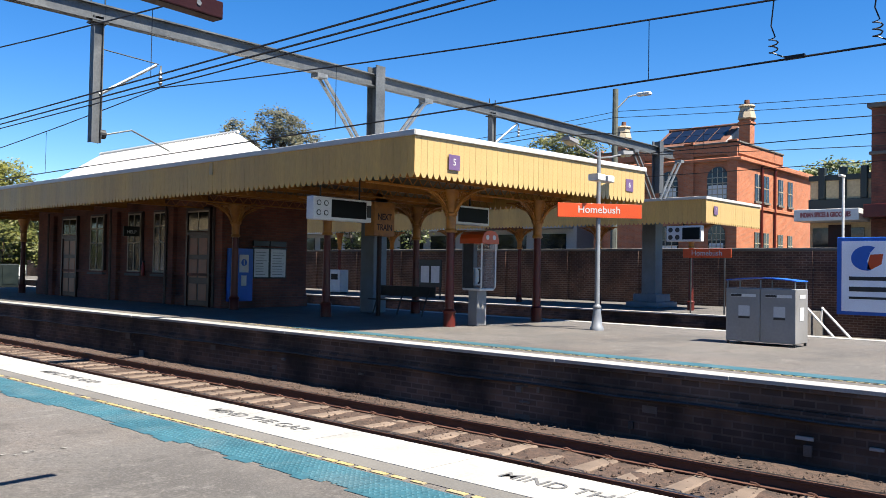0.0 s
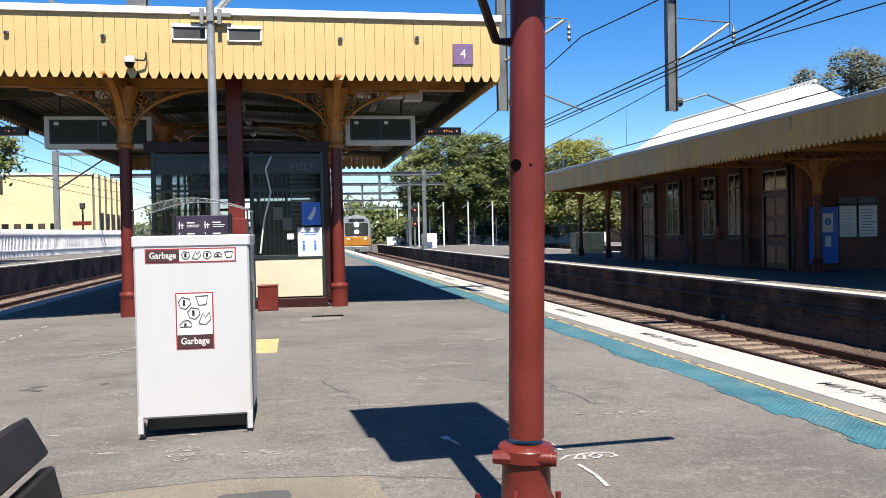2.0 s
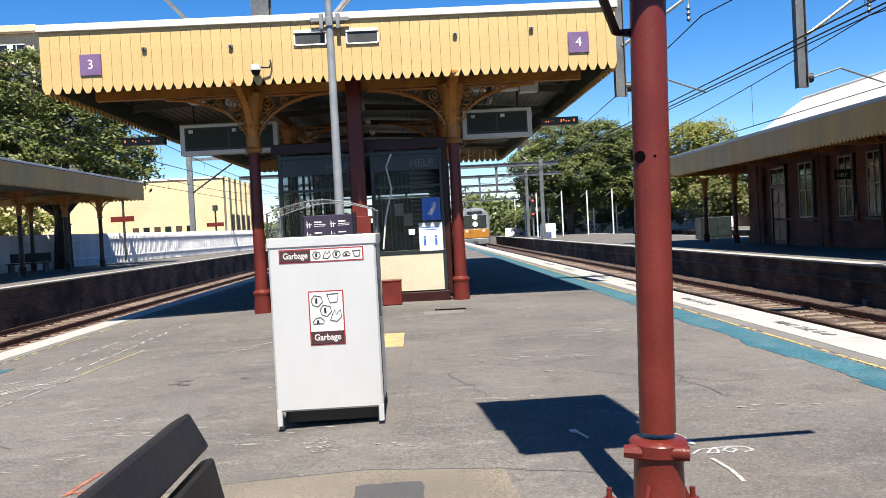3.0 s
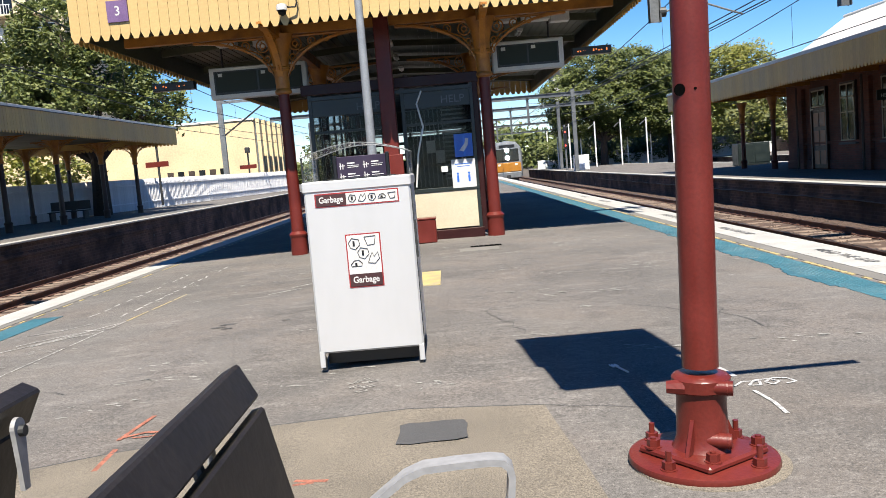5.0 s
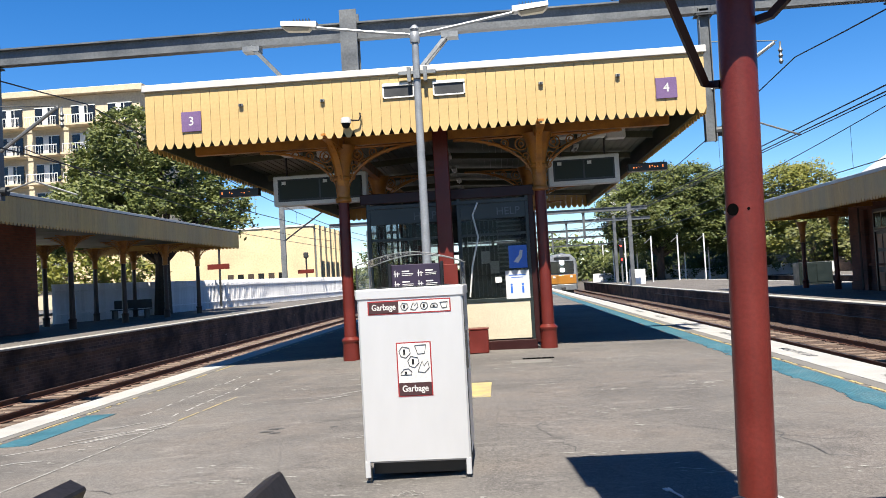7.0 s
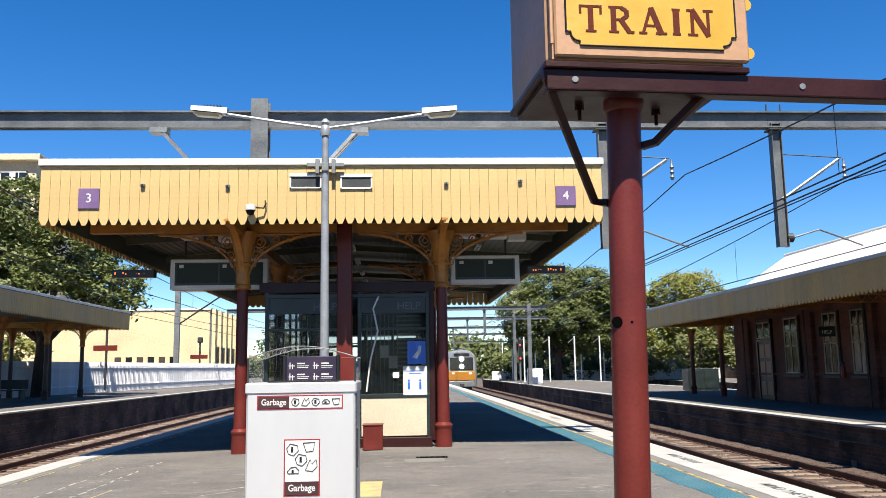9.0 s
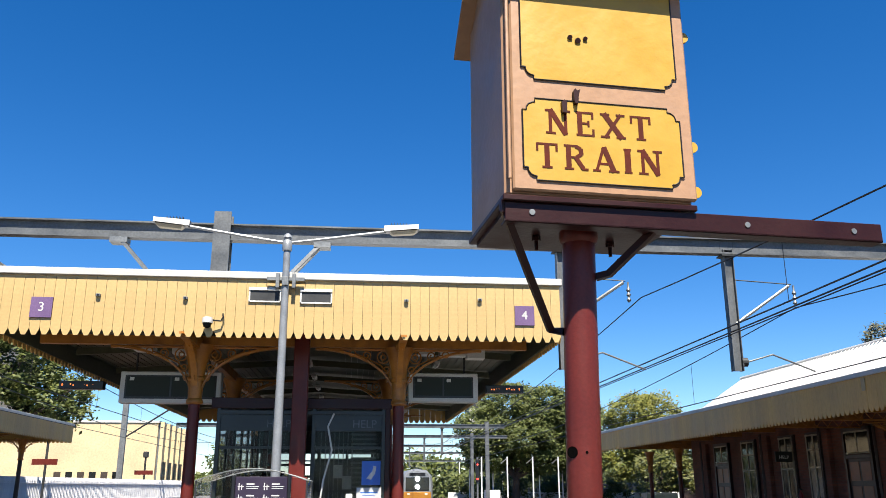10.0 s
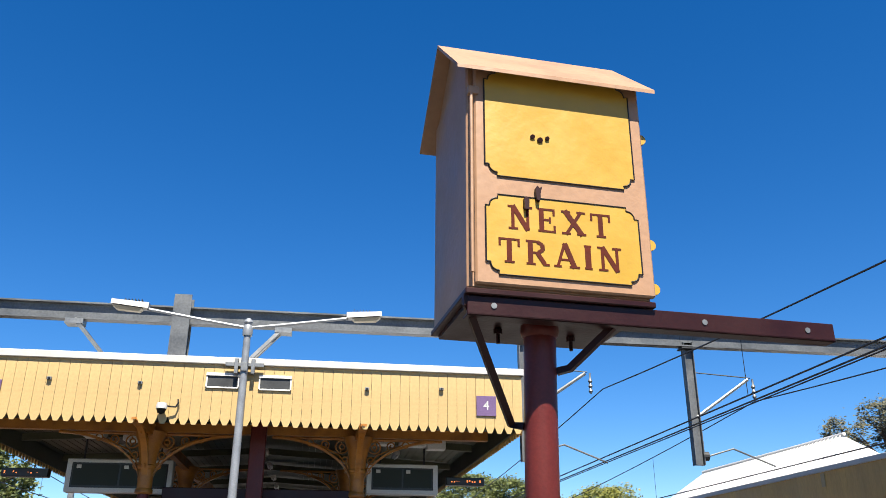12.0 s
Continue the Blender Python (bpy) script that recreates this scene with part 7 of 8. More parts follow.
tm = thing("ticket_machine", "white ticket machine on the last platform", "machine", (33, 38, 0))
part("body", Build().box(33.0, 33.7, 37.2, 38.8, .1, 1.45, .03), HOUSING, tm)
part("base", Build().box(33.05, 33.65, 37.3, 38.7, 0, .1), STEEL_DARK, tm)
part("screen", Build().box(32.985, 33.01, 37.4, 38.0, .85, 1.2), SCREEN, tm, "dark screen")
part("slot", Build().box(32.985, 33.01, 38.2, 38.6, .6, .75).box(32.985, 33.01, 38.2, 38.6, 1.0, 1.15), STEEL_DARK, tm, "dark slots")
wall7 = thing("yard_wall", "long dark brick retaining wall behind the platform", "wall", (39.6, 30, 0), kind="structure")
part("wall", Build().box(39.5, 39.9, 9.0, 110, -1.4, 2.72), YARD_BRICK, wall7)
part("coping", Build().box(39.42, 39.98, 9.0, 110, 2.72, 2.86, .02), COPING, wall7)
for i in range(18):
    part("pier", Build().box(39.38, 39.5, 12 + i * 4.4, 12.5 + i * 4.4, 0, 2.72), YARD_BRICK, wall7)
part("wing_wall", Build().box(39.5, 39.9, -30, 9.0, -1.4, 1.9), YARD_BRICK, wall7)
solid("street_ground", Build().box(39.9, 160, -60, 260, -1.4, 2.55), ASPHALT, "raised street level behind the wall", "street", kind="structure")
solid("street_ground_left", Build().box(-160, -25.2, -20, 260, -1.4, -.02), ASPHALT, "paved yard behind the white fence", "street", kind="structure")

POSTER = material("pale blue printed poster", (0.72, 0.76, 0.84), 0.4, vary=0.03, scale=1, bump=0.0)
bb = thing("billboard", "pale poster in a bright blue frame", "billboard", (38, 8, 0))
part("frame", Build().box(37.9, 38.05, 5.2, 10.5, -.05, 3.25, .02), BLUE_SIGN, bb, "bright blue frame")
part("poster", Build().box(37.88, 37.91, 5.4, 10.3, .1, 3.08), POSTER, bb, "pale blue poster")
mb = Matrix.Translation((37.875, 9.3, 2.36)) @ pose(0, 0, 0, 90, 0, -90) @ Matrix.Diagonal((1.25, 1.25, 1, 1))
part("logo_arc", Build().prism([(.5 * math.cos(radians(a)), .42 * math.sin(radians(a))) for a in range(60, 300, 15)] + [(.0, -.1), (.1, .18)], mb, .004), BLUE_SIGN, bb, "blue curved shape")
part("logo_wedge", Build().prism([(.1, .12), (.5, .14), (.45, -.2), (.1, -.4), (.0, -.35)], mb, .004), ORANGE, bb, "orange-red wedge")
for z, h, w in ((1.5, .16, 1.5), (1.05, .2, 2.1), (.68, .1, 2.0)):
    part("print_bar", Build().box(37.872, 37.885, 10.0 - w, 10.0, z - h / 2, z + h / 2), STEEL_DARK, bb, "bar of print")

LEVEL = -0.6
hx, hy0, hy1 = 55.0, 21.9, 33.0
house = thing("corner_house", "two-storey red brick corner building with parapet", "building", (60, 27, 2.5))
part("wall", Build().box(hx, hx + 15, hy0, hy1, 2.4, 10.0, .02), HOUSE_BRICK, house)
part("parapet", Build().box(hx - .15, hx + 8, hy0 - .1, hy1 + .1, 10.0, 10.75, .03).box(hx - .3, hx + 15.2, hy0 - .3, hy1 + .2, 9.55, 9.8, .04), HOUSE_BRICK, house, "brick parapet and cornice")
part("cap", Build().box(hx - .22, hx + 8, hy0 - .18, hy1 + .15, 10.75, 10.87, .02), COPING, house)
part("band", Build().box(hx - .1, hx + 15, hy0 - .1, hy1, 6.4, 6.65, .03), HOUSE_BRICK, house)
for y in (hy0 + .35, 25.4, 29.2, hy1 - .3):
    part("pilaster", Build().box(hx - .22, hx, y - .35, y + .35, 2.5, 11.0, .02), HOUSE_BRICK, house)
RY0, RY1 = 23.1, 28.6
b = Build().add([(hx + .6, RY0, 11.0), (hx + .6, RY1, 11.0), (hx + 3.2, RY0, 12.55), (hx + 3.2, RY1, 12.55), (hx + 5.8, RY0, 11.0), (hx + 5.8, RY1, 11.0)], [(0, 1, 3, 2), (2, 3, 5, 4), (1, 5, 3)])
part("roof", b, TERRACOTTA, house, "terracotta tiled roof")
part("gable", Build().prism([(hx + .6, 10.8), (hx + 5.8, 10.8), (hx + 5.8, 11.0), (hx + 3.2, 12.5), (hx + .6, 11.0)], facing(0, RY0 + .02, 0), .1), SHOP_WHITE, house, "white gable end")
part("barge", Build().cyl((hx + 3.2, RY0 - .1, 12.6), (hx + 3.2, RY1, 12.6), .11, n=8), TERRACOTTA, house)
for i in range(5):
    for k in range(2):
        u0, u1 = .95 + k * 1.05, 1.93 + k * 1.05
        zf = lambda u: 11.0 + (u - .6) * 1.55 / 2.6 + .06
        y0 = RY0 + .5 + i * .95
        b = Build().add([(hx + u0, y0, zf(u0)), (hx + u0, y0 + .88, zf(u0)), (hx + u1, y0 + .88, zf(u1)), (hx + u1, y0, zf(u1))], [(0, 1, 2, 3)])
        part("solar_panel", b, SOLAR, house, "dark solar panel")


def arched_window(root, x, y0, y1, z0, z1):
    c, r = (y0 + y1) / 2, (y1 - y0) / 2
    poly = [(y0, z0), (y1, z0)] + [(c + r * math.cos(radians(a)), z1 - r + r * math.sin(radians(a))) for a in range(0, 181, 20)]
    m = Matrix(((0, 0, 1, x), (1, 0, 0, 0), (0, 1, 0, 0), (0, 0, 0, 1)))
    w = part("window", Build().prism(poly, m, -.04), GLASS_DARK, root, "arched window")
    fr = Build()
    for k in range(1, 4):
        yy = y0 + (y1 - y0) * k / 4
        fr.box(x - .07, x - .04, yy - .03, yy + .03, z0, z1 - .1)
    for k in range(5):
        zz = z0 + (z1 - r - z0) * k / 4
        fr.box(x - .07, x - .04, y0, y1, zz - .03, zz + .03)
    part("frame", fr, CREAM_TRIM, w)
    part("blind", Build().box(x - .052, x - .042, y0 + .1, y1 - .1, z0 + .1, z0 + (z1 - z0) * .45), HOUSING, w, "pale blind")


arched_window(house, hx - .01, 22.6, 24.1, 6.9, 9.2)
arched_window(house, hx - .01, 26.3, 27.7, 6.9, 9.1)
arched_window(house, hx - .01, 30.3, 31.7, 6.9, 9.1)
arched_window(house, hx - .01, 22.8, 24.0, 2.9, 5.2)
arched_window(house, hx - .01, 26.2, 28.2, 2.6, 5.2)
for i, x in enumerate((57.8, 59.4, 62.2, 64.2)):
    for z0, z1 in ((7.0, 8.9), (3.2, 4.8)):
        w = part("window", Build().box(x, x + .95, hy0 - .06, hy0 + .02, z0, z1), GLASS_DARK, house, "narrow sash window")
        part("sill", Build().box(x - .1, x + 1.05, hy0 - .14, hy0, z0 - .15, z0, .01), COPING, w)
        part("frame", Build().box(x + .45, x + .5, hy0 - .08, hy0 - .05, z0, z1).box(x, x + .95, hy0 - .08, hy0 - .05, (z0 + z1) / 2, (z0 + z1) / 2 + .06), CREAM_TRIM, w)
for x in (58.9, 61.4):
    part("downpipe", Build().cyl((x, hy0 - .12, 2.5), (x, hy0 - .12, 9.6), .09, n=8), MAROON, house)
for cx, cy, zb, zt in ((57.2, 22.25, 10.4, 13.95), (58.5, 32.7, 10.4, 13.7)):
    ch = thing("chimney_stack", "tall red brick chimney with white crown", "chimney", (cx, cy, zb - .1), group="house chimneys")
    part("shaft", Build().box(cx - .40, cx + .40, cy - .40, cy + .40, zb - .2, zt - 1.3, .02), HOUSE_BRICK, ch)
    part("shaft_band", Build().box(cx - .47, cx + .47, cy - .47, cy + .47, zt - 1.62, zt - 1.45, .02), HOUSE_BRICK, ch)
    part("crown", Build().lathe(cx, cy, [(.52, zt - 1.3), (.66, zt - 1.22), (.60, zt - 1.0), (.52, zt - .7), (.48, zt - .45), (.60, zt - .38), (.56, zt - .3), (.44, zt - .25)], 8), CREAM_TRIM, ch, "pale chimney crown")
    part("pot", Build().cyl((cx, cy, zt - .26), (cx, cy, zt + .1), .2, .17, 10), TERRACOTTA, ch)
pole = thing("power_pole", "weathered timber power pole with street light", "power pole", (50, 28.5, 2.5))
part("pole", Build().cyl((50, 28.5, 2.4), (50, 28.5, 14.4), .24, .19, 10), POLE_WOOD, pole)
part("arm", Build().tube([(50, 28.4, 13.0), (50.2, 27.6, 13.8), (50.3, 26.9, 13.9)], .05, 6), HOUSING, pole)
part("street_light", Build().box(50.1, 50.5, 26.0, 27.0, 13.75, 13.98, .05), HOUSING, pole, "pale street light")
shop = thing("shop_row", "small shops with cream parapet and awning sign", "shop", (60, 14, 2.5))
part("wall", Build().box(58, 66, 14.35, 18.2, 2.5, 8.3, .02), RENDER_CREAM, shop)
part("parapet", Build().box(57.8, 58.2, 14.35, 18.25, 8.15, 8.5, .02).box(57.78, 58.2, 14.35, 18.25, 6.2, 6.9, .02), GREEN_FRAME, shop, "dark parapet trim")
for y in (14.6, 15.9, 17.2):
    part("parapet_pier", Build().box(57.7, 58.2, y, y + .4, 6.9, 9.0, .02), GREEN_FRAME, shop, "dark parapet pier")
aw = part("awning", Build().box(55.6, 58.0, 14.5, 18.45, 5.35, 6.1, .02), HOUSING, shop, "pale awning fascia")
part("words", lettering("INDIAN SPICES & GROCERIES", .42, Matrix.Translation((55.58, 16.5, 5.72)) @ pose(0, 0, 0, 90, 0, -90), .018, .002, .56), RED_LABEL, aw)
part("shop_window", Build().box(57.9, 58.05, 14.8, 18.0, 2.9, 5.0), GLASS_DARK, shop)
part("entrance", Build().box(57.88, 57.95, 15.6, 17.0, 2.6, 5.2), MAROON_DARK_SHADE, shop)
tower = thing("brick_tower", "tall dark brick building corner", "building", (60, 12, 2.5))
part("wall", Build().box(57.5, 66, 4.0, 14.3, 2.5, 12.6, .02), STATION_BRICK, tower)
part("cornice", Build().box(57.2, 66, 3.8, 14.5, 12.6, 12.9, .03).box(57.3, 66, 3.9, 14.4, 9.6, 9.8, .02), COPING, tower)
part("awning", Build().box(55.4, 57.6, 4.0, 14.2, 5.5, 6.3, .02), MAROON, tower)
row = thing("shop_terrace", "row of low white shop fronts along the street", "shop", (58, 50, 2.5))
part("wall", Build().box(57, 66, 36, 86, 2.5, 7.0, .02), SHOP_WHITE, row)
for i in range(12):
    part("shop_front", Build().box(56.9, 57.02, 37 + i * 4, 40 + i * 4, 2.7, 4.9), GLASS_DARK, row)
    part("awning", Build().box(55.2, 57, 36.3 + i * 4, 40.1 + i * 4, 5.3, 5.9, .02), (SHOP_WHITE, MAROON, SHOP_WHITE, HOUSING)[i % 4], row, "painted awning")
    part("print_bar", Build().box(55.17, 55.21, 36.9 + i * 4, 39.4 + i * 4, 5.45, 5.75), (MAROON, WHITE, MAROON, BLUE_SIGN)[i % 4], row, "bar of shop lettering")
sl = thing("street_lamp", "slim grey street lamp behind the wall", "street lamp", (48, 12, 2.5))
part("pole", Build().cyl((48, 13.2, 2.4), (48, 13.2, 7.3), .07, n=8), HOUSING, sl)
part("head", Build().box(47.4, 48.1, 13.1, 13.3, 7.2, 7.32, .02), HOUSING, sl)
for zz, dx in ((12.4, -.2), (12.9, .2)):
    wire(50 + dx, zz, -60, 28.5, 1.6, .02, label="thin black street power line")
    wire(50 + dx, zz, 28.5, 120, 1.6, .02, label="thin black street power line")

# ---------------------------------------------------------------- left side
LEVEL = 0.16
canl = thing("station_canopy", "cream canopy over the platform beside the fence", "canopy", (-18, 30, 0))
fascia_run(canl, (-14.42, 8), (-14.42, 44.6), 3.45, 4.42, CREAM_SHADE_LIFT, False, .2)
fascia_run(canl, (-14.42, 44.6), (-23, 44.6), 3.45, 4.42, CREAM_SHADE_LIFT, False, .2)
part("roof", Build().box(-23, -14.44, 8, 44.58, 4.36, 4.4), ROOF_IRON, canl)
part("soffit", Build().box(-23, -14.44, 8, 44.58, 3.95, 3.99), SOFFIT, canl)
for y in (30.5, 35.0, 39.6, 44.0):
    for x in (-16.6, -20.2):
        column(canl, x, y, 0, 3.6, TIMBER_DARK)
        for s in (-1, 1):
            spandrel(canl, x, y, 3.6, s, 0, .9, .8)
            spandrel(canl, x, y, 3.6, 0, s, .9, .8)
lb = thing("station_building", "dark brick waiting building under a canopy", "building", (-20, 20, 0))
part("wall", Build().box(-22, -17.2, 8, 29.2, 0, 3.9), STATION_BRICK, lb)
part("door", Build().box(-19.6, -18.5, 29.2, 29.26, 0.05, 2.7, .01), CREAM_TRIM, lb, "pale door")
bl = thing("bench", "dark metal bench seat beside the fence", "bench", (-19.2, 41, 0))
part("seat", Build().box(-20.2, -18.2, 41, 41.5, .42, .47), STEEL_DARK, bl)
part("backrest", Build().box(-20.2, -18.2, 41.5, 41.56, .5, .95), STEEL_DARK, bl)
part("leg", Build().box(-20.1, -20.0, 41, 41.5, 0, .45), STEEL_DARK, bl)
part("leg", Build().box(-18.4, -18.3, 41, 41.5, 0, .45), STEEL_DARK, bl)
fence = thing("paling_fence", "white metal paling fence behind the platform", "fence", (-21.5, 38, 0), kind="structure")
pal = Build().box(-.03, .03, -.075, .075, 0, 1.92, .01).mesh("paling")
pal.materials.append(FENCE)
FA, FB = Vector((-21.5, 38, 0)), Vector((-15.6, 83, 0))
k = 226
for i in range(k):
    o = part("paling", pal, FENCE, fence)
    o.matrix_basis = Matrix.Translation(FA + (FB - FA) * (i / k)) @ pose(0, 0, 0, 0, 0, -46 if i % 2 else -60)
for z in (.45, 1.55):
    part("rail", Build().tube([FA + Vector((.06, 0, z)), FB + Vector((.06, 0, z))], .035, 4), FENCE, fence)
LEVEL = 0.28
fac = thing("cream_building", "large plain cream industrial building", "building", (-24, 85, 0))
part("wall", Build().box(-44, -18.6, 82, 97, 0, 7.1, .02), RENDER_CREAM, fac)
part("roof_edge", Build().box(-44, -18.5, 81.9, 97, 7.1, 7.3), ROOF_IRON, fac)
part("side_wall", Build().box(-18.6, -18.45, 82.3, 97, 0, 7.0), STEEL, fac, "grey ribbed side wall")
for i in range(6):
    part("rib", Build().box(-18.45, -18.1, 82.3 + i * 2.6, 82.7 + i * 2.6, 0, 7.2), RENDER_CREAM, fac)
for i in range(6):
    part("window", Build().box(-27.6 + i * 1.05, -27.0 + i * 1.05, 81.93, 82.05, 1.95, 2.6), GLASS_DARK if i % 2 else BARK, fac, "small shuttered window")
apt = thing("apartment_building", "tall cream apartment block with balconies", "building", (-48, 90, 0))
part("wall", Build().box(-60, -38.6, 88, 104, 0, 23.6, .05), APT, apt)
part("roof", Build().box(-60.6, -38, 87.2, 104.6, 23.6, 24.3, .05), APT, apt)
for f in range(6):
    z = 4.6 + f * 3.15
    part("floor_band", Build().box(-60, -38.55, 87.9, 88.02, z - .55, z - .25), CREAM_PANEL, apt)
    for i in range(5):
        x = -59 + i * 4.2
        w = part("window", Build().box(x, x + 2.7, 87.86, 88.02, z + .1, z + 2.1), GLASS_DARK, apt, "wide window")
        part("curtain", Build().box(x + .9, x + 1.5, 87.82, 87.87, z + .1, z + 2.1), HOUSING, w)
        part("frame", Build().box(x - .05, x + 2.75, 87.82, 87.87, z + 2.05, z + 2.15).box(x + 1.8, x + 1.87, 87.82, 87.87, z + .1, z + 2.1), HOUSING, w)
        bc = part("balcony", Build().box(x - .4, x + 3.2, 86.4, 88, z - .3, z - .1), APT, apt)
        fr = Build().box(x - .4, x + 3.2, 86.4, 86.46, z + .8, z + .88)
        for k in range(13):
            fr.box(x - .4 + k * .29, x - .36 + k * .29, 86.4, 86.45, z - .1, z + .8)
        part("balustrade", fr, HOUSING, bc, "pale railing")

ls = thing("station_name_sign", "small dull red name sign on a post", "sign", (-18.8, 54, 0), group="left platform signs")
part("post", Build().cyl((-18.8, 54, 0), (-18.8, 54, 4.1), .08, n=8), STEEL_DARK, ls)
part("plate", Build().box(-19.6, -18.1, 53.9, 53.95, 2.5, 2.85), MAROON, ls)
part("lantern", Build().box(-19.0, -18.6, 53.8, 54.2, 3.9, 4.4, .05), STEEL_DARK, ls)
ls2 = copy_thing(ls, Matrix.Translation((-17.6, 74, 0)))

tree(-19.6, 46.3, 0, [(-4.6, 0, 6.0, 2.6, 2.0), (-2.8, 1, 8.4, 2.7, 2.2), (-.7, -1, 9.8, 2.5, 1.9), (1.1, 0, 7.6, 2.5, 2.1), (2.7, 1, 6.1, 2.2, 1.7), (-1.3, -2, 6.1, 2.6, 1.9), (3.9, 0, 5.4, 1.5, 1.2), (-5.8, 1, 5.0, 1.6, 1.4)],
     36000, .145, LEAF_DARK, "large dark green fig tree behind the platform", .55, 3.2, 3)
tree(-27, 58, 0, [(0, 0, 3.6, 2.8, 1.8), (-4, 0, 3.2, 2.6, 1.8), (-8, 0, 3.6, 3, 2)], 6500, .2, LEAF_BRIGHT, "low yellow-green shrub trees behind the fence", .2, 1.5, 8)
tree(-14.4, 98, 0, [(0, 0, 4.2, 1.6, 2.2), (.5, 0, 2.5, 1.6, 1.6)], 1500, .25, LEAF_DARK, "small dark green tree by the line", .2, 1.5, 11)
LEVEL = -0.2
tree(17.5, 92, 0, [(-3.4, 0, 7.6, 3.2, 2.6), (0, 1, 10.4, 3.6, 2.6), (3.6, -1, 9.6, 3.4, 2.8), (6.6, 0, 8.8, 3.0, 2.8), (1.5, -2, 6.8, 3.2, 2.0), (-1.2, 1, 5.4, 2.6, 1.6), (5, 0, 6.4, 2.6, 1.8), (-3, 0, 5.2, 2.8, 2.0), (2.6, -1, 4.8, 3.0, 1.8), (6.6, 0, 5.2, 3.0, 2.2)],
     56000, .19, LEAF_DARK, "large dark green tree beside the railway", .5, 3.0, 4)
tree(20.5, 101, 0, [(-7, 0, 1.6, 2.6, 1.7), (-3, 0, 1.9, 2.8, 1.8), (1, 0, 1.7, 2.8, 1.8), (5, 0, 2.0, 2.8, 1.9), (9, 0, 1.8, 2.8, 1.8), (13, 0, 2.0, 2.8, 1.9)], 16000, .2, LEAF_DARK, "dense dark hedge along the railway", .15, .6, 41)
tree(26.0, 96, 0, [(-2, 0, 7.5, 3.2, 3.0), (0, 1, 9.8, 3.0, 2.4), (2.4, 0, 7.6, 2.4, 2.4), (0, 0, 5.2, 3.2, 2.4)], 24000, .19, LEAF_DARK, "dark green tree beside the railway", .45, 3.0, 5)
tree(32.5, 92, 0, [(-1.2, 0, 9.4, 3.0, 2.4), (1.6, 0, 10.0, 2.4, 2.0), (0, -1, 6.4, 3.4, 2.8), (2.4, 0, 4.9, 2.2, 2.6), (-2.6, 0, 4.6, 2.0, 2.4)], 24000, .19, LEAF_BRIGHT, "bright yellow-green tree beyond the building", .4, 2.0, 6)
tree(24.5, 66, 0, [(0, 0, 3.2, 2.0, 2.0), (2.4, 0, 3.6, 2.0, 2.2), (4.6, 1, 3.2, 1.8, 2.0)], 7000, .18, LEAF_LIGHT, "yellow-green shrubs beyond the platform", .2, 1.4, 7)
tree(62, 83, 2.5, [(-5, 0, 17.4, 2.2, 1.5), (-4.2, 1, 15.6, 2.2, 1.2), (-.4, 0, 19.2, 2.4, 1.6), (2.6, 1, 18.4, 2.6, 1.9), (4.6, 0, 16.6, 2.2, 1.6), (1.2, 0, 16.6, 2.4, 1.5)], 8200, .22, LEAF_GUM, "tall grey-green gum tree behind the building", .5, 11.0, 12)
tree(72, 46.7, 2.5, [(0, 0, 14.3, 2.6, 1.7), (-1, 2.4, 13.6, 2.2, 1.5), (0, -2.2, 13.8, 2.0, 1.4), (0, 0, 12.2, 3.2, 1.6)], 7000, .2, LEAF_LIGHT, "yellow-green tree behind the canopy", .35, 6.0, 14)
tree(88, 25, 2.5, [(0, 0, 11.4, 3.0, 1.5), (-2, 3, 10.6, 2.8, 1.4), (2, -3, 11.2, 3.0, 1.5), (0, -6, 10.6, 3, 1.5), (0, 1, 9.0, 4.0, 1.8), (0, -5, 8.8, 4.0, 1.8)], 9000, .26, LEAF_DARK, "dark green tree behind the shops", .4, 3.0, 15)
for i, (x, y) in enumerate(((46, 44), (47, 52), (46, 60), (49, 70))):
    tree(x, y, 2.5, [(0, 0, 4.6, 1.6, 1.4), (1, 1, 5.4, 1.5, 1.2)], 1700, .18, LEAF_DARK, "small dark street tree behind the wall", .15, 1.4, 20 + i)

# ---------------------------------------------------------------- train and the far line
LEVEL = 0.0
TY = 80.0
train = thing("passenger_train", "silver train with orange-yellow nose and lit headlamps", "train", (5.90, TY, RAIL_Z))
sec = [(-1.45, -.35), (-1.5, .3), (-1.5, 1.9), (-1.35, 2.55), (-.9, 3.0), (0, 3.15), (.9, 3.0), (1.35, 2.55), (1.5, 1.9), (1.5, .3), (1.45, -.35)]
mt = Matrix.Translation((5.90, TY + .5, 0)) @ pose(0, 0, 0, 90, 0, 0)
part("body", Build().prism(sec, mt, -58), TRAIN_GREY, train, "silver carriage body")
nose = Build()
rings = [(0.5, 1.0), (0.15, .97), (-.15, .88)]
vs, n = [], len(sec)
for dy, s in rings:
    vs += [(5.90 + u * s, TY + dy, 1.3 + (v - 1.3) * (s if v > 1.3 else 1)) for u, v in sec]
fs = []
for j in range(2):
    fs += [(j * n + i, j * n + (i + 1) % n, (j + 1) * n + (i + 1) % n, (j + 1) * n + i) for i in range(n)]
fs.append(tuple(range(2 * n, 3 * n)))
part("nose", nose.add(vs, fs), TRAIN_GREY, train, "grey cab front")
part("windscreen", Build().box(4.8, 7.0, TY - .20, TY - .14, 1.15, 2.35, .05), GLASS_DARK, train, "dark windscreen")
part("nose_panel", Build().box(4.61, 7.19, TY - .22, TY - .14, .15, 1.05, .05), TRAIN_YELLOW, train, "orange-yellow front panel")
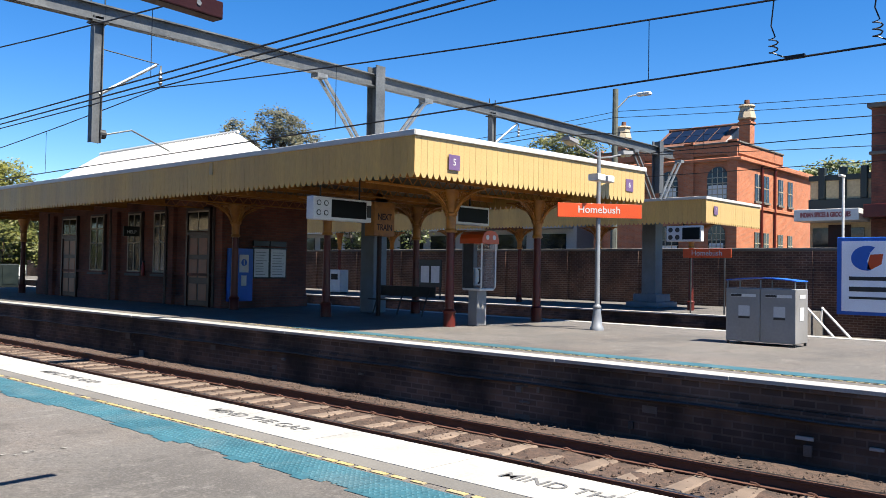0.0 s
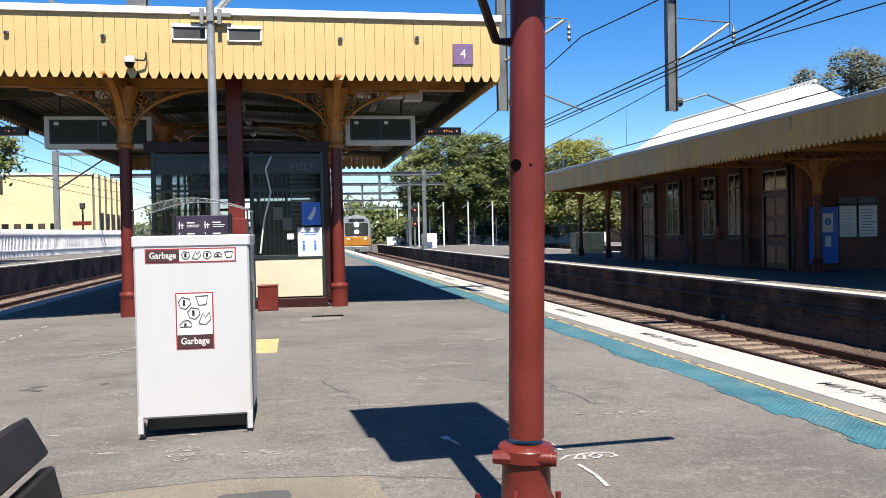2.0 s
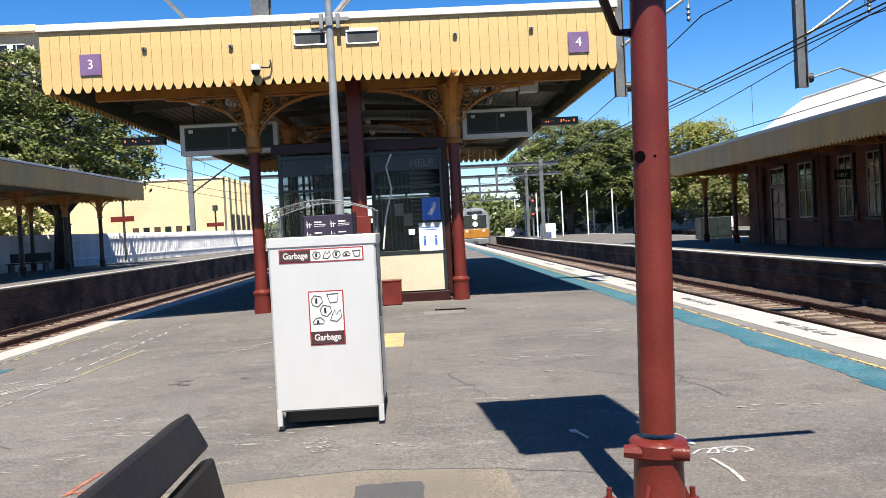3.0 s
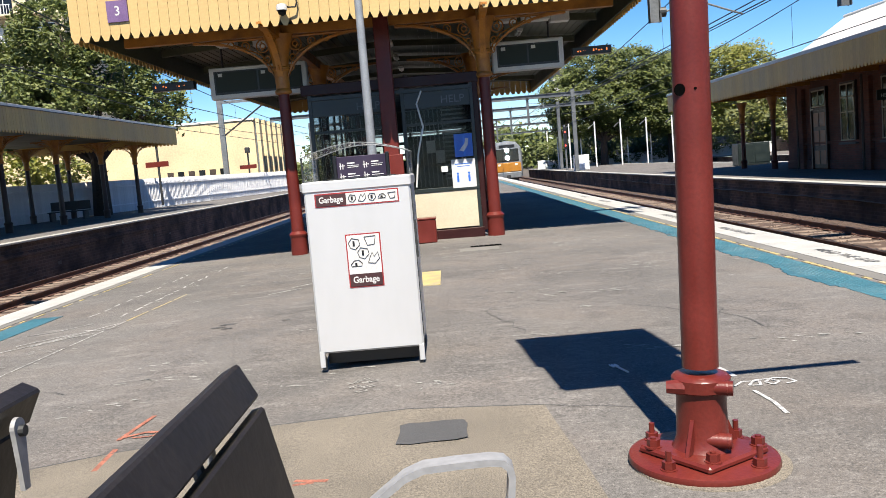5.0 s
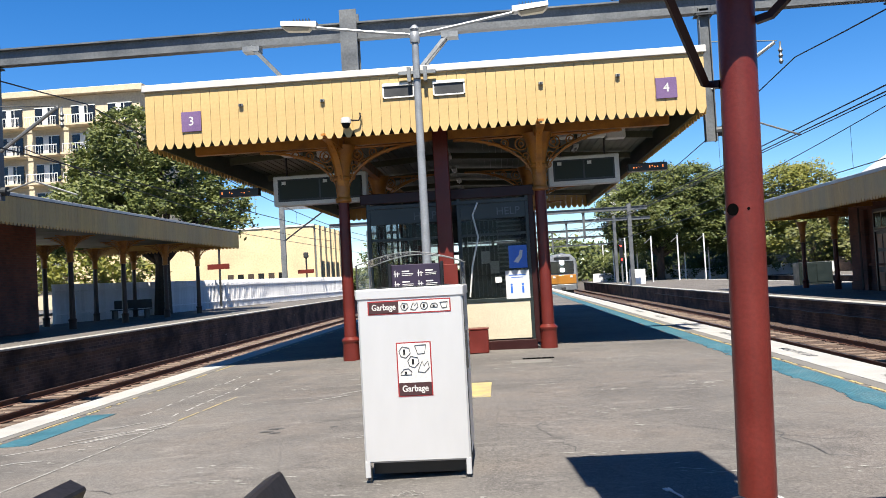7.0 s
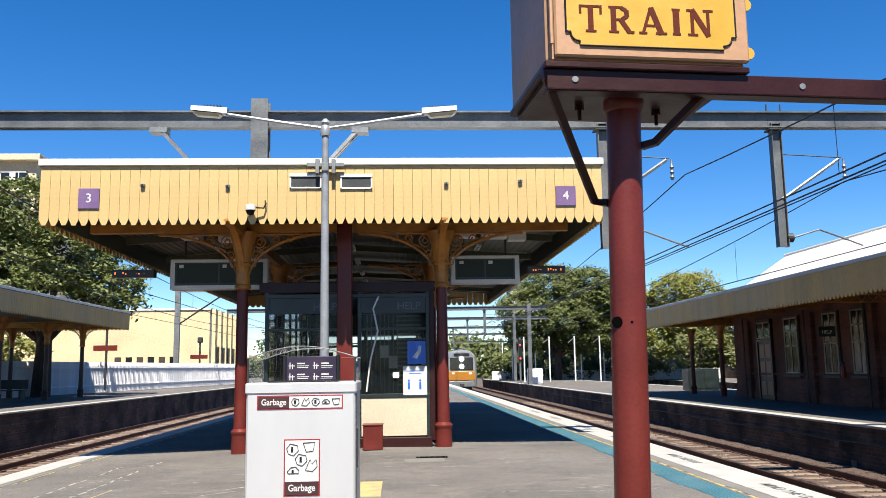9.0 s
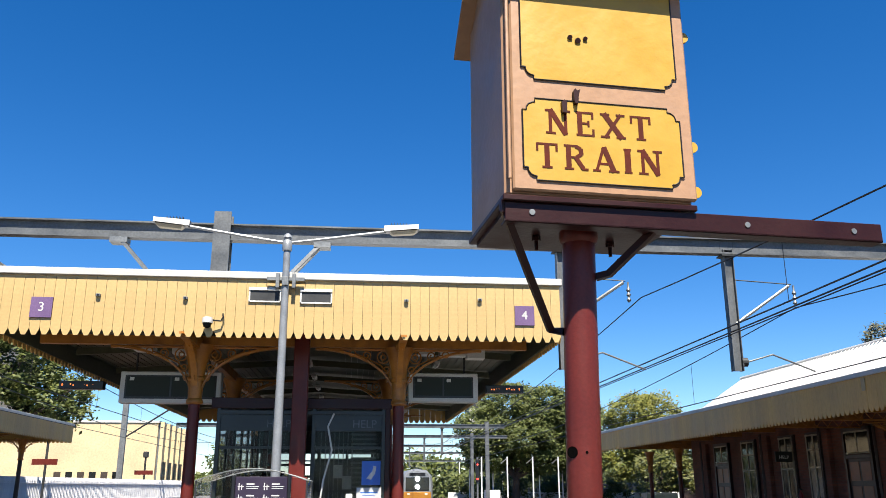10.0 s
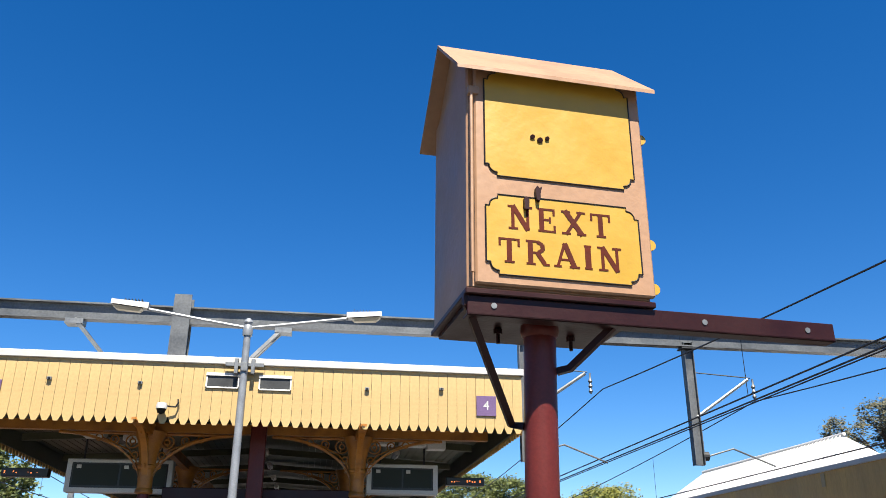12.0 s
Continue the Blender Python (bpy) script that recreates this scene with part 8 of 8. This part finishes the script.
part("bumper", Build().box(4.65, 7.15, TY - .3, TY - .1, -.45, .12, .04), STEEL, train, "grey bumper")
part("coupler", Build().box(5.7, 6.1, TY - .7, TY - .2, -.45, -.1, .04), STEEL_DARK, train)
part("destination_panel", Build().box(5.15, 6.65, TY - .16, TY - .1, 2.45, 2.75), BLACK, train)
for z in (1.5, 2.2):
    part("headlamp", Build().cyl((5.9, TY - .26, z), (5.9, TY - .2, z), .19, n=16), HEADLAMP, train, "lit headlamp")
for x in (4.95, 6.6):
    part("marker_lamp", Build().box(x, x + .25, TY - .24, TY - .2, .75, .95, .03), HOUSING, train, "pale marker lamp")
for i in range(9):
    part("side_window", Build().box(4.38, 4.41, TY + 3 + i * 6, TY + 7.5 + i * 6, 1.2, 2.0), GLASS_DARK, train, "dark side window")
part("running_gear", Build().box(4.85, 6.95, TY + .6, TY + 58, -1.0, -.35), BLACK, train)
sig = thing("signal_post", "railway signal post with red lights", "signal", (11.6, 80, 0))
part("post", Build().cyl((11.6, 80, -1), (11.6, 80, 4.2), .09, n=8), STEEL, sig)
part("head", Build().box(11.42, 11.78, 79.8, 80, 1.9, 4.0, .04), BLACK, sig)
for z in (3.5, 2.2):
    part("lamp", Build().cyl((11.6, 79.76, z), (11.6, 79.8, z), .08, n=10), glowing("red signal", (1, .03, .02), 3), sig, "red signal lamp")
cabn = thing("line_cabinet", "white lineside equipment cabinet", "cabinet", (12.6, 74, 0), group="lineside cabinets")
part("body", Build().box(11.4, 12.7, 73.8, 74.6, -.14, 1.2, .03), FENCE, cabn)
part("door", Build().box(11.48, 12.02, 73.77, 73.82, 0, 1.1).box(12.08, 12.62, 73.77, 73.82, 0, 1.1), FENCE, cabn)
cab2 = thing("line_cabinet", "grey equipment boxes on the far platform end", "cabinet", (16, 47, 0), group="lineside cabinets")
part("body", Build().box(16.4, 18.2, 46.6, 47.6, -.14, 1.1, .03), GREEN_FRAME, cab2)
part("door", Build().box(16.5, 17.25, 46.57, 46.62, 0, 1.0, .005), GREEN_FRAME, cab2)
part("door", Build().box(17.35, 18.1, 46.57, 46.62, 0, 1.0, .005), GREEN_FRAME, cab2)
for i in range(15):
    x, y = 12.6 + (i % 5) * 2.6, 84 + (i // 5) * 9
    lp = thing("platform_lamp", "slim white lamp post beside the far line", "lamp post", (x, y, 0), group="far lamp posts")
    part("pole", Build().cyl((x, y, -.5), (x, y, 4.4), .07, n=6), FENCE, lp)
    part("head", Build().add([(x, y - .1, 4.3), (x - .7, y - .1, 3.8), (x - .6, y + .1, 3.7), (x, y + .1, 4.2)], [(0, 1, 2, 3), (3, 2, 1, 0)]), FENCE, lp)
solid("far_fence", Build().box(11.0, 40, 99.9, 100, -.5, .9), FENCE, "low pale fence along the far line", "fence", kind="structure")
rf = random.Random(31)
for i in range(26):
    x = -60 + i * 7 + rf.uniform(-2, 2)
    w, h = rf.uniform(5, 11), rf.uniform(2, 6.5)
    y = rf.uniform(260, 420)
    o = thing("distant_building", "pale distant city building on the skyline", "building", (x, y, -1), group="skyline buildings")
    part("wall", Build().box(x, x + w, y, y + 12, -1.4, h), (STEEL, STATION_BRICK, GANTRY)[i % 3], o)
    part("roof", Build().box(x - .2, x + w + .2, y - .2, y + 12, h, h + .4), STEEL_DARK, o)
    for k in range(int(h // 3)):
        part("window_band", Build().box(x + .5, x + w - .5, y - .08, y, 1.0 + k * 3, 2.4 + k * 3), GLASS_DARK, o)
tw = thing("distant_tower", "dark distant apartment tower", "building", (42, 280, 0))
part("wall", Build().box(38, 46, 280, 292, -1, 30), STEEL_DARK, tw)
for k in range(8):
    part("balcony_band", Build().box(37.8, 46.2, 279.6, 280, 3 + k * 3.3, 4.0 + k * 3.3), SHOP_WHITE, tw)
b = Build()
c = Build()
for i in range(5200):
    x, y = rf.uniform(-140, 190), rf.uniform(215, 255)
    z = rf.uniform(-1, (9.5 if x > 14 or x < -70 else 4.5) + 3.0 * noise.noise(Vector((x * .05, 0, 0))))
    for _ in range(7):
        q = Vector((x + rf.gauss(0, 1), y + rf.gauss(0, 1), z + rf.gauss(0, .7)))
        a1 = Vector((rf.gauss(0, 1), rf.gauss(0, 1), rf.gauss(0, 1))).normalized()
        a2 = a1.orthogonal().normalized()
        c.add([q - a1 * .8, q + a2 * .5, q + a1 * .8, q - a2 * .5], [(0, 1, 2, 3)])
me = bpy.data.meshes.new("far_trees")
me.from_pydata(c.v, [], c.f)
me.materials.append(LEAF_DARK)
tagged(new("far_trees", me), "distant dark green trees along the railway", "trees", kind="stuff")
